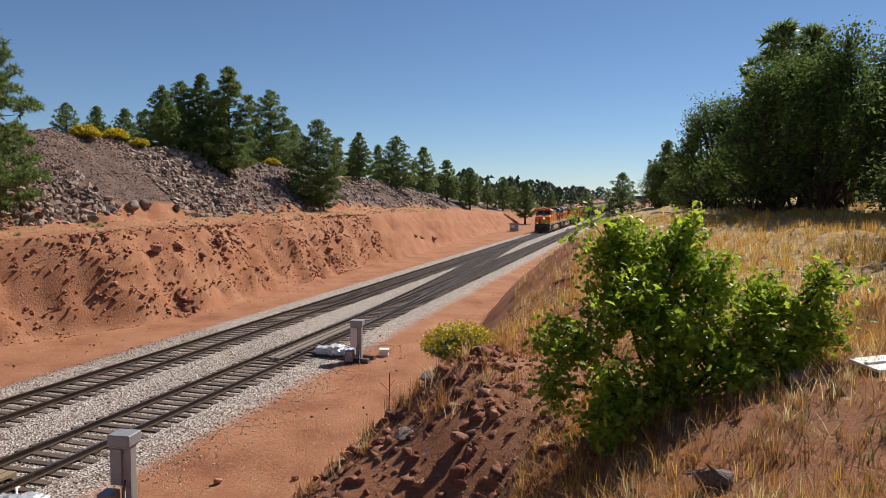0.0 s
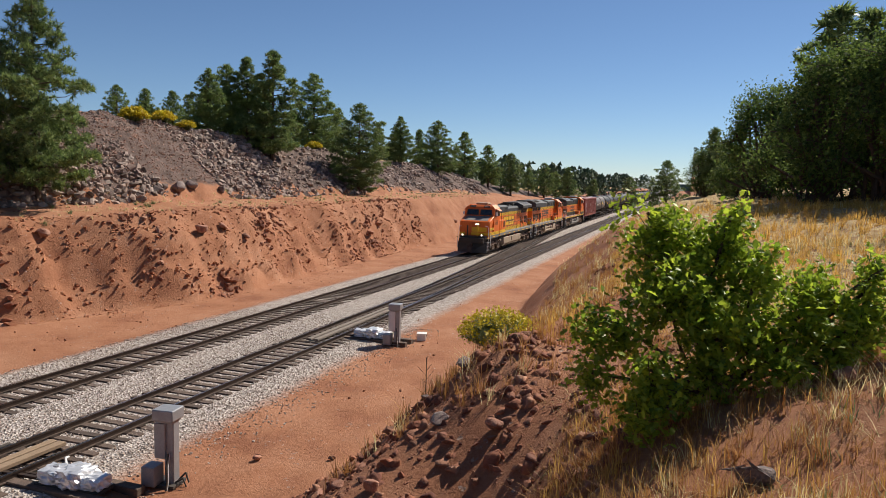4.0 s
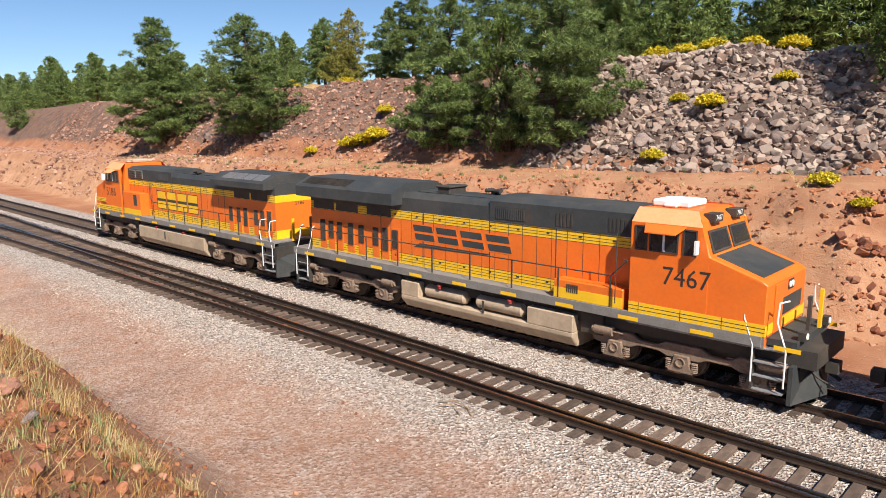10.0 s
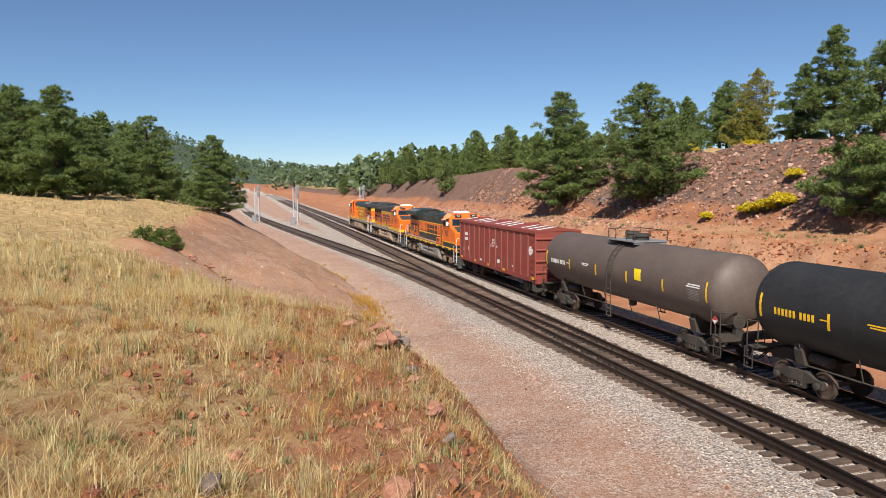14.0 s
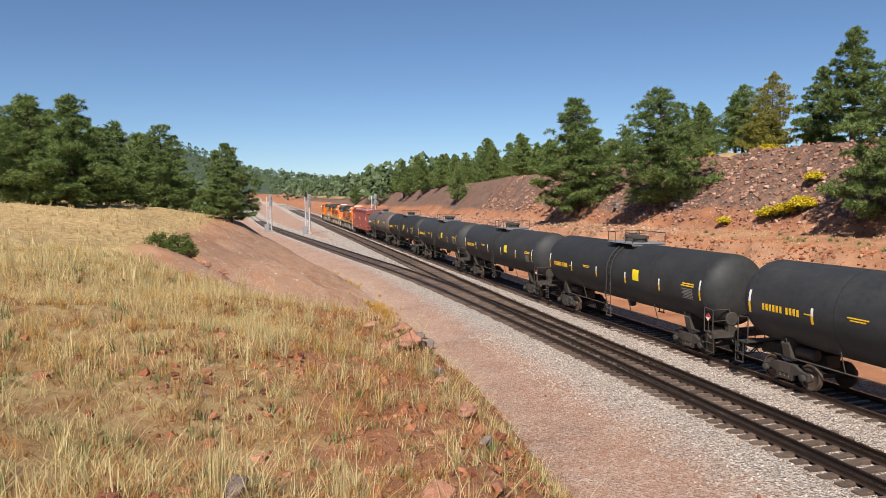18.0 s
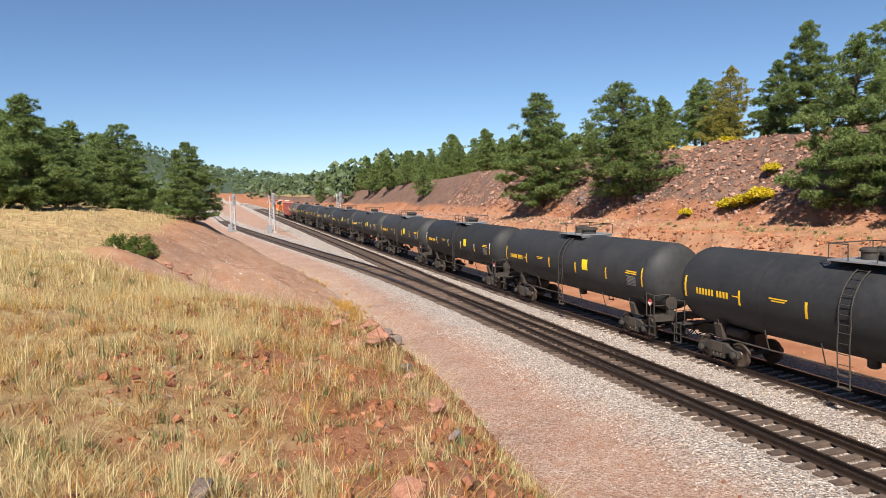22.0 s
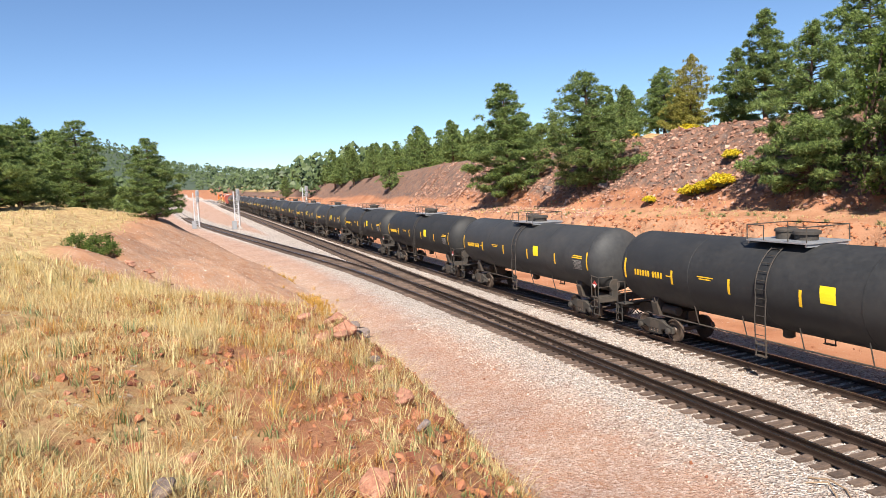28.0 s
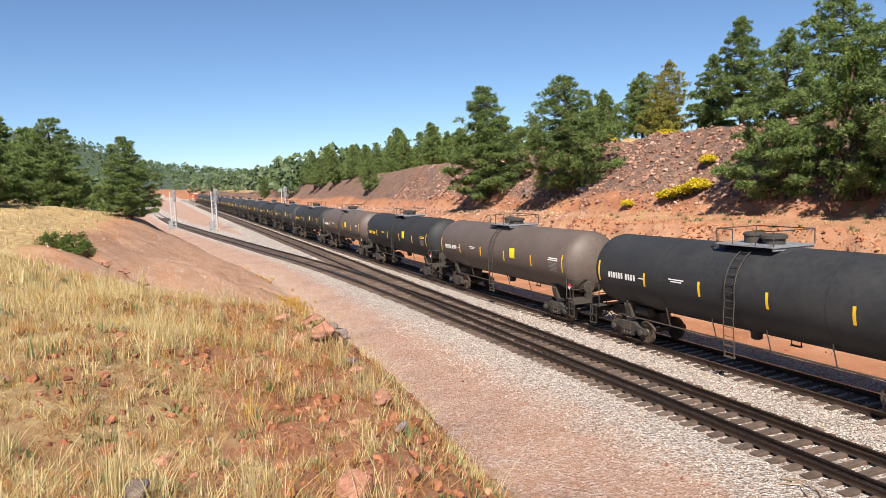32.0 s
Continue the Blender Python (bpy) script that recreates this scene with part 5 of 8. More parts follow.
        part("ladder_step", Mesh().box(-0.2, 0.2, min(s * 1.45, s * 1.62), max(s * 1.45, s * 1.62), 1.0, 1.03).box(-0.2, 0.2, min(s * 1.45, s * 1.62), max(s * 1.45, s * 1.62), 0.62, 0.65).box(-0.22, -0.19, s * 1.55 - 0.02, s * 1.55 + 0.02, 0.6, 1.1).box(0.19, 0.22, s * 1.55 - 0.02, s * 1.55 + 0.02, 0.6, 1.1), FRAME, e)
    # running gear
    for d in (1, -1):
        xe = d * (L / 2 - 0.75)
        part("stub_sill", Mesh().box(min(xe, xe - d * 3.2), max(xe, xe - d * 3.2), -0.28, 0.28, 0.75, 1.2), FRAME, e)
        part("saddle", Mesh().prism([(-1.0, 1.0), (-1.12, 1.5), (-1.0, 1.72), (-0.7, 1.55), (0, 1.4), (0.7, 1.55), (1.0, 1.72), (1.12, 1.5), (1.0, 1.0)], "x", d * (L / 2 - 2.9) - 0.18, d * (L / 2 - 2.9) + 0.18), FRAME, e)
        part("end_platform", Mesh().box(min(xe, xe - d * 0.5), max(xe, xe - d * 0.5), -1.4, 1.4, 1.2, 1.24).box(xe - 0.05, xe + 0.05, -1.4, 1.4, 1.0, 1.2), FRAME, e)
        for s in (1, -1):
            part("end_handrail", Mesh().pipe([(xe, s * 1.35, 0.5), (xe, s * 1.38, 1.2), (xe, s * 1.38, 2.15), (xe - d * 0.55, s * 1.38, 2.2), (xe - d * 0.55, s * 1.38, 1.2)], 0.022, 6), FRAME, e)
            part("cross_handrail", Mesh().pipe([(xe, s * 1.38, 2.15), (xe, s * 0.6, 2.15), (xe, s * 0.6, 1.2)], 0.02, 6), FRAME, e)
            part("middle_handrail", Mesh().tube((xe, s * 1.38, 1.7), (xe, s * 0.6, 1.7), 0.016, 5), FRAME, e)
        for s in (1, -1):
            sp = Mesh()
            for z in (0.42, 0.78):
                sp.box(xe - 0.22 - 0.12 * d, xe + 0.22 - 0.12 * d, s * 1.4 - 0.04, s * 1.4 + 0.04, z, z + 0.03)
            for x in (xe - 0.22 - 0.12 * d, xe + 0.2 - 0.12 * d):
                sp.box(x, x + 0.025, s * 1.4 - 0.015, s * 1.4 + 0.015, 0.42, 1.2)
            part("sill_step", sp, FRAME, e)
        coupler(e, d * (L / 2), d)
        car_truck(e, d * (L / 2 - 2.85))
    part("brake_reservoir", Mesh().lathe([(half - 3.4, 0.03), (half - 3.35, 0.18), (half - 2.5, 0.18), (half - 2.45, 0.03)], "x", 14, (0, 0.72, 1.25)), FRAME, e, smooth=True)
    part("hand_brake", Mesh().lathe([(-L / 2 + 0.72, 0.27), (-L / 2 + 0.75, 0.29), (-L / 2 + 0.78, 0.27)], "x", 16, (0, 0.5, 1.75)).box(-L / 2 + 0.75, -L / 2 + 0.95, 0.35, 0.65, 1.24, 1.95), FRAME, e)
    for s in (1, -1):
        pl2 = part("hazard_placard", Mesh().prism([(-half + 0.55, 1.62), (-half + 0.73, 1.8), (-half + 0.55, 1.98), (-half + 0.37, 1.8)], "y", s * 1.3 - 0.01, s * 1.3 + 0.01), REDLENS, e)
        part("placard_field", Mesh().prism([(-half + 0.55, 1.64), (-half + 0.71, 1.8), (-half + 0.39, 1.8)], "y", s * 1.3 - 0.014, s * 1.3 + 0.014), WHITE, pl2)
        part("placard_bracket", Mesh().box(-half + 0.53, -half + 0.57, s * 1.3 - 0.03, s * 1.3 - 0.012, 1.2, 1.9), FRAME, e)
    part("outlet_valve", Mesh().lathe([(1.0, 0.12), (1.05, 0.2), (1.25, 0.2), (1.4, 0.3)], "z", 14, (0.3, 0, 0)), FRAME, e, smooth=True)
    return e


def buffer_car(L):
    """An oxide-red covered car with ribbed sides and a low peaked roof with white hatch strips."""
    e = tagged(empty("buffer_car"), "oxide-red ribbed steel freight car with white roof strips", "freight car")
    h = L / 2 - 0.25
    W, z0, z1 = 1.5, 1.15, 4.25
    part("body", Mesh().box(-h, h, -W, W, z0 + 0.1, z1), CARRED, e, bevel=0.02)
    part("side_sill", Mesh().box(-h + 0.4, h - 0.4, -W - 0.02, W + 0.02, z0 - 0.1, z0 + 0.25), CARRED, e)
    for s in (1, -1):
        for x in np.linspace(-h + 0.05, h - 0.05, 14):
            part("rib", Mesh().prism([(x - 0.06, s * W), (x - 0.035, s * (W + 0.06)), (x + 0.035, s * (W + 0.06)), (x + 0.06, s * W)], "z", z0 + 0.12, z1 - 0.1), CARRED, e)
        part("top_chord", Mesh().box(-h, h, min(s * W, s * (W + 0.08)), max(s * W, s * (W + 0.08)), z1 - 0.14, z1 + 0.02), CARRED, e)
        y = s * (W + 0.062)
        bars(e, s * (W + 0.003), s, [(s * (h - 1.55), 3.25, 0.9, 0.24), (s * (h - 1.55), 2.85, 1.0, 0.24)], WHITE, "reporting_mark")
        lettering("warning", "BUFFER\nSVC ONLY\nDO NOT LOAD", 0.24, WHITE, e, -s * 0.25, s * (W + 0.004), 2.95, s, 0.9, "white stencilled words")
        bars(e, s * (W + 0.003), s, [(s * (h - 1.0), 2.0, 0.35, 0.05), (s * (h - 1.0), 1.9, 0.3, 0.05), (s * (h - 2.3), 2.1, 0.32, 0.3), (-s * 1.2, 1.75, 0.5, 0.25), (-s * 4.0, 1.7, 0.4, 0.1), (s * 2.6, 1.5, 0.4, 0.12)], WHITE, "small_lettering")
        for x in (-h + 0.5, -2.3, 0.9, 3.9, h - 0.5):
            part("reflective_strip", Mesh().box(x - 0.22, x + 0.22, min(s * W, s * (W + 0.024)), max(s * W, s * (W + 0.024)), 1.22, 1.36), YELLOW, e)
        part("round_emblem", Mesh().lathe([(s * W, 0.3), (s * (W + 0.012), 0.3)], "y", 24, (-s * (h - 0.85), 0, 3.0)), WHITE, e)
        lad = Mesh()
        for z in np.arange(1.3, 4.1, 0.42):
            lad.tube((-s * (h - 0.2), s * (W + 0.1), z), (-s * (h - 0.65), s * (W + 0.1), z), 0.018, 5)
            lad.tube((s * (h - 0.2), s * (W + 0.1), z), (s * (h - 0.65), s * (W + 0.1), z), 0.018, 5)
        part("ladder", lad, CARRED, e)
    roof = [(-W - 0.05, z1), (-W - 0.05, z1 + 0.05), (0, z1 + 0.26), (W + 0.05, z1 + 0.05), (W + 0.05, z1)]
    part("roof", Mesh().prism(roof, "x", -h - 0.02, h + 0.02), CARRED, e)
    for k, x in enumerate(np.linspace(-h + 0.5, h - 0.5, 13)):
        if k % 4 == 3:
            part("roof_hatch", Mesh().prism([(-0.5, z1 + 0.20), (-0.42, z1 + 0.34), (0.42, z1 + 0.34), (0.5, z1 + 0.20)], "x", x - 0.38, x + 0.38), CARRED, e)
        else:
            part("roof_strip", Mesh().add([(x - 0.2, -1.0, z1 + 0.13), (x + 0.2, -1.0, z1 + 0.13), (x + 0.2, 0, z1 + 0.275), (x - 0.2, 0, z1 + 0.275), (x + 0.2, 1.25, z1 + 0.10), (x - 0.2, 1.25, z1 + 0.10)], [(0, 1, 2, 3), (3, 2, 4, 5)]), WHITE, e)
    for d in (1, -1):
        for z in (1.7, 2.4, 3.1, 3.8):
            part("end_rib", Mesh().prism([(d * h, z - 0.09), (d * (h + 0.09), z - 0.03), (d * (h + 0.09), z + 0.03), (d * h, z + 0.09)], "y", -W, W), CARRED, e)
        part("end_sill", Mesh().box(d * h - 0.15, d * h + 0.15, -W, W, 1.0, 1.3), CARRED, e)
        coupler(e, d * (L / 2), d)
        car_truck(e, d * (L / 2 - 2.7))
        part("end_step", Mesh().box(d * (h - 0.55), d * (h - 0.5), -W, W, 0.5, 1.1).box(d * (h - 0.1) - 0.02, d * (h - 0.1) + 0.02, -W, W, 0.5, 1.1).box(min(d * (h - 0.55), d * (h - 0.1)), max(d * (h - 0.55), d * (h - 0.1)), W - 0.05, W, 0.48, 0.52), FRAME, e)
    part("centre_sill", Mesh().box(-h, h, -0.3, 0.3, 0.75, 1.15), FRAME, e)
    part("brake_gear", Mesh().box(-1.6, -0.9, 0.4, 1.2, 0.7, 1.15).tube((0.2, 0.8, 0.9), (1.3, 0.8, 0.9), 0.2, 12), FRAME, e)
    return e


PLACARD = mat("bright_yellow_placard", (0.80, 0.62, 0.01), (0.86, 0.68, 0.02), 2, 0.5, 0, 0.02)
TRAIN = []
LOCO, BUFFER, TANK = 22.25, 16.2, 18.0
SPEED, NOSE0 = 18.5, 137.25


def rake():
    """The train from its nose: three locomotives, a buffer car and a long string of tank cars."""
    s = 0.0
    for k, (num, style, ahead) in enumerate((("5186", 0, True), ("7467", 1, False), ("962", 2, False))):
        TRAIN.append((locomotive(num, style), s + 11.2, ahead))
        s += LOCO
    TRAIN.append((buffer_car(BUFFER), 74.15, True))
    s = 82.08
    black = tank_car(TANK, CARBLACK, (YELLOW, True), "black railway tank car with yellow markings and a top platform")
    brown = tank_car(TANK, CARBROWN, (WHITE, True), "dusty grey-brown railway tank car with white lettering")
    white = tank_car(TANK, CARBLACK, (WHITE, False), "clean black railway tank car with white lettering")
    striped = tank_car(TANK, CARBLACK, (YELLOW, True), "black railway tank car with white reflective strips", WHITE)
    kinds = {0: brown, 16: brown, 18: brown, 19: white, 3: striped, 4: striped, 5: striped, 7: striped}
    used = set()
    for k in range(26):
        src = kinds.get(k, black)
        ob = src if src.name not in used else copy_thing(src, Matrix())
        used.add(src.name)
        TRAIN.append((ob, s + TANK / 2, True))
        s += TANK


rake()


# ---- plants ----
def ground_z(x, y):
    return float(terrain(x, y))


def tuft(rnd, v, f, c, ax, size, blades, wide, open_=0.75):
    """Needle tuft: slim pointed blades spreading from one point."""
    for b in range(blades):
        d = Vector((rnd.gauss(0, 1), rnd.gauss(0, 1), rnd.gauss(0, 1))).normalized() + ax * open_
        d.normalize()
        w = d.cross(Vector((rnd.random() - .5, rnd.random() - .5, rnd.random() - .5))).normalized() * size * wide
        o = len(v)
        v += [c - w, c + w, c + d * size]
        f.append((o, o + 1, o + 2))


def pine_meshes(seed, tufts, blades, needle, spread, base, wide=0.12, h=10.0, size=(0.24, 0.40), point=1.7, ragged=0.18):
    """A young ponderosa pine: tapered trunk, limbs in uneven whorls with up-curved ends, needle tufts in round pads that fill the crown."""
    rnd = random.Random(seed)
    tr = Mesh()
    lean = (rnd.uniform(-0.3, 0.3), rnd.uniform(-0.3, 0.3))
    pts = [Vector((lean[0] * t * t, lean[1] * t * t, h * t * 0.97)) for t in np.linspace(0, 1, 8)]
    for i in range(7):
        r0, r1 = 0.2 * (1 - i / 7) + 0.02, 0.2 * (1 - (i + 1) / 7) + 0.012
        tr.tube(pts[i] - (Vector((0, 0, 0.6)) if i == 0 else Vector()), pts[i + 1], r0 * (1.25 if i == 0 else 1), 8, r1, cap=False)
    pads = []
    nl = int(h * 8)
    lobes = [rnd.uniform(1 - ragged, 1 + ragged) for _ in range(9)]
    for k in range(nl):
        u = (k + rnd.random()) / nl
        t = base + (0.985 - base) * u
        a = k * 2.39996 + rnd.uniform(-0.5, 0.5)
        R = h * spread * (min(1, 0.62 + u * 2.4) * (1 - u ** point) ** 0.8 + 0.05) * rnd.uniform(0.72, 1.08) * lobes[int((a % 6.283 + 5 * u) / 11.3 * 9) % 9]
        p0 = Vector((lean[0] * t * t, lean[1] * t * t, h * t))
        out = Vector((math.cos(a), math.sin(a), 0))
        droop = rnd.uniform(-0.22, 0.02) * (1 - u) + 0.25 * u
        elbow = p0 + out * R * 0.6 + Vector((0, 0, droop * R * 0.6))
        tip = p0 + out * R + Vector((0, 0, (droop + 0.16) * R))
        tr.tube(p0, elbow, 0.025 + 0.012 * R, 5, 0.016, cap=False).tube(elbow, tip, 0.016, 4, 0.006, cap=False)
        side = out.cross(Vector((0, 0, 1)))
        for q in range(max(2, int(2.3 * R))):
            s = rnd.random() ** 0.55
            c = (p0.lerp(elbow, s / 0.6) if s < 0.6 else elbow.lerp(tip, (s - 0.6) / 0.4)) + side * rnd.gauss(0, 0.17) * R * (0.4 + s)
            pads.append((c + Vector((0, 0, 0.05)), rnd.uniform(0.22, 0.40) * (0.8 + 0.1 * R), out))
    v, f = [], []
    tot = sum(p[1] ** 2 for p in pads)
    for c, r, out in pads:
        for j in range(max(3, int(tufts * r * r / tot))):
            d = Vector((rnd.gauss(0, 1), rnd.gauss(0, 1), rnd.gauss(0.25, 0.75))).normalized() * r * rnd.uniform(0.55, 1.05)
            ax = (d.normalized() + out * 0.3 + Vector((0, 0, 0.45))).normalized()
            tuft(rnd, v, f, c + Vector((d.x, d.y, d.z * 0.62)), ax, rnd.uniform(*size), blades, wide)
    return tr.data("trunk", BARK, smooth=True), raw("crown", v, f, needle)


PINES = [pine_meshes(s, 7200, 10, NEEDLE, sp, b, 0.085, size=(0.20, 0.34), point=pt) for s, sp, b, pt in ((1, 0.34, 0.04, 1.5), (2, 0.36, 0.05, 1.9), (3, 0.32, 0.07, 1.35), (4, 0.37, 0.03, 1.7))]
PINES_FAR = [pine_meshes(s, 1000, 8, NEEDLE, sp, b, 0.15, size=(0.34, 0.56), point=pt) for s, sp, b, pt in ((11, 0.30, 0.08, 1.4), (12, 0.26, 0.12, 1.7), (13, 0.32, 0.06, 1.9), (14, 0.25, 0.15, 1.25))]
PINE_GOLD = pine_meshes(21, 4200, 10, NEEDLE_Y, 0.36, 0.05, 0.085, point=1.6, ragged=0.25)


def plant(meshes, x, y, h, rz, label, name="pine_tree", group="pines along the cutting", fat=1.0, category="tree", sink=0.05):
    e = tagged(empty(name), label, category, group)
    part("trunk", meshes[0], None, e)
    part("crown", meshes[1], None, e)
    s = h / 10.0
    e.matrix_basis = pose(x, y, ground_z(x, y) - sink, 0, 0, rz) @ Matrix.Diagonal((s * fat, s * fat, s, 1))
    return e


NEAR_PINES = [(-34.9, 30.4, 11.4), (-36.6, 26.9, 9.2), (-38.8, 60.4, 10.5), (-35.1, 72.0, 9.8), (-34.0, -30.4, 9.6), (-33.8, -22.0, 10.0), (-44.6, 14.0, 9.0), (-47.0, 19.6, 8.0),
              (-34.0, -69.2, 12.2), (-34.5, -53.8, 10.3), (-42.0, -41.4, 8.0), (-42.8, -33.5, 8.4), (-43.0, 56.0, 5.8), (-45.0, 61.4, 7.6), (-42.5, 61.6, 8.2), (-45.0, 79.2, 9.6), (-42.0, 100.2, 7.0), (-41.0, 114.5, 9.4),
              (-44.5, -47.0, 6.8), (-43.0, -28.2, 8.6), (-43.4, -24.0, 8.2), (-45.5, -57.5, 6.6)]
KNOLL_PINES = [(15.6, -60.2, 8.6), (12.6, -58.0, 8.5), (17.6, -67.4, 8.0), (12.4, -70.0, 6.9), (14.2, -76.3, 7.8), (19.5, -62.0, 8.2), (7.1, -66.0, 7.4), (1.5, -60.5, 6.4)]
FAR_PINES = [(-42.0, 132.6, 9.0), (-40.0, 142.9, 9.2), (-38.0, 154.7, 9.0), (-50.0, 109.4, 6.5), (-52.0, 61.8, 5.2), (-54.0, 60.0, 4.8), (-54.0, 56.2, 4.6), (-50.0, 129.1, 8.0), (-50.0, 94.9, 7.8), (-48.0, 32.0, 5.0),
             (-46.0, -64.7, 5.6), (-46.0, -59.2, 6.0), (-46.0, -129.7, 7.0), (-46.0, -114.9, 7.0), (-38.4, -128.8, 6.2), (-44.0, -203.0, 11.0), (-44.0, -160.0, 8.0), (-43.0, -176.0, 9.0), (-4.4, 150.1, 11.5), (2.4, 75.1, 6.6), (9.5, 57.4, 13.4), (11.8, 59.0, 13.2), (3.7, 60.1, 6.3), (13.7, -83.6, 9.0), (15.0, -108.7, 11.0),
             (-40.8, 185.7, 6.8), (-38.7, 196.3, 9.5), (-30.8, 187.6, 11.5), (-39.2, 216.6, 8.1), (-33.1, 258.0, 9.1), (-18.8, 239.4, 9.8)]
for k, (x, y, h) in enumerate(NEAR_PINES):
    plant(PINES[k % 4], x, y, h, k * 77, "dark green ponderosa pine with a bushy crown" if k < 12 else "ponderosa pine standing above the cutting", fat=1.22 if k in (8, 9) else 0.88 if k < 2 else 1.05)
for k, (x, y, h) in enumerate(KNOLL_PINES):
    plant(PINES[(k + 1) % 4], x, y, h, k * 83, "broad bushy pine standing on the grassy knoll", group="pines on the knoll", fat=1.25)
for k, (x, y, h) in enumerate(FAR_PINES):
    plant(PINES_FAR[k % 4], x, y, h, k * 59, "ponderosa pine at the edge of the woods", group="pines of the woods", fat=1.2)
plant(PINE_GOLD, -44.0, -52.0, 7.2, 20, "yellowing pine with sparse golden-green needles", fat=0.95)
rng = random.Random(8)


def woods(n, xr, yr, hr, keep=lambda x, y: True):
    """Pines filling a stretch of the woods behind the cutting."""
    k = 0
    while k < n:
        x, y = rng.uniform(*xr), rng.uniform(*yr)
        if not keep(x, y):
            continue
        plant(PINES_FAR[rng.randrange(4)], x, y, rng.uniform(*hr), rng.uniform(0, 360), "slender pine in the woods behind the rock slope", group="pines of the woods", fat=rng.uniform(0.95, 1.3))
        k += 1


woods(44, (-66, -44.5), (-36, 34), (6.5, 9.5))
woods(16, (-75, -50), (36, 130), (5.5, 8.0))
woods(26, (-70, -46), (-130, -60), (5.0, 7.5))
woods(60, (-75, -42), (-300, -130), (7.0, 10.0))
woods(14, (12, 40), (62, 130), (8, 12))
woods(16, (18, 45), (-130, -62), (8, 12))
woods(26, (9, 45), (-310, -150), (7, 10))


def far_woods():
    """Distant pine woods on the plain and on the hills, as one mass of rough crowns."""
    rnd = random.Random(5)
    v, f = [], []
    n = 0
    while n < 5600:
        r = 230 * (10 ** (rnd.random() * 0.9))
        a = rnd.uniform(-math.pi, math.pi)
        x, y = r * math.sin(a), r * math.cos(a)
        down = -0.62 < math.atan2(x, -y) < 0.62
        up = -0.55 < math.atan2(x, y) < 0.5 and rnd.random() < 0.45
        if not (down or up) or (abs(x - (T1 + T2) / 2 - float(far_curve(y))) < 20 + (0.008 * r if y < 0 else 0)):
            continue
        z = ground_z(x, y)
        h = rnd.uniform(7, 12) * (1 + r / 4000)
        w = h * rnd.uniform(0.28, 0.42)
        for k in range(22):
            u = 0.14 + 0.86 * rnd.random() ** 0.8
            ww = w * (1.05 - 0.9 * abs(u - 0.36) ** 1.2 - 0.45 * max(0, u - 0.6))
            b = rnd.uniform(0, 6.283)
            q = ww * math.sqrt(rnd.random())
            cx, cy, cz = x + q * math.cos(b), y + q * math.sin(b), z + h * u
            o = len(v)
            c = h * rnd.uniform(0.07, 0.13)
            for g in range(3):
                bb = b + 2.1 * g + rnd.uniform(-0.5, 0.5)
                v.append((cx + c * math.cos(bb) * rnd.uniform(0.8, 1.4), cy + c * math.sin(bb) * rnd.uniform(0.8, 1.4), cz - c * rnd.uniform(0.2, 0.7)))
            v.append((cx + rnd.uniform(-.3, .3) * c, cy + rnd.uniform(-.3, .3) * c, cz + c * 0.8))
            f += [(o, o + 1, o + 3), (o + 1, o + 2, o + 3), (o + 2, o, o + 3)]
        n += 1
    tagged(new("far_pine_woods", raw("far_pine_woods", v, f, FARGREEN)), "distant dark green pine woods over plain and hills", "woods", kind="stuff")


far_woods()


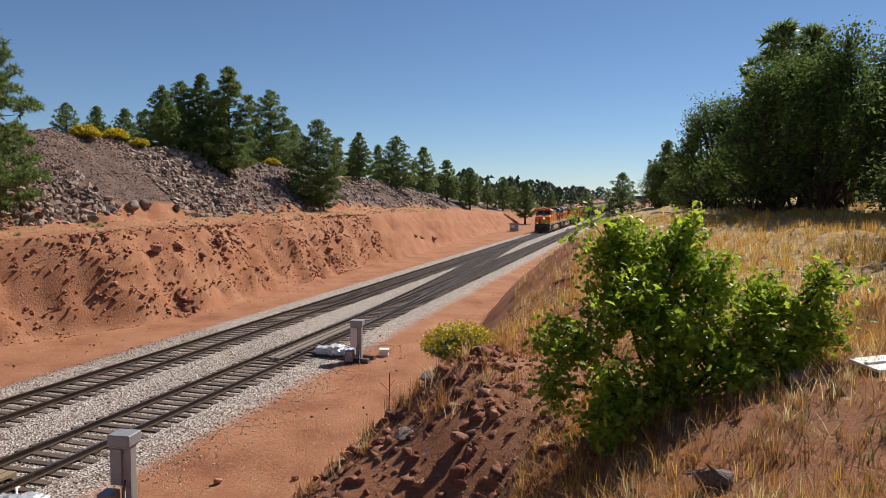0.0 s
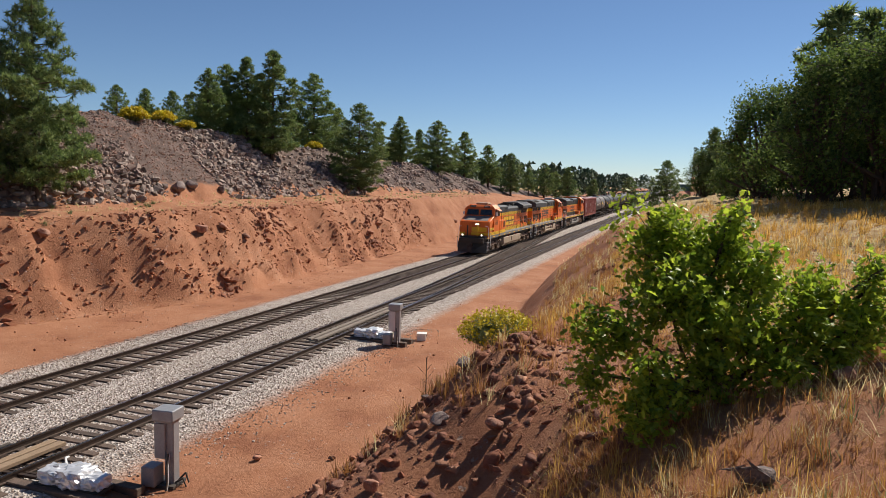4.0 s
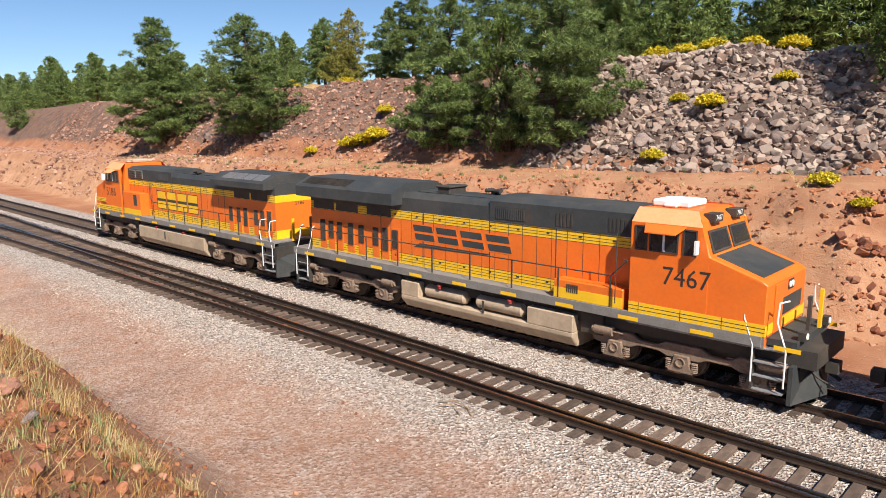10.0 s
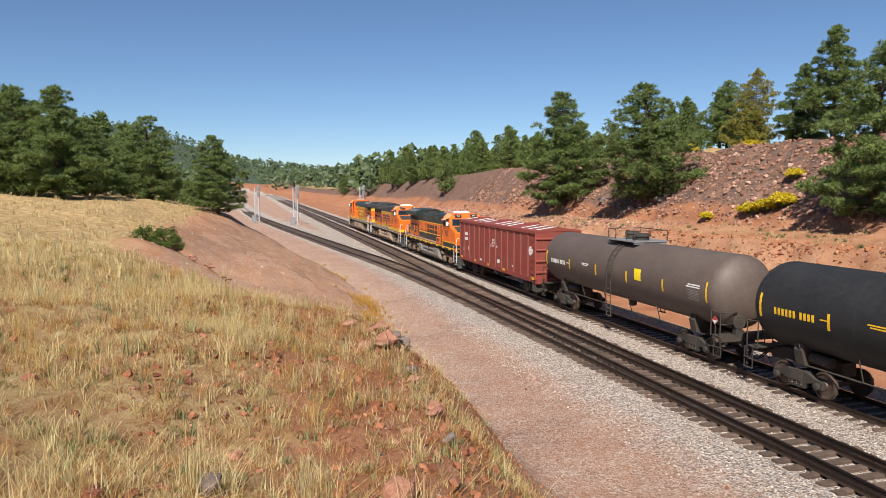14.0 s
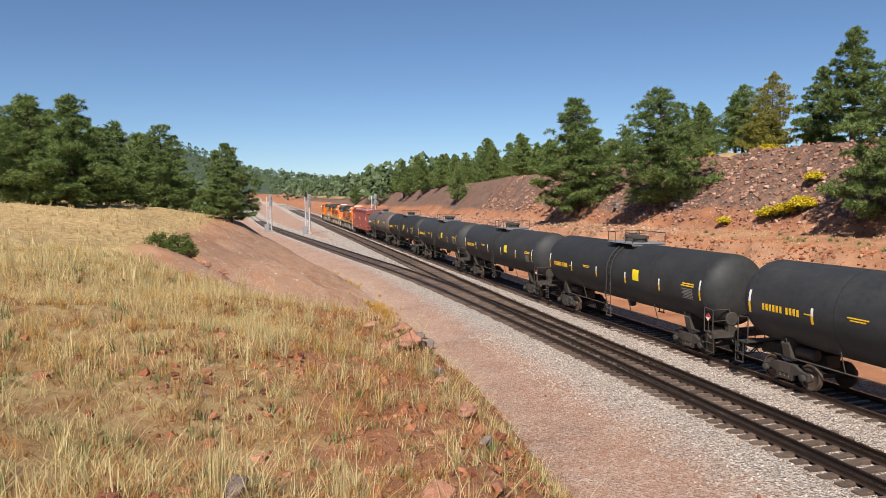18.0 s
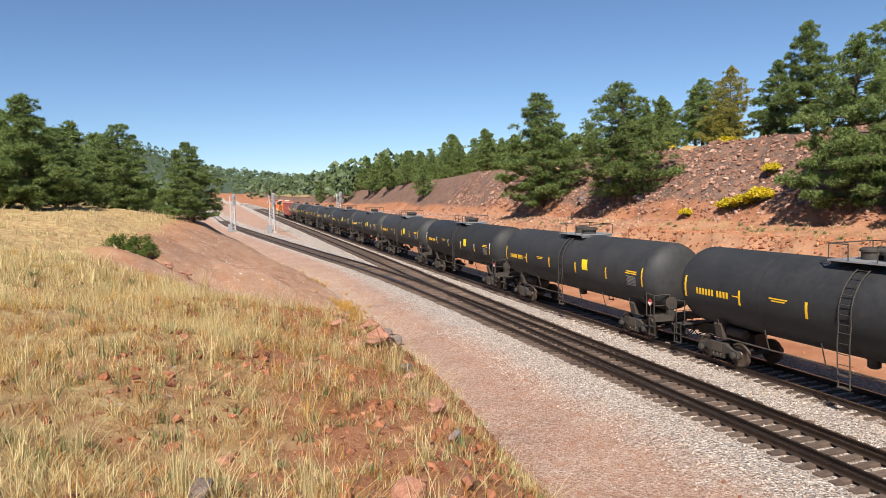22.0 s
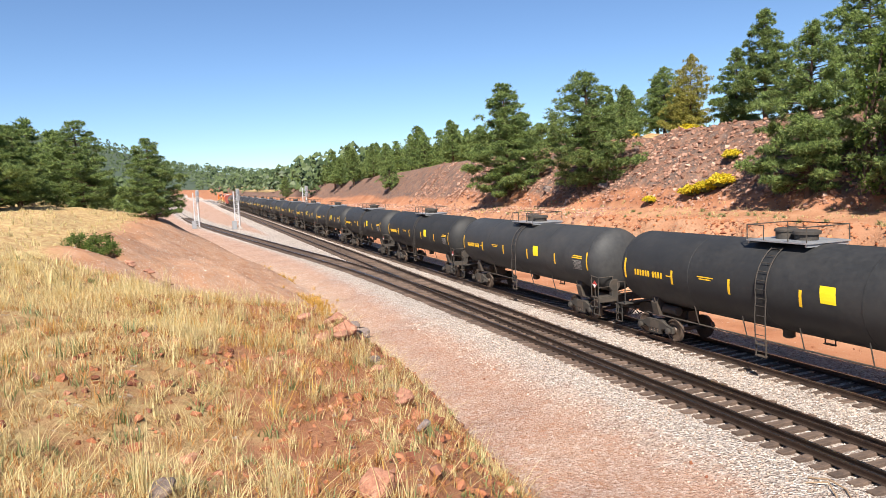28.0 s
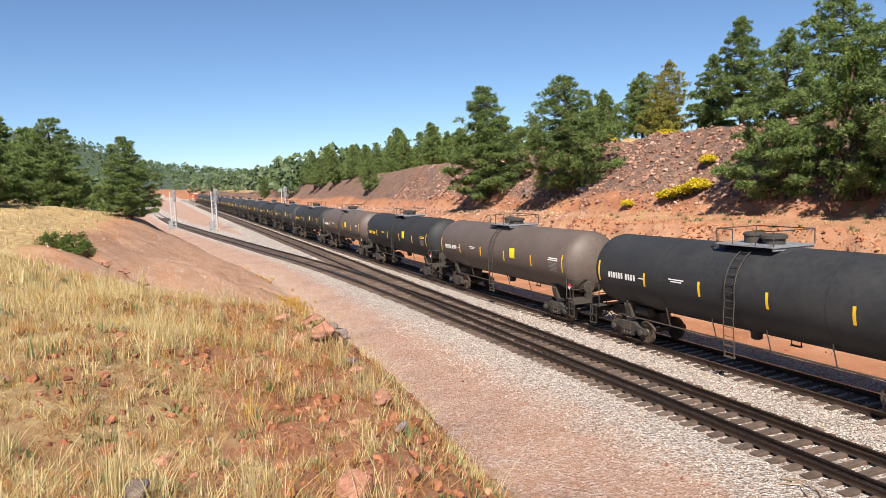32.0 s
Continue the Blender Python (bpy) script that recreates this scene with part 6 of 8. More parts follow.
def leafy_meshes(seed, lobes, leaves, leaf_size, leaf, stem_base, h=1.0, lobed=True):
    """A shrub or broadleaf tree: stems rising from the base into lobes full of lobed leaves, with gaps."""
    rnd = random.Random(seed)
    st = Mesh()
    v, f = [], []
    tot = sum(r ** 2 for *_, r in lobes)
    for cx, cy, cz, r in lobes:
        b = Vector(stem_base) + Vector((rnd.gauss(0, 0.12), rnd.gauss(0, 0.12), 0)) * h
        mid = b.lerp(Vector((cx, cy, cz)), 0.5) + Vector((rnd.gauss(0, 0.08), rnd.gauss(0, 0.08), 0.05)) * h
        st.pipe([b, mid, Vector((cx, cy, cz + r * 0.4))], 0.018 * h, 5)
        twigs = []
        for k in range(max(6, int(26 * r / (0.4 * h)))):
            d = Vector((rnd.gauss(0, 1), rnd.gauss(0, 1), rnd.gauss(0.2, 1))).normalized()
            tip = Vector((cx, cy, cz)) + d * r * rnd.uniform(0.45, 1.12)
            twigs.append((Vector((cx, cy, cz)).lerp(tip, 0.25), tip))
            if k % 3 == 0:
                st.tube(Vector((cx, cy, cz)), tip, 0.006 * h, 4, 0.003 * h, cap=False)
        for k in range(int(leaves * r ** 2 / tot)):
            p0, p1 = rnd.choice(twigs)
            c = p0.lerp(p1, rnd.random() ** 0.45) + Vector((rnd.gauss(0, 1), rnd.gauss(0, 1), rnd.gauss(0, 1))) * 0.07 * h
            n = Vector((rnd.gauss(0, 0.7), rnd.gauss(0, 0.7), rnd.gauss(0.8, 0.5))).normalized()
            u = n.cross(Vector((rnd.gauss(0, 1), rnd.gauss(0, 1), rnd.gauss(0, 0.5)))).normalized()
            w = n.cross(u)
            s = leaf_size * rnd.uniform(0.6, 1.25)
            o = len(v)
            if lobed:
                pr = [(0, 0), (0.3, 0.16), (0.42, 0.36), (0.58, 0.17), (0.8, 0.3), (1.0, 0.06), (1.0, -0.06), (0.8, -0.3), (0.58, -0.17), (0.42, -0.36), (0.3, -0.16)]
                v += [c + u * a * s + w * b_ * s + n * (0.12 * s * abs(b_) / 0.36) for a, b_ in pr]
                f += [(o, o + 1, o + 10), (o + 1, o + 2, o + 3), (o + 8, o + 9, o + 10), (o + 1, o + 3, o + 8, o + 10), (o + 3, o + 4, o + 5), (o + 6, o + 7, o + 8), (o + 3, o + 5, o + 6, o + 8)]
            else:
                v += [c, c + u * s * 0.5 + w * s * 0.3, c + u * s, c + u * s * 0.5 - w * s * 0.3]
                f.append((o, o + 1, o + 2, o + 3))
    return st.data("stems", BARK), raw("foliage", v, f, leaf)


def shrub(name, label, meshes, m, group="", category="shrub"):
    e = tagged(empty(name, m), label, category, group)
    part("stem", meshes[0], None, e)
    part("foliage", meshes[1], None, e)
    return e


# the oak shrub on the bank beside the camera
OAK_LOBES = [(-0.12, 8.0, 6.45, 0.41), (0.08, 7.8, 6.05, 0.43), (0.62, 8.0, 6.25, 0.41), (0.95, 7.7, 5.95, 0.43), (0.15, 7.4, 5.62, 0.48), (1.50, 7.9, 5.85, 0.36), (1.95, 8.0, 5.75, 0.36), (1.35, 7.6, 5.52, 0.41),
             (-0.40, 7.2, 5.45, 0.38), (0.05, 6.7, 5.10, 0.34), (-0.50, 6.9, 5.02, 0.22), (0.62, 7.3, 5.45, 0.46), (-0.02, 6.5, 4.80, 0.24), (0.70, 7.9, 6.55, 0.22), (2.10, 8.0, 6.05, 0.24), (0.30, 8.3, 6.25, 0.34), (1.85, 7.8, 5.45, 0.34), (0.50, 7.8, 5.85, 0.41), (0.55, 7.2, 5.10, 0.30), (1.10, 7.3, 5.18, 0.30), (1.60, 7.5, 5.22, 0.28), (0.25, 7.0, 4.95, 0.28), (0.95, 7.8, 5.35, 0.34)]
OAK_BASE = (0.7, 7.7, ground_z(0.7, 7.7))
shrub("oak_shrub", "bright green scrub oak shrub with lobed leaves on the bank", leafy_meshes(31, OAK_LOBES, 15500, 0.08, OAK, OAK_BASE), Matrix())


def dome(seed, n, R, h, lift=0.35):
    """Lobes that together make an uneven crown of radius R and height h, from lift upwards."""
    rnd = random.Random(seed)
    out = []
    for k in range(n):
        u, a = (k + 0.5) / n, k * 2.4 + rnd.uniform(-.4, .4)
        q = R * math.sqrt(1 - u * u) * rnd.uniform(0.45, 0.95)
        out.append((q * math.cos(a), q * math.sin(a), h * (lift + (0.95 - lift) * u) * rnd.uniform(0.9, 1.05), R * rnd.uniform(0.28, 0.45)))
    return out


BROAD = [leafy_meshes(41, dome(1, 26, 4.2, 10, 0.12), 17000, 0.25, OAKD, (0, 0, 0), 6.0, False), leafy_meshes(42, dome(2, 24, 3.6, 10, 0.15), 15000, 0.25, OAKD, (0, 0, 0), 6.0, False)]
for k, (x, y, h) in enumerate([(7.0, 43.5, 8.4), (9.6, 41.0, 8.6), (12.0, 37.0, 8.2), (14.5, 33.0, 8.0), (5.0, 53.0, 7.4), (10.5, 50.0, 9.0), (1.5, 76.0, 4.6)]):
    e = shrub("oak_tree", "dense dark green broadleaf tree at the meadow's edge", BROAD[k % 2], pose(x, y, ground_z(x, y) - 0.1, 0, 0, k * 50) @ Matrix.Diagonal((h / 10, h / 10, h / 10, 1)), "trees behind the meadow", "tree")
SPARSE = leafy_meshes(44, dome(5, 22, 2.4, 10, 0.2), 2600, 0.20, OAKD, (0, 0, 0), 2.2, False)
shrub("locust_tree", "thin open-crowned tree with bare twigs", SPARSE, pose(9.3, 25.5, ground_z(9.3, 25.5), 0, 0, 0) @ Matrix.Diagonal((0.85, 0.85, 0.85, 1)), "trees behind the meadow", "tree")
SLIM = leafy_meshes(45, dome(6, 18, 1.7, 10, 0.06), 5200, 0.28, OAKD, (0, 0, 0), 5.0, False)
shrub("aspen_tree", "slim grey-green tree between pines on the rock slope", SLIM, pose(-33.6, -25.6, ground_z(-33.6, -25.6)) @ Matrix.Diagonal((0.75, 0.75, 0.82, 1)), category="tree")
shrub("juniper_tree", "dark rounded juniper growing from the rubble slope", BROAD[0], pose(-38.2, -5.9, ground_z(-38.2, -5.9) - 0.2) @ Matrix.Diagonal((0.58, 0.58, 0.66, 1)), category="tree")
SMALL_OAK = leafy_meshes(46, dome(7, 9, 1.4, 2.0, 0.25), 2200, 0.17, OAKD, (0, 0, 0), 2.0, False)
for x, y, s in ((3.2, -34.6, 0.55), (4.1, -35.0, 0.5), (2.7, -34.0, 0.42)):
    shrub("oak_shrub", "green scrub oak shrub at the edge of the knoll", SMALL_OAK, pose(x, y, ground_z(x, y) - 0.05, 0, 0, x * 90) @ Matrix.Diagonal((s * 1.1, s * 1.1, s * 0.85, 1)), "small oak shrubs")


def rabbitbrush_meshes(seed, stalks=330, full=0.8, petal=0.026):
    """A dome of grey-green stems with yellow bloom on their tips; one metre across."""
    rnd = random.Random(seed)
    v, f, bv, bf = [], [], [], []
    for k in range(stalks):
        a, t = rnd.uniform(0, 6.283), math.sqrt(rnd.random()) * 1.15
        d = Vector((math.cos(a) * math.sin(t), math.sin(a) * math.sin(t), math.cos(t) * 0.9 + 0.1))
        L = rnd.uniform(0.42, 0.6)
        tip = d * L
        w = d.cross(Vector((rnd.random() - .5, rnd.random() - .5, 0.3))).normalized() * 0.012
        o = len(v)
        v += [d * 0.05 - w, d * 0.05 + w, tip]
        f.append((o, o + 1, o + 2))
        for j in range(3):
            c = d * L * rnd.uniform(0.4, 0.9)
            q = Vector((rnd.gauss(0, 1), rnd.gauss(0, 1), rnd.gauss(0.5, 1))).normalized() * 0.07
            ww = q.cross(d).normalized() * 0.012
            o = len(v)
            v += [c - ww, c + ww, c + q]
            f.append((o, o + 1, o + 2))
        if rnd.random() < full:
            for j in range(7):
                c = tip + Vector((rnd.gauss(0, 1), rnd.gauss(0, 1), rnd.gauss(0, 1))) * 0.03
                n = Vector((rnd.gauss(0, 1), rnd.gauss(0, 1), rnd.gauss(0.6, 1))).normalized()
                u = n.cross(Vector((rnd.random(), rnd.random(), rnd.random()))).normalized() * petal
                ww = n.cross(u)
                o = len(bv)
                bv += [c - u - ww, c + u - ww, c + u + ww, c - u + ww]
                bf.append((o, o + 1, o + 2, o + 3))
    return raw("stems", v, f, SAGE), raw("bloom", bv, bf, BLOOM)


BRUSH = [rabbitbrush_meshes(s) for s in (1, 2, 3)]


def brush(x, y, s, k, label="rabbitbrush in yellow bloom on the rocky slope"):
    e = tagged(empty("rabbitbrush", pose(x, y, ground_z(x, y) - 0.02, 0, 0, k * 70) @ Matrix.Diagonal((s, s, s * 0.9, 1))), label, "shrub", "yellow rabbitbrush")
    part("stem", BRUSH[k % 3][0], None, e)
    part("bloom", BRUSH[k % 3][1], None, e)


BRUSHES = [(-38.1, -11.5, 1.1), (-36.2, -14.5, 1.5), (-37.0, -16.5, 1.0), (-36.0, -3.2, 2.0), (-39.7, 3.4, 1.7), (-43.0, 6.2, 1.6), (-44.2, 6.3, 1.4), (-33.7, -16.2, 1.2), (-30.6, -7.5, 1.1), (-29.2, -5.8, .8), (-32.2, -4.5, .9), (-32.8, -3.1, .95), (-33.0, -1.9, .9), (-34.3, 2.5, 1.3), (-33.6, -0.6, 0.6),
           (-41.5, -2.2, 1.5), (-41.5, -12.3, 1.6), (-41.3, -20.0, 1.6), (-41.5, -16.6, 1.8), (-41.5, 1.7, 1.6), (-41.5, 9.9, 1.6), (-41.2, -18.1, 1.5), (-41.5, -14.4, 1.4), (-41.5, 0.1, 1.4), (-34.0, -40.3, 1.6), (-34.4, -37.8, 1.8), (-34.2, -39.0, 1.6), (-36.7, -39.1, 1.4), (-33.2, -43.8, 1.1), (-33.5, 22.5, 1.6), (-33.3, 23.3, 1.1),
           (-40.5, 44.0, 2.2), (-40.8, 47.5, 2.0), (-40.6, 50.0, 1.6), (-42.0, 74.0, 2.0), (-42.5, -50.5, 2.0), (-41.0, -57.0, 1.8), (15.9, -78.9, 1.8)]
for k, (x, y, s) in enumerate(BRUSHES):
    brush(x, y, s, k)
BUD = rabbitbrush_meshes(9, 1300, 0.3, 0.011)
e = tagged(empty("rabbitbrush", pose(-2.9, 12.6, ground_z(-2.9, 12.6) - 0.02) @ Matrix.Diagonal((1.5, 1.5, 1.4, 1))), "grey-green rabbitbrush just coming into bloom on the bank", "shrub", "yellow rabbitbrush")
part("stem", BUD[0], None, e)
part("bloom", BUD[1], None, e)


def blades(name, label, material, spots, seed, n, height, lean, width, kind="stuff", category="grass"):
    """Dry stalks in tufts, each a slim bent blade."""
    rnd = np.random.default_rng(seed)
    sx, sy, sh = spots
    m = len(sx)
    a = rnd.uniform(0, 6.283, (m, n))
    r = rnd.normal(0, 0.055, (m, n)) * (0.4 + sh[:, None])
    bx, by = sx[:, None] + r * np.cos(a * 3.1), sy[:, None] + r * np.sin(a * 3.1)
    bz = terrain(bx, by) - 0.02
    h = sh[:, None] * rnd.uniform(0.45, 1.1, (m, n)) * height
    l = np.abs(rnd.normal(0, lean, (m, n))) * h
    dx, dy = np.cos(a) * l, np.sin(a) * l
    wx, wy = -np.sin(a) * width, np.cos(a) * width
    p = np.stack([np.stack([bx - wx, by - wy, bz], -1), np.stack([bx + wx, by + wy, bz], -1),
                  np.stack([bx + dx * 0.4 + wx * 0.7, by + dy * 0.4 + wy * 0.7, bz + h * 0.6], -1), np.stack([bx + dx * 0.4 - wx * 0.7, by + dy * 0.4 - wy * 0.7, bz + h * 0.6], -1),
                  np.stack([bx + dx, by + dy, bz + h], -1)], 2).reshape(-1, 5, 3)
    k = len(p)
    i = np.arange(k)[:, None] * 5
    tri = np.concatenate([i + [0, 1, 2], i + [0, 2, 3], i + [3, 2, 4]], 1).reshape(-1, 3)
    me = bpy.data.meshes.new(name)
    me.vertices.add(k * 5)
    me.vertices.foreach_set("co", p.astype(np.float32).ravel())
    me.loops.add(tri.size)
    me.loops.foreach_set("vertex_index", tri.astype(np.int32).ravel())
    me.polygons.add(len(tri))
    me.polygons.foreach_set("loop_start", np.arange(0, tri.size, 3, dtype=np.int32))
    me.update()
    me.materials.append(material)
    return tagged(new(name, me), label, category, kind=kind)


def grass_spots(seed, n, rmin, rmax, power=1.6, cover=0.15):
    """Tuft places on the grassy hill round the camera, thinning out with distance and leaving bare red patches."""
    rnd = np.random.default_rng(seed)
    r = rmin + (rmax - rmin) * rnd.random(n * 4) ** power
    a = rnd.uniform(-math.pi, math.pi, n * 4)
    x, y = r * np.sin(a), r * np.cos(a)
    d = x - lerp_y(y, TOE_R) - lerp_y(y, CREST_W)
    patch = vnoise(x, y, 0.35, 12, 3) + np.where((y < -2) & (rnd.random(n * 4) < 0.6), 0.3, 0)
    patch = patch - np.where((y > 0) & (r < 13) & (rnd.random(n * 4) < 0.55), 1, 0)
    ok = (d + 1.4 * rnd.random(n * 4) > np.where(y < 0, -1.2, 0.3)) & ((y > -19) | (d > 0.2)) & ~((y > 2.5) & (y < 10.5) & (x < 0.3 - 0.5 * rnd.random(n * 4))) & (patch > -0.16 + cover * rnd.random(n * 4)) & (x < 60)
    x, y, r, patch = x[ok][:n], y[ok][:n], r[ok][:n], patch[ok][:n]
    h = np.clip((r + 1) / 9, 0.6, 1) * (0.45 + 0.75 * rnd.random(len(x)) ** 2.2 + 0.6 * np.clip(patch, 0, 0.5))
    return x, y, h


blades("dry_grass", "tall straw-coloured dry grass in tufts on the bank", STRAW, grass_spots(1, 4600, 2.6, 34, 1.25, 0.28), 1, 26, 0.26, 1.05, 0.003)
def meadow_spots(seed, n, x0, x1, y0, y1):
    rnd = np.random.default_rng(seed)
    x, y = rnd.uniform(x0, x1, n), rnd.uniform(y0, y1, n)
    d = x - lerp_y(y, TOE_R) - lerp_y(y, CREST_W)
    ok = (d > -0.6) & (vnoise(x, y, 0.5, 41, 3) > np.where(y < 0, rnd.uniform(-0.22, 0.34, n), rnd.uniform(-0.5, 0.15, n)))
    return x[ok], y[ok], (0.55 + 0.7 * rnd.random(n) ** 2)[ok]


def inland(spots, least):
    """Those of the spots that lie behind the edge of the bank."""
    x, y, h = spots
    ok = x - lerp_y(y, TOE_R) - lerp_y(y, CREST_W) > least
    return x[ok], y[ok], h[ok]


blades("meadow_grass", "golden-brown dry grass standing on the meadow", GOLD, meadow_spots(51, 7000, -3, 24, 11.5, 44), 51, 12, 0.50, 0.45, 0.007)
blades("near_weeds", "rusty dry weeds and stems on the red soil", STRAWR, meadow_spots(52, 2600, -1.0, 6.5, 3.2, 12), 52, 12, 0.26, 0.8, 0.0035)
blades("near_straw", "thin golden stems among the rusty weeds", GOLD, meadow_spots(53, 1500, -1.0, 6.5, 3.2, 12), 53, 9, 0.34, 0.7, 0.003)
blades("knoll_grass", "tall bleached straw clumps on the near hill", STRAW, meadow_spots(54, 1700, -3.2, 11, -26, -3.0), 54, 30, 0.38, 0.9, 0.0028)
blades("knoll_straw_mat", "pale matted straw covering the near hill", STRAW, inland(meadow_spots(58, 9000, -3.2, 12, -28, -2.6), 1.6), 58, 16, 0.22, 1.5, 0.0026)
blades("bunch_grass", "tall bleached bunches of grass among the shorter straw", STRAW, inland(meadow_spots(59, 170, -3.2, 11, -22, -3.0), 0.8), 59, 70, 0.62, 0.35, 0.0026)
blades("knoll_gold", "golden seed stems between the straw clumps", GOLD, meadow_spots(55, 1500, -3.2, 11, -28, -3.0), 55, 16, 0.34, 1.0, 0.0028)
# Low rust-coloured blades added as painted shadow between the straw clumps.
blades("knoll_thatch", "matted rusty thatch whose darker colour acts as shadow under the grass", STRAWR, meadow_spots(56, 5200, -3.0, 9, -20, -2.6), 56, 14, 0.13, 2.6, 0.003)
blades("far_dry_grass", "straw-coloured dry grass on the meadow", STRAW, grass_spots(2, 8000, 14, 95, 1.1), 2, 10, 0.36, 0.5, 0.011)
blades("rusty_stems", "low rusty-brown dry weeds between the grass", STRAWR, grass_spots(3, 4600, 2.4, 26, 1.3, 0.0), 3, 12, 0.15, 1.1, 0.004)
blades("green_weeds", "low grey-green weeds among the dry grass", SAGE, grass_spots(4, 2000, 3, 30, 1.3, 0.3), 4, 14, 0.18, 0.7, 0.006)


def litter_spots(seed, n):
    rnd = np.random.default_rng(seed)
    r, a = 2.0 + 15 * rnd.random(n) ** 0.8, rnd.uniform(-math.pi, math.pi, n)
    x, y = r * np.sin(a), r * np.cos(a)
    d = x - lerp_y(y, TOE_R) - lerp_y(y, CREST_W)
    ok = (d > np.where(y > 2, 0.2, -1.8)) & (x < 9)
    return x[ok], y[ok], rnd.uniform(0.5, 1.3, int(ok.sum()))


blades("rusty_litter", "matted rusty-brown dead stems lying on the soil", STRAWR, litter_spots(31, 15000), 31, 9, 0.10, 2.2, 0.004)
blades("straw_litter", "short pale straw lying on the soil", STRAW, litter_spots(32, 8000), 32, 8, 0.10, 2.0, 0.0035)


def bench_spots(seed, n):
    rnd = np.random.default_rng(seed)
    y = rnd.uniform(-70, 120, n)
    x = lerp_y(y, TOE_L) - rnd.uniform(3.4, 8.0, n)
    return x, y, rnd.uniform(0.5, 1.2, n)


def toe_spots(seed, n):
    rnd = np.random.default_rng(seed)
    y = rnd.uniform(-75, -34, n)
    x = lerp_y(y, TOE_R) + rnd.normal(0.4, 0.5, n)
    ok = vnoise(x, y, 0.2, 61, 2) > rnd.uniform(-0.1, 0.35, n)
    return x[ok], y[ok], rnd.uniform(0.5, 1.2, n)[ok]


blades("toe_weeds", "yellow-green weeds along the foot of the dirt slope", GOLD, toe_spots(57, 900), 57, 24, 0.34, 0.8, 0.008)
blades("bench_weeds", "sparse green and tan weeds on the dirt bench", SAGE, bench_spots(5, 230), 5, 60, 0.26, 1.0, 0.008)
blades("bench_grass", "sparse dry grass on the dirt bench", STRAW, bench_spots(6, 900), 6, 16, 0.24, 0.9, 0.008)


def bank_spots(seed, n, y0, y1):
    rnd = np.random.default_rng(seed)
    y = rnd.uniform(y0, y1, n)
    x = lerp_y(y, TOE_R) + lerp_y(y, CREST_W) * rnd.uniform(0.25, 1.1, n) ** 0.7
    far_up = y > 9.5
    x, y = x[far_up], y[far_up]
    n = len(x)
    return x, y, rnd.uniform(0.5, 1.2, n)


blades("bank_grass", "long rusty dry grass hanging on the steep bank", STRAWR, bank_spots(7, 620, 5, 40), 7, 14, 0.42, 0.7, 0.006)
blades("bank_straw", "dry straw grass on the steep bank", STRAW, bank_spots(9, 260, 3, 45), 9, 12, 0.45, 0.5, 0.006)


# ---- rocks ----
def rock_variants(seed, n, flat=0.75, fine=False):
    rnd = random.Random(seed)
    out = []
    for _ in range(n):
        bm = bmesh.new()
        for k in range(13):
            d = Vector((rnd.gauss(0, 1), rnd.gauss(0, 1), rnd.gauss(0, 1))).normalized() * rnd.uniform(0.75, 1.0)
            bm.verts.new((d.x * rnd.uniform(0.8, 1.1), d.y * 0.85, d.z * flat))
        bmesh.ops.convex_hull(bm, input=bm.verts)
        for v in [v for v in bm.verts if not v.link_faces]:
            bm.verts.remove(v)
        if fine:
            bmesh.ops.triangulate(bm, faces=bm.faces[:])
            bmesh.ops.subdivide_edges(bm, edges=bm.edges[:], cuts=1)
            for p in bm.verts:
                p.co *= rnd.uniform(0.86, 1.08)
        bmesh.ops.recalc_face_normals(bm, faces=bm.faces)
        bm.verts.index_update()
        out.append((np.array([v.co[:] for v in bm.verts]) * 0.5, [[v.index for v in f.verts] for f in bm.faces]))
        bm.free()
    return out


ROCKS = rock_variants(3, 10)
PEBBLES = rock_variants(6, 6, 0.9)
RUGGED = rock_variants(8, 8, 0.8, True)


def scatter(name, label, material, x, y, s, seed, sink=0.25, shapes=ROCKS, category="rocks", smooth=False):
    """Many stones lying on the ground, as one mass."""
    rnd = np.random.default_rng(seed)
    z = terrain(x, y)
    V, F, o = [], [], 0
    for k in range(len(x)):
        v, f = shapes[int(rnd.integers(len(shapes)))]
        q = Euler((rnd.uniform(-0.6, 0.6), rnd.uniform(-0.6, 0.6), rnd.uniform(0, 6.283))).to_matrix()
        p = (v * s[k]) @ np.array(q).T + (x[k], y[k], z[k] + s[k] * (0.3 - sink))
        V.append(p)
        F += [[i + o for i in face] for face in f]
        o += len(v)
    me = bpy.data.meshes.new(name)
    me.from_pydata(np.concatenate(V).tolist(), [], F)
    me.materials.append(material)
    if smooth:
        me.shade_smooth()
    return tagged(new(name, me), label, category, kind="stuff")


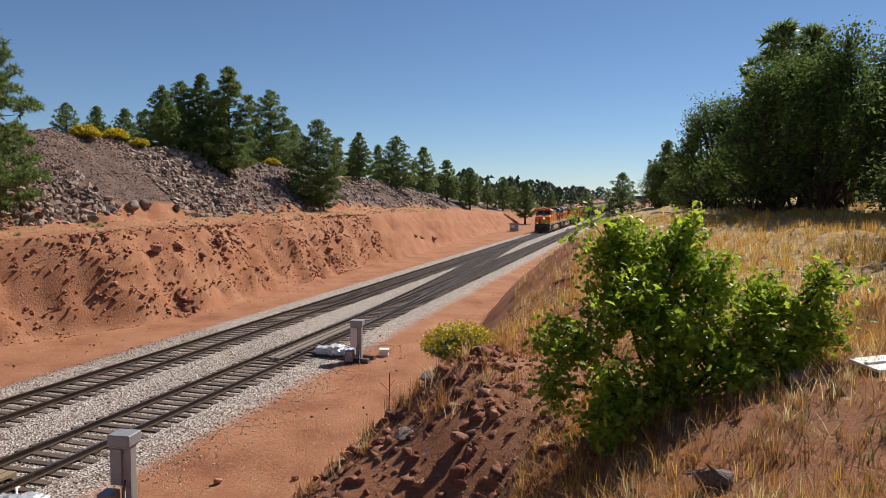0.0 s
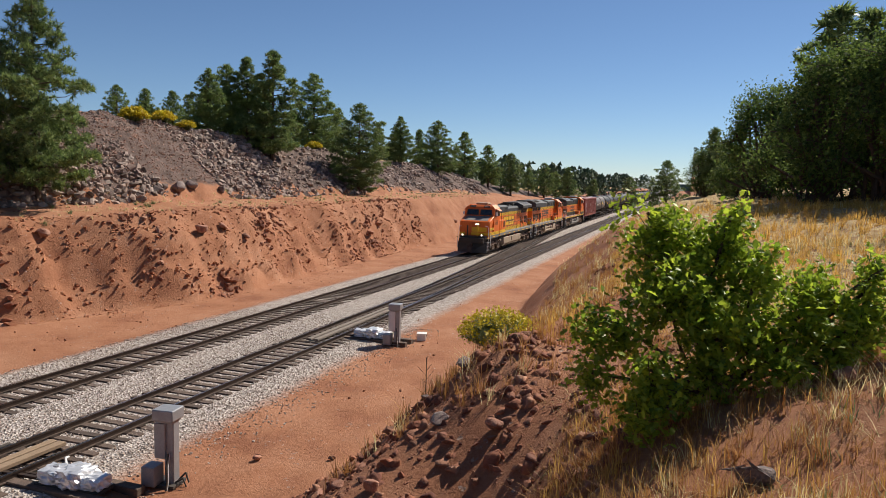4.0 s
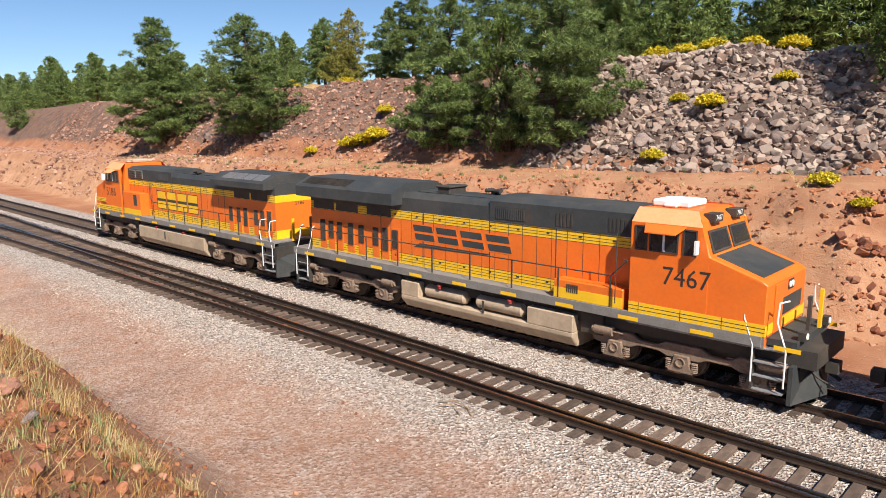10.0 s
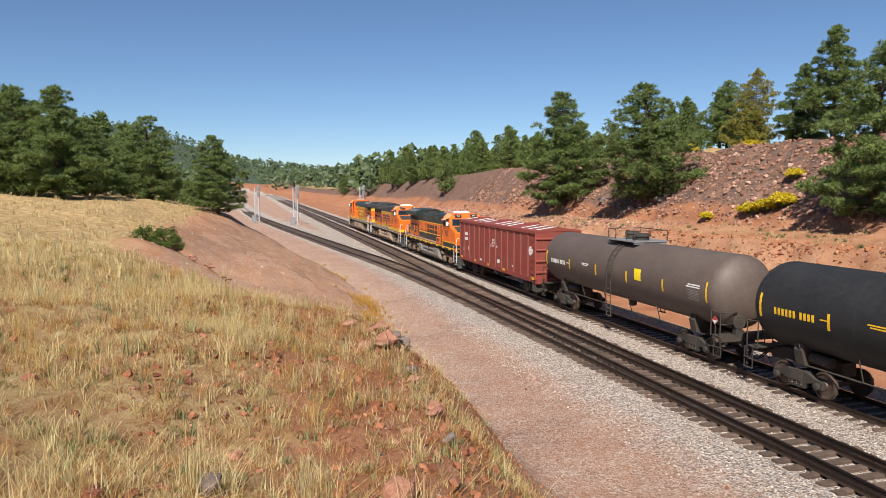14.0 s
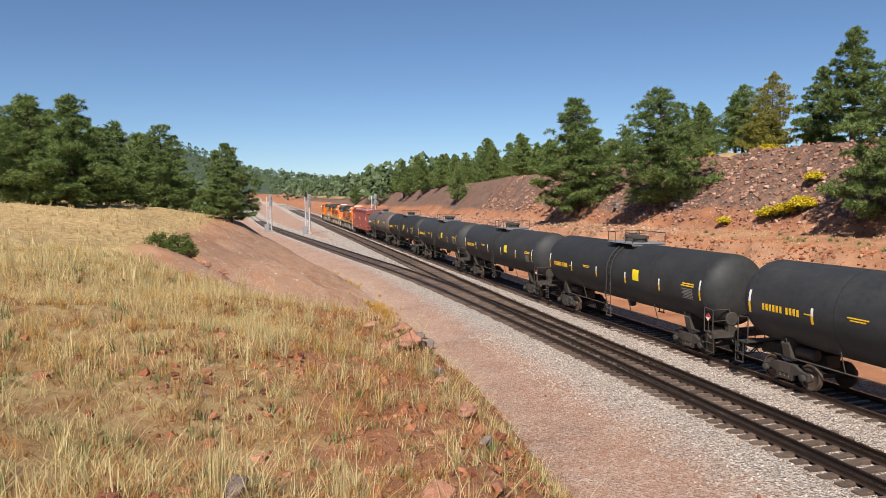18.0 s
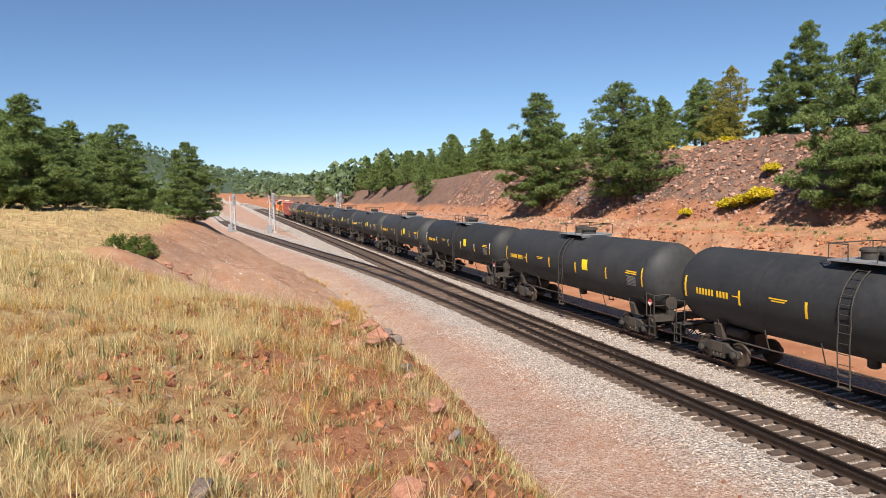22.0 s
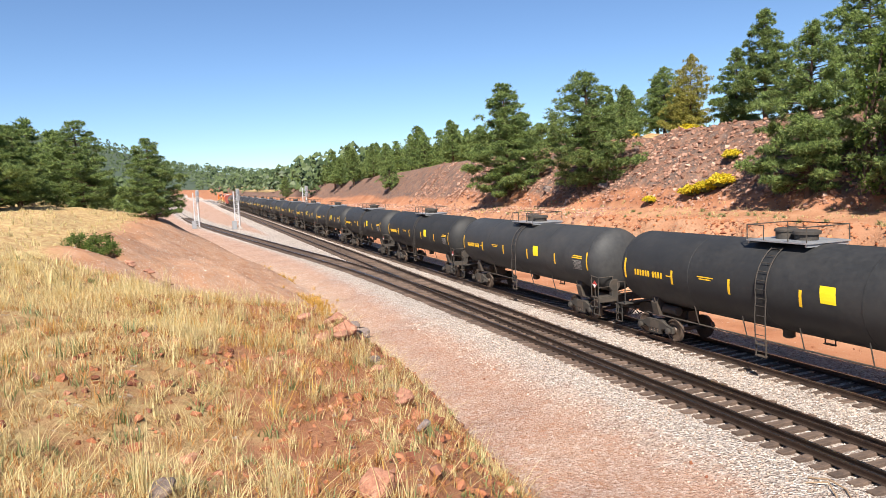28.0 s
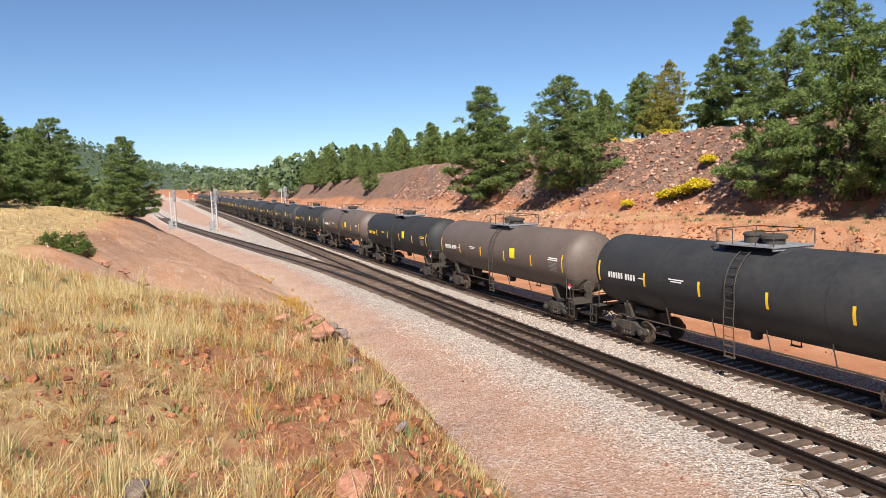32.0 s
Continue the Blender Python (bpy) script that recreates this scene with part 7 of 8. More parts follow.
def island_rock(name, stops, bump=0.9):
    """Stone whose colour changes from piece to piece, with grain and stains."""
    m = mat(name, (0.2, 0.15, 0.13), (0.3, 0.25, 0.2), 3, 0.93, 0, bump)
    n, l = m.node_tree.nodes, m.node_tree.links
    p = n["Principled BSDF"]
    src = p.inputs["Base Color"].links[0].from_socket
    geo = n.new("ShaderNodeNewGeometry")
    r = n.new("ShaderNodeValToRGB")
    e = r.color_ramp.elements
    while len(e) < len(stops):
        e.new(0.5)
    for k, c in enumerate(stops):
        e[k].position, e[k].color = k / (len(stops) - 1), rgb(c)
    l.new(geo.outputs["Random Per Island"], r.inputs[0])
    g = n.new("ShaderNodeMix")
    g.data_type, g.blend_type = "RGBA", "SOFT_LIGHT"
    g.inputs[0].default_value = 0.9
    br = n.new("ShaderNodeBrightContrast")
    br.inputs["Bright"].default_value, br.inputs["Contrast"].default_value = 0.28, 0.6
    l.new(src, br.inputs[0])
    l.new(r.outputs[0], g.inputs[6])
    l.new(br.outputs[0], g.inputs[7])
    l.new(g.outputs[2], p.inputs["Base Color"])
    return m


RUBBLE = island_rock("rubble_stone", [(0.13, 0.11, 0.10), (0.29, 0.25, 0.235), (0.39, 0.35, 0.325), (0.31, 0.235, 0.205), (0.48, 0.435, 0.40)])
REDSTONE = island_rock("red_stone", [(0.16, 0.06, 0.036), (0.31, 0.135, 0.075), (0.40, 0.20, 0.12), (0.22, 0.10, 0.07), (0.50, 0.31, 0.22)])
DARKRED = island_rock("dark_red_rock", [(0.13, 0.05, 0.032), (0.24, 0.10, 0.06), (0.34, 0.165, 0.105), (0.18, 0.085, 0.06), (0.42, 0.24, 0.16)])
ORANGESTONE = island_rock("orange_stone", [(0.26, 0.10, 0.05), (0.40, 0.18, 0.09), (0.50, 0.26, 0.14), (0.32, 0.14, 0.075), (0.56, 0.34, 0.21)])
PINKSTONE = island_rock("pink_brown_stone", [(0.20, 0.115, 0.09), (0.33, 0.21, 0.17), (0.43, 0.30, 0.25), (0.27, 0.155, 0.12), (0.55, 0.42, 0.36)])
BALLAST = island_rock("ballast", [(0.22, 0.185, 0.165), (0.42, 0.37, 0.335), (0.54, 0.49, 0.445), (0.46, 0.39, 0.345), (0.72, 0.68, 0.635)], 0.4)


def slope_xy(rnd, n, y0, y1, d0, d1, side="L"):
    y = rnd.uniform(y0, y1, n)
    if side == "L":
        return lerp_y(y, TOE_L) - rnd.uniform(d0, d1, n), y
    return lerp_y(y, TOE_R) + rnd.uniform(d0, d1, n), y


nr = np.random.default_rng(11)
x, y = slope_xy(nr, 23000, -24, 58, 7.2, 14.8)
keep = vnoise(x, y, 0.12, 21, 2) > -0.34
scree = np.clip((lerp_y(y, TOE_L) - x - 10) / 1.5, 0, 1) * np.clip((y - 30) / 4, 0, 1) * np.clip((50 - y) / 5, 0, 1)
scree = scree[keep]
x, y = x[keep], y[keep]
scatter("rock_rubble", "grey-brown angular lava rubble covering the slope", RUBBLE, x, y, (0.13 + 0.78 * nr.random(len(x)) ** 3.2) * (1 - 0.62 * scree), 1)
x, y = slope_xy(nr, 6000, 27, 52, 8.2, 14.6)
scatter("scree_stones", "small reddish-brown scree on the rubble slope", PINKSTONE, x, y, 0.07 + 0.22 * nr.random(6000) ** 2.5, 41, 0.3)
x, y = slope_xy(nr, 3200, 58, 135, 7.3, 14.0)
scatter("far_rock_rubble", "grey angular rubble along the upper slope", RUBBLE, x, y, 0.3 + 0.6 * nr.random(len(x)) ** 2.2, 2)
x, y = slope_xy(nr, 9500, -110, -22, 7.3, 14)
scatter("red_slope_stones", "loose pinkish-brown stones on the upper slope", PINKSTONE, x, y, 0.12 + 0.5 * nr.random(len(x)) ** 3, 3)
x, y = slope_xy(nr, 15000, -45, 75, -0.3, 4.1)
scatter("cut_face_rubble", "small orange-brown stones bedded in the cut face", ORANGESTONE, x, y, 0.06 + 0.3 * nr.random(len(x)) ** 3.2, 24, 0.36)
x, y = slope_xy(nr, 7000, -150, -45, -0.2, 7.0)
scatter("far_cut_rubble", "loose pink-brown stones on the far cut and bench", PINKSTONE, x, y, 0.1 + 0.5 * nr.random(len(x)) ** 3, 25, 0.34)
x, y = slope_xy(nr, 8500, -45, 75, -0.4, 3.9)
clump = vnoise(x, y, 0.35, 23, 3) - np.where(y < 0, 0.14, 0)
s = 0.08 + 0.4 * nr.random(len(x)) ** 2.6 + 0.9 * np.clip(clump - 0.12, 0, 0.5)
scatter("cut_face_stones", "red-brown stones sticking out of the cut face", REDSTONE, x[clump > 0.0], y[clump > 0.0], s[clump > 0.0], 4, 0.36)
x, y = slope_xy(nr, 900, -60, 75, 3.4, 7.6)
scatter("bench_stones", "small stones lying on the dirt bench", REDSTONE, x, y, 0.06 + 0.2 * nr.random(len(x)) ** 3, 5)
x, y = slope_xy(nr, 4200, -22, 30, 0.1, 5.4, "R")
scatter("bank_stones", "red volcanic stones on the steep near bank", REDSTONE, x, y, np.where(y < 2, 0.04 + 0.2 * nr.random(len(x)) ** 3, 0.04 + 0.32 * nr.random(len(x)) ** 4), 6, 0.34, RUGGED, smooth=True)
x, y = nr.uniform(-4.6, 0.3, 2400), nr.uniform(3.4, 12, 2400)
scatter("bank_rubble", "dark red broken rock on the steep near bank", DARKRED, x, y, 0.04 + 0.42 * nr.random(2400) ** 4.0, 16, 0.42, RUGGED, smooth=True)
x, y = nr.uniform(-6, 10, 1500), nr.uniform(-22, 16, 1500)
ok = (x > lerp_y(y, TOE_R) + 3.5) & (np.hypot(x, y) > 2.4)
scatter("hill_stones", "scattered red stones in the dry grass", REDSTONE, x[ok], y[ok], 0.03 + 0.2 * nr.random(ok.sum()) ** 4, 7)
x, y = nr.uniform(-9, 9, 3600), nr.uniform(-78, -22, 3600)
ok = (x > lerp_y(y, TOE_R) - 1.0) & (x < lerp_y(y, TOE_R) + lerp_y(y, CREST_W) + 0.5)
scatter("slope_gravel", "loose tan and grey gravel on the dirt slope below the knoll", BALLAST, x[ok], y[ok], 0.035 + 0.10 * nr.random(ok.sum()) ** 3, 43, 0.25, PEBBLES)
x, y = nr.uniform(-3.4, 1.0, 2600), nr.uniform(-14, -3.5, 2600)
scatter("edge_stones", "small red stones strewn over the bare soil of the bank", REDSTONE, x, y, 0.03 + 0.16 * nr.random(2600) ** 4, 42, 0.3, RUGGED)
x, y = nr.uniform(-12.5, -6.5, 520), nr.uniform(-30, 60, 520)
scatter("road_pebbles", "pebbles on the red dirt track", REDSTONE, x, y, 0.025 + 0.12 * nr.random(520) ** 4, 8, 0.1, PEBBLES)
x, y = nr.uniform(-28, -22.5, 900), nr.uniform(-30, 70, 900)
scatter("strip_pebbles", "pebbles on the dirt strip below the cut", REDSTONE, x, y, 0.03 + 0.14 * nr.random(900) ** 4, 9, 0.1, PEBBLES)
# ballast stones where the camera passes nearest
x, y = nr.uniform(T1 - 3.3, T2 + 4.3, 26000), nr.uniform(-34, 32, 26000)
off = np.minimum(np.abs(np.abs(x - T1) - HALF), np.minimum(np.abs(np.abs(x - T2) - HALF), np.abs(np.abs(x - second_x(y)) - HALF)))
tied = (y < 12) & (x > second_x(y) - 1.33) & (x < T2 + branch_off(y) + 1.33) & (np.abs((y + 0.25) % 0.5 - 0.25) < 0.16)
mask = (off > 0.1) & ~tied & (nr.random(26000) < np.clip((T2 + 4.4 + np.clip(-y / 40, 0, 1) * 1.6 - x) / 1.5, 0, 1))
x, y = x[mask], y[mask]
scatter("ballast_stones", "crushed pale grey ballast stones between the rails", BALLAST, x, y, 0.045 + 0.05 * nr.random(len(x)), 10, 0.12, PEBBLES)


def boulder(x, y, s, k, label="large weathered boulder resting on the slope", material=None, flat=1.0, name="boulder", group="boulders on the slope"):
    """A faceted boulder with broken, roughened faces."""
    v, f = ROCKS[k % len(ROCKS)]
    bm = bmesh.new()
    vs = [bm.verts.new(p) for p in v]
    for face in f:
        bm.faces.new([vs[i] for i in face])
    bmesh.ops.bevel(bm, geom=bm.edges[:], offset=0.05, segments=1, affect="EDGES")
    bmesh.ops.triangulate(bm, faces=bm.faces[:])
    bmesh.ops.subdivide_edges(bm, edges=bm.edges[:], cuts=1)
    for p in bm.verts:
        p.co += p.co.normalized() * 0.07 * noise.noise(p.co * 3.1 + Vector((k * 3.7, 0, 0)))
    me = bpy.data.meshes.new(name)
    bm.to_mesh(me)
    bm.free()
    me.materials.append(material or ROCK_G)
    ob = tagged(new(name, me), label, "boulder", group)
    ob.matrix_basis = pose(x, y, ground_z(x, y) + s * 0.22, 10 * math.sin(k), 8 * math.cos(k), k * 63) @ Matrix.Diagonal((s, s, s * flat, 1))
    return ob


BOULDERS = [(-34.6, -11.9, 1.3), (-34.7, -10.6, 1.2), (-39.0, -2.8, 1.7), (-41.5, 8.9, 2.2), (-38.8, -18.0, 1.4), (-37.1, 5.6, 1.2), (-36.0, 9.3, 0.9), (-34.0, -13.4, 1.0), (-34.3, -17.1, 1.3), (-38.4, 2.2, 1.1), (-34.2, -15.2, 1.0), (-34.9, -8.6, 0.9), (-35.0, -6.0, 0.8), (-36.4, 14.0, 1.1), (-35.6, 18.0, 1.2), (-36.2, 21.0, 1.0),
            (-33.9, 41.0, 1.5), (-34.4, 43.0, 1.3), (-33.6, 38.5, 1.0), (-34.0, 46.0, 1.0), (-38.0, -9.0, 0.9), (-37.0, -20.0, 0.9), (-35.5, 0.5, 0.9), (-34.6, -52.0, 1.3), (-34.8, -62.0, 1.4), (-39.5, 16.0, 1.2), (-40.0, 22.0, 1.3), (-38.0, 25.0, 1.1)]
for k, (x, y, s) in enumerate(BOULDERS):
    boulder(x, y, s, k)
for k, (x, y, s) in enumerate([(-32.6, 20.0, 1.5), (-32.8, 18.0, 1.2), (-32.4, 24.6, 1.0), (-31.2, 27.5, 1.1), (-28.6, 33.0, 1.0), (-28.0, 36.0, 1.2), (-28.3, 38.5, 1.1), (-27.6, 40.0, 0.9), (-28.9, 44.0, 0.9), (-28.4, 61.0, 1.1), (-28.9, 64.0, 1.0), (-29.0, 88.0, 1.6), (-29.4, 92.0, 1.4), (-29.0, 97.0, 1.5), (-32.0, 14.5, 1.2), (-32.0, 11.0, 1.3), (-30.5, 6.0, 0.9), (-28.0, -4.0, 0.8), (-27.5, -8.5, 0.7), (-27.8, -12.0, 0.8), (-27.4, 3.0, 0.8)]):
    boulder(x, y, s, k + 4, "red-brown rock jutting from the cut face", ROCK_R, 0.8, group="rocks in the cut face")
for k, (x, y, s) in enumerate([(0.12, -4.5, 0.30), (-1.2, -4.6, 0.42), (-2.3, -10.4, 0.5), (-2.7, -10.9, 0.4), (-1.9, -10.0, 0.35), (-2.1, -6.9, 0.3), (0.85, 5.6, 0.4), (1.7, 7.2, 0.3), (-2.0, 9.0, 0.36), (-2.9, 9.4, 0.4), (-3.4, 8.2, 0.36), (-4.2, 8.8, 0.3), (-3.0, 10.8, 0.4), (-4.9, 9.6, 0.3), (-2.6, 7.6, 0.3), (-3.8, 11.2, 0.3), (-9.8, 15.1, 0.35), (-8.1, 15.9, 0.25), (0.3, -9.5, 0.25), (1.2, -7.2, 0.22)]):
    boulder(x, y, s, k + 9, "rough red-brown stone lying on the near bank", ROCK_R if k % 3 else ROCK_G, 0.85, "stone", "stones on the near bank")


for k in range(13):
    a = k / 12
    x, y = 3.5 - 3.1 * a + 0.15 * math.sin(k * 2.1), -36.6 + 6.6 * a
    boulder(x, y, 0.42 + 0.22 * (k * 0.618 % 1), k + 31, "orange-brown slab of rock breaking out of the knoll's edge", ROCK_R, 0.6, "stone", "rocks along the knoll's edge")
for k, (x, y, q) in enumerate([(-2.35, -11.3, 0.5), (-2.5, -10.7, 0.42), (-2.2, -10.2, 0.36), (-2.45, -9.4, 0.3), (-2.3, -8.6, 0.28), (-2.2, -7.7, 0.26), (-2.1, -6.8, 0.3), (-2.0, -6.0, 0.24), (-1.9, -11.6, 0.4)]):
    boulder(x, y, q, k + 51, "pale weathered rock at the broken edge of the bank", ROCK_G if k % 2 else ROCK_R, 0.75, "stone", "stones on the near bank")


# ---- trackside things ----
def put(e, x, y, rz=0.0, dz=0.0):
    e.matrix_basis = pose(x, y, ground_z(x, y) + dz, 0, 0, rz)
    return e


def switch_post(x, y, label, silver):
    """The power box of a turnout: a tall steel post with a hung cabinet and flat cap, battery case and cables on a base plate."""
    e = tagged(empty("switch_control_box"), label, "control box", "switch control boxes")
    part("base_plate", Mesh().box(-0.75, 0.45, -0.4, 0.4, 0.0, 0.08), FRAME, e, bevel=0.01)
    part("post", Mesh().box(-0.02, 0.34, -0.17, 0.17, 0.06, 1.65), STEELG, e, bevel=0.015)
    cab = part("cabinet", Mesh().box(-0.34, 0.06, -0.26, 0.26, 0.72, 1.62), STEELG if silver else WHITE, e, bevel=0.015)
    part("cabinet_door", Mesh().box(-0.36, -0.34, -0.23, 0.23, 0.76, 1.58), STEELG if silver else WHITE, cab, bevel=0.008)
    part("latch", Mesh().box(-0.385, -0.36, 0.12, 0.16, 1.1, 1.3), FRAME, cab)
    part("cap", Mesh().box(-0.36, 0.42, -0.36, 0.36, 1.70, 1.98).box(-0.30, 0.36, -0.30, 0.30, 1.64, 1.70), STEELG, e, bevel=0.02)
    part("battery_case", Mesh().box(-0.62, -0.12, -0.62, -0.05, 0.08, 0.58), STEELG, e, bevel=0.02)
    for dy in (0.1, 0.2, 0.3):
        part("conduit", Mesh().pipe([(0.16, -0.12 - dy * 0.4, 0.85), (0.22, -0.3 - dy * 0.5, 0.55), (0.3, -0.42 - dy * 0.4, 0.2), (0.3, -0.5 - dy * 0.4, 0.02)], 0.024, 6), FRAME if dy > 0.15 else WHITE, e)
    part("cable_bundle", Mesh().pipe([(0.34, 0.1, 0.1), (0.55, 0.2, 0.28), (0.7, 0.15, 0.05)], 0.03, 6).pipe([(0.34, -0.1, 0.1), (0.6, -0.05, 0.2), (0.75, -0.1, 0.02)], 0.025, 6), FRAME, e)
    put(e, x, y, 8)
    e.matrix_basis = e.matrix_basis @ Matrix.Diagonal((0.68, 0.68, 0.93, 1))
    return e


switch_post(-10.9, 13.1, "grey steel switch control box on a post with cables", True)
switch_post(-11.55, 28.0, "grey switch control box with a white cabinet face", False)


def crumpled(x0, x1, y0, y1, z0, z1, seed):
    """A housing wrapped in crumpled foil: a rounded box with creased, dented faces."""
    bm = bmesh.new()
    bmesh.ops.create_cube(bm, size=1.0)
    bmesh.ops.subdivide_edges(bm, edges=bm.edges[:], cuts=5, use_grid_fill=True)
    for v in bm.verts:
        c = v.co * 2
        r = max(abs(c.x), abs(c.y), abs(c.z))
        q = c.lerp(c.normalized() * 1.15, 0.35)
        q *= 1 + 0.30 * noise.noise(c * 2.3 + Vector((seed * 5.1, 0, 0))) + 0.10 * noise.noise(c * 6.0 + Vector((0, seed * 3.3, 0)))
        v.co = Vector(((x0 + x1) / 2 + q.x * (x1 - x0) / 2, (y0 + y1) / 2 + q.y * (y1 - y0) / 2, max(z0, (z0 + z1) / 2 + q.z * (z1 - z0) / 2)))
    me = bpy.data.meshes.new("wrapped_housing")
    bm.to_mesh(me)
    bm.free()
    me.materials.append(SILVER)
    return me


def switch_machine(x, y, label):
    """A point motor in silver-painted housings, with its rods reaching to the rails."""
    e = tagged(empty("switch_machine"), label, "switch machine", "switch machines")
    part("bed", Mesh().box(-0.95, 0.75, -0.28, 0.28, -0.02, 0.06), FRAME, e)
    part("gear_housing", crumpled(-0.92, -0.3, -0.26, 0.26, 0.03, 0.36, 1), None, e, "crumpled silver foil wrapping")
    part("motor_housing", crumpled(-0.32, 0.28, -0.34, 0.32, 0.03, 0.46, 2), None, e, "crumpled silver foil wrapping")
    part("end_cover", crumpled(0.25, 0.74, -0.24, 0.22, 0.03, 0.33, 3), None, e, "crumpled silver foil wrapping")
    part("lug", Mesh().tube((-0.6, 0.0, 0.36), (-0.6, 0.0, 0.42), 0.06, 8), STEELG, e)
    part("throw_rod", Mesh().box(-2.1, -0.9, -0.05, 0.05, 0.02, 0.08), RAIL, e)
    part("lock_rod", Mesh().box(-2.1, -0.9, 0.14, 0.2, 0.0, 0.05), RAIL, e)
    part("cable", Mesh().pipe([(-0.6, 0.3, 0.1), (-0.9, 0.6, 0.22), (-1.2, 0.9, 0.16), (-1.4, 1.2, 0.05)], 0.03, 6), WHITE, e)
    e.matrix_basis = pose(x, y, -0.17, 0, 0, 4)
    return e


switch_machine(-12.35, 11.9, "foil-wrapped silver switch machine bolted beside the rails")
switch_machine(-12.65, 28.3, "foil-wrapped silver switch machine beside the crossover points")


def beam(x, y, L):
    e = tagged(empty("head_tie"), "long dark timber carrying the switch machine", "timber")
    part("timber", Mesh().box(-L / 2, L / 2, -0.13, 0.13, -0.18, 0.02), TIE, e, bevel=0.015)
    e.matrix_basis = pose(x, y, -0.16)


for y in (11.55, 12.35, 28.0, 28.7):
    beam(-12.6, y, 3.2)


def junction_box(x, y, s, mat_, label):
    e = tagged(empty("junction_box"), label, "junction box", "junction boxes")
    if mat_ is SILVER:
        part("case", crumpled(-0.24, 0.24, -0.22, 0.22, 0.0, 0.4, 7), None, e)
    else:
        part("case", Mesh().box(-0.22, 0.22, -0.2, 0.2, 0.0, 0.34), mat_, e, bevel=0.03)
        part("lid", Mesh().box(-0.25, 0.25, -0.23, 0.23, 0.32, 0.38), mat_, e, bevel=0.02)
    part("hasp", Mesh().box(0.22, 0.25, -0.04, 0.04, 0.2, 0.32), FRAME, e)
    e.matrix_basis = pose(x, y, ground_z(x, y), 0, 0, 15) @ Matrix.Diagonal((s, s, s, 1))


junction_box(-11.7, 10.4, 1.0, SILVER, "small foil-wrapped junction box in the ballast")
junction_box(-10.9, 29.6, 0.9, WHITE, "small white junction box beside the dirt track")


def bungalow(x, y, rz, label):
    """A sheet-steel signal equipment house on a concrete pad."""
    e = tagged(empty("signal_bungalow"), label, "signal bungalow")
    part("pad", Mesh().box(-1.0, 1.0, -0.9, 0.9, -0.3, 0.12), STONE_G, e)
    part("walls", Mesh().box(-0.85, 0.85, -0.7, 0.7, 0.12, 2.75), STEELG, e, bevel=0.02)
    part("roof", Mesh().prism([(-0.8, 2.75), (-0.8, 2.85), (0, 3.0), (0.8, 2.85), (0.8, 2.75)], "x", -0.95, 0.95), WHITE, e)
    d = part("door", Mesh().box(0.85, 0.88, -0.42, 0.42, 0.22, 2.4), STEELG, e, bevel=0.01)
    part("handle", Mesh().box(0.88, 0.92, 0.28, 0.33, 1.15, 1.4), FRAME, d)
    for z in (0.5, 2.1):
        part("hinge", Mesh().box(0.88, 0.9, -0.45, -0.38, z, z + 0.15), FRAME, d)
    part("vent", Mesh().box(-0.3, 0.3, 0.7, 0.74, 2.2, 2.5), FRAME, e)
    return put(e, x, y, rz)


bungalow(-33.4, 11.65, 0, "grey steel signal bungalow below the cut face")


def radio_mast(x, y, h, arms, label):
    e = tagged(empty("radio_mast"), label, "mast", "masts by the bungalow")
    part("footing", Mesh().tube((0, 0, -0.8), (0, 0, 0.15), 0.28, 12), STONE_G, e)
    part("pole", Mesh().tube((0, 0, 0.1), (0, 0, h * 0.55), 0.085, 10, 0.07).tube((0, 0, h * 0.55), (0, 0, h), 0.06, 10, 0.03), STEELG, e)
    for k in range(arms):
        z = h - 0.4 - 0.35 * k
        part("antenna_arm", Mesh().tube((0, -0.25, z), (0, 0.25, z), 0.015, 6).tube((0, 0.25, z - 0.2), (0, 0.25, z + 0.3), 0.012, 6), FRAME, e)
    part("bracket", Mesh().box(-0.1, 0.1, -0.1, 0.1, h * 0.54, h * 0.57), FRAME, e)
    return put(e, x, y)


radio_mast(-34.5, 13.6, 14.6, 0, "tall galvanised steel pole beside the bungalow")
radio_mast(-34.0, 18.4, 11.6, 3, "slim steel radio mast with small antennas")


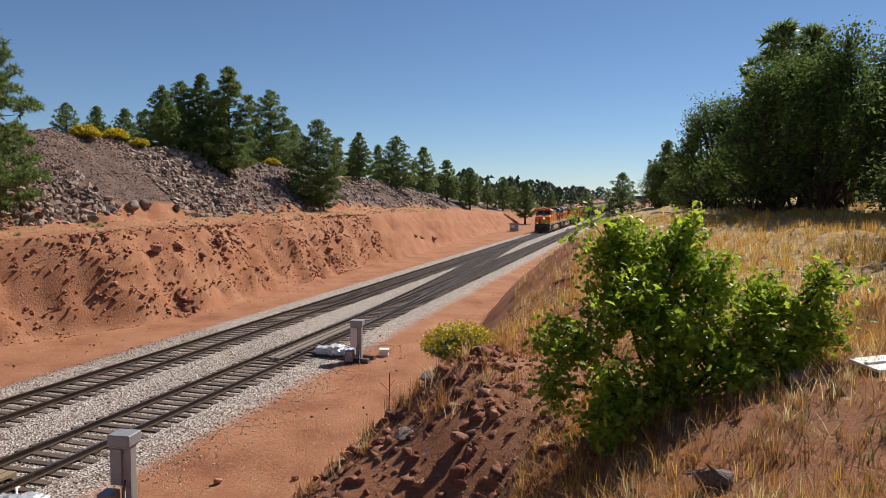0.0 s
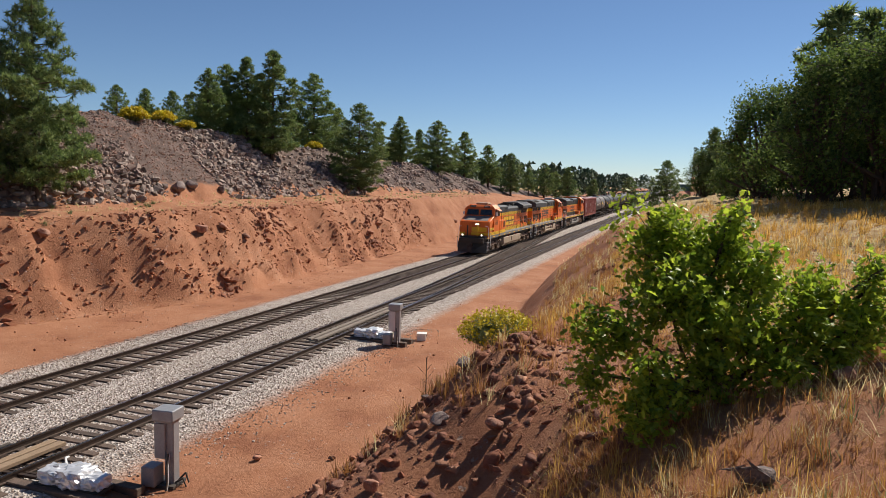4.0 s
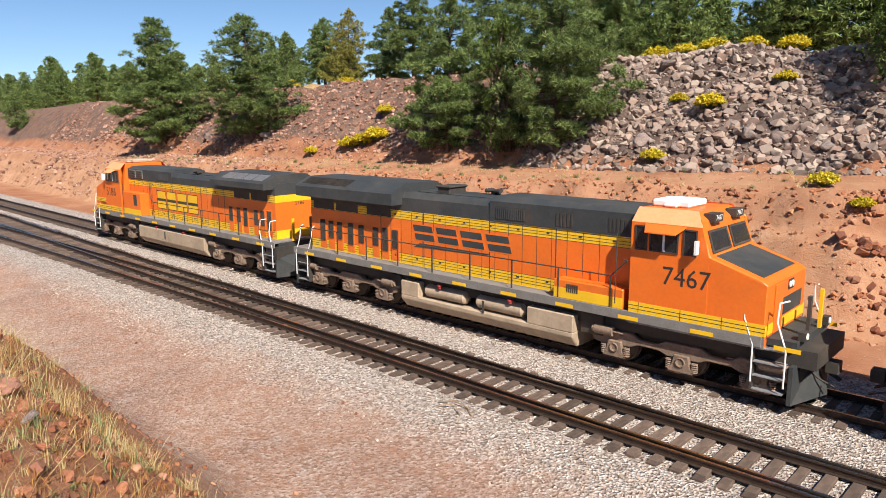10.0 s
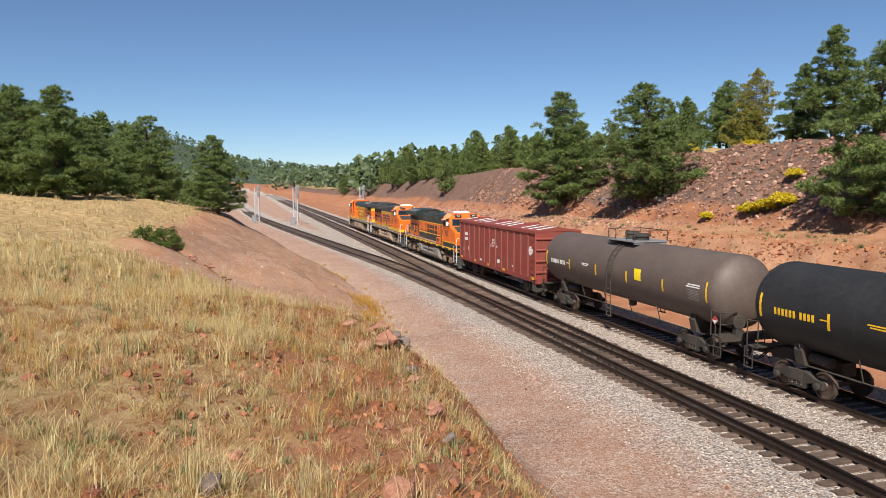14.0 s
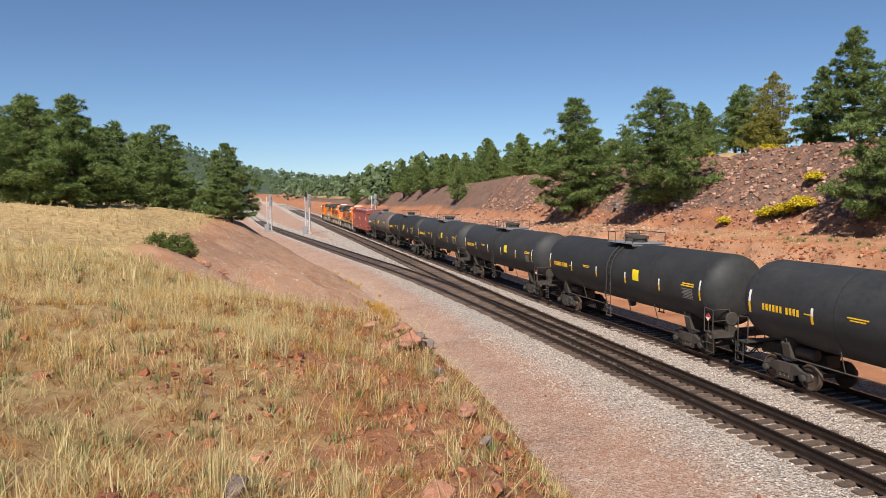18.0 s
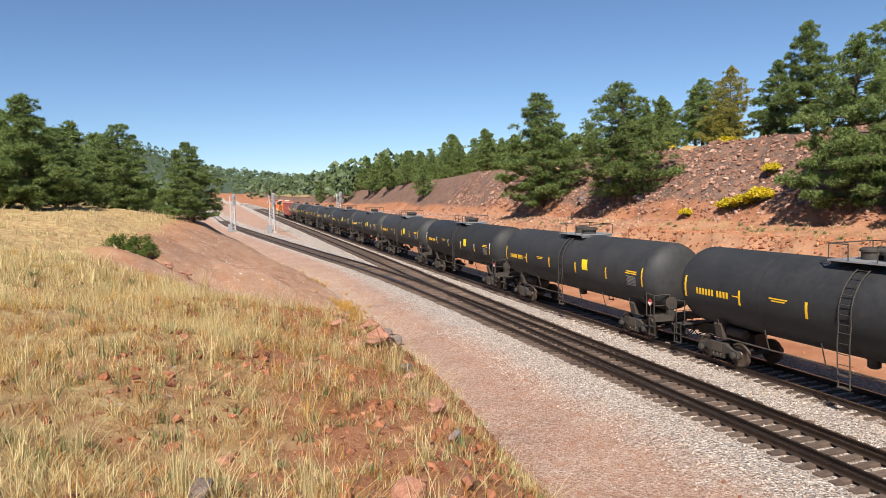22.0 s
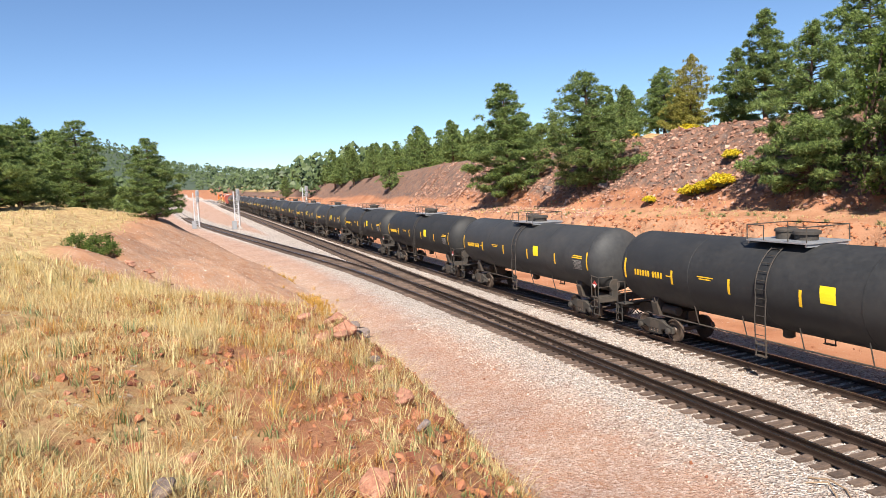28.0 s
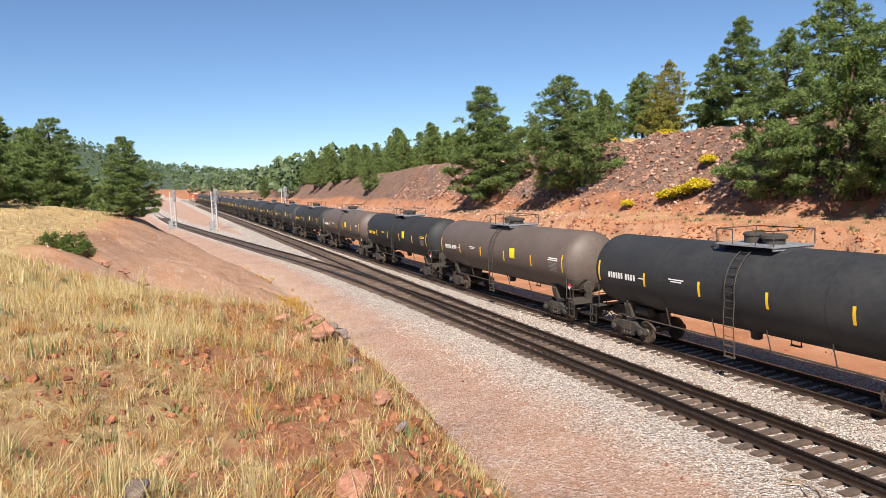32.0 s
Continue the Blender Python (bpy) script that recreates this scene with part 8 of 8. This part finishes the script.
def signal_mast(x, y, h, label):
    """A railway signal: mast, ladder, lattice braces, hooded heads, equipment case at the foot."""
    e = tagged(empty("signal_mast"), label, "railway signal", "railway signals down the line")
    part("base", Mesh().box(-0.4, 0.4, -0.4, 0.4, -0.4, 0.3), STONE_G, e)
    for q in (0, 0.75):
        part("mast", Mesh().tube((q, 0, 0.2), (q, 0, h - 0.6 * q), 0.11, 10, 0.09), SILVER, e)
    for k in range(7):
        z = 0.8 + k * (h - 2.2) / 7
        part("brace", Mesh().tube((0, 0, z), (0.75, 0, z + (h - 2.2) / 7), 0.035, 5).tube((0, 0, z), (0.75, 0, z), 0.035, 5), SILVER, e)
    lad = Mesh()
    for s in (-0.2, 0.2):
        lad.tube((s, -0.55, 0.2), (s, -0.35, h - 0.3), 0.025, 5)
    part("ladder", lad, STEELG, e)
    for z in np.arange(0.6, h - 0.4, 0.45):
        part("rung", Mesh().tube((-0.2, -0.53 + 0.2 * z / h, z), (0.2, -0.53 + 0.2 * z / h, z), 0.016, 5), STEELG, e)
    for z in (h - 0.55, h - 1.7):
        hd = part("signal_head", Mesh().box(-0.32, 0.32, 0.08, 0.22, z - 0.5, z + 0.5), STEELG, e, bevel=0.03)
        for q in (-0.28, 0.0, 0.28):
            part("hood", Mesh().tube((0, 0.22, z + q), (0, 0.5, z + q), 0.11, 10, 0.12), STEELG, hd)
    part("platform", Mesh().box(-0.45, 0.45, -0.7, 0.1, h - 2.5, h - 2.45), STEELG, e)
    part("case", Mesh().box(0.5, 1.3, -0.35, 0.35, 0.0, 1.5), STEELG, e, bevel=0.03)
    return put(e, x, y)


signal_mast(-4.1, -142, 7.3, "galvanised railway signal mast beside the branch track")
signal_mast(-10.8, -133, 7.3, "galvanised railway signal mast between the tracks")
signal_mast(-25.0, -143, 7.4, "single galvanised signal mast beyond the main track")


def cabinet_far(x, y):
    e = tagged(empty("equipment_cabinet"), "small grey trackside cabinet with a white panel", "cabinet")
    part("case", Mesh().box(-0.9, 0.9, -0.6, 0.6, 0.0, 1.6), STEELG, e, bevel=0.03)
    part("panel", Mesh().box(-0.7, 0.2, -0.63, -0.6, 0.7, 1.4), WHITE, e)
    part("roof", Mesh().box(-1.0, 1.0, -0.7, 0.7, 1.6, 1.7), FRAME, e)
    put(e, x, y)


cabinet_far(-26.5, 148)


def sapling(x, y, h):
    e = tagged(empty("dead_sapling"), "leafless thin dead sapling beside the dirt track", "plant")
    rnd = random.Random(2)
    part("stem", Mesh().pipe([(0, 0, -0.1), (0.05, 0.02, h * 0.5), (0.02, 0.1, h)], 0.014, 5), BARK, e)
    for k in range(7):
        z = h * (0.3 + 0.09 * k)
        a = k * 2.4
        part("twig", Mesh().tube((0.04, 0.03, z), (0.04 + 0.25 * math.cos(a), 0.03 + 0.25 * math.sin(a), z + 0.25), 0.006, 4), BARK, e)
    put(e, x, y)


sapling(-6.6, 18.6, 1.5)
e = tagged(empty("marker_stake"), "thin survey stake with an orange flag", "stake")
part("stake", Mesh().box(-0.02, 0.02, -0.02, 0.02, -0.1, 0.75), PLANK, e)
part("flag", Mesh().box(0.02, 0.18, -0.004, 0.004, 0.62, 0.74), ORANGE, e)
put(e, -8.4, 34.5)
e = tagged(empty("metal_plate"), "pale dusty metal plate lying in the dry grass", "plate")
part("plate", Mesh().box(-0.55, 0.55, -0.32, 0.32, 0.0, 0.025), WHITE, e, bevel=0.006)
part("rib", Mesh().box(-0.5, 0.5, -0.03, 0.03, 0.025, 0.045), WHITE, e)
e.matrix_basis = pose(2.55, 7.5, ground_z(2.55, 7.5) + 0.06, 3, -4, 25) @ Matrix.Diagonal((0.55, 0.6, 1, 1))
e = tagged(empty("cable_end"), "pale loose cable ends lying on the ballast", "cable")
part("strand", Mesh().pipe([(0, 0, 0.03), (0.35, 0.25, 0.1), (0.8, 0.3, 0.06), (1.2, 0.1, 0.02)], 0.02, 6), PLANK, e)
part("strand", Mesh().pipe([(0.2, -0.2, 0.02), (0.5, 0.1, 0.12), (1.0, -0.1, 0.03)], 0.018, 6), PLANK, e)
put(e, -12.9, -11.6, 80)


# ---- what moves ----
def motions():
    """The train runs down the line at an even pace; every vehicle keeps its distance behind the nose."""
    for ob, back, ahead in TRAIN:
        rz = -90 if ahead else 90
        keys = []
        for t in (0, 4, 8, 12, 14, 16, 18, 20, 22, 24, 26, 28, 30, 32):
            y = NOSE0 - SPEED * t + back + float(np.interp(t, [0, 14, 18, 20, 22, 24, 26, 29, 31, 32], [0, 0, 0.15, 0.38, 0.6, 0.88, 1.27, 2.2, 3.1, 3.6]))
            pitch = math.degrees(float(grade(y - 1) - grade(y + 1)) / 2)
            keys.append((t, pose(T1 + float(far_curve(y)), y, float(grade(y)), 0, -pitch if ahead else pitch, rz + math.degrees(math.atan(far_slope(y))))))
        walk(ob, keys)


motions()
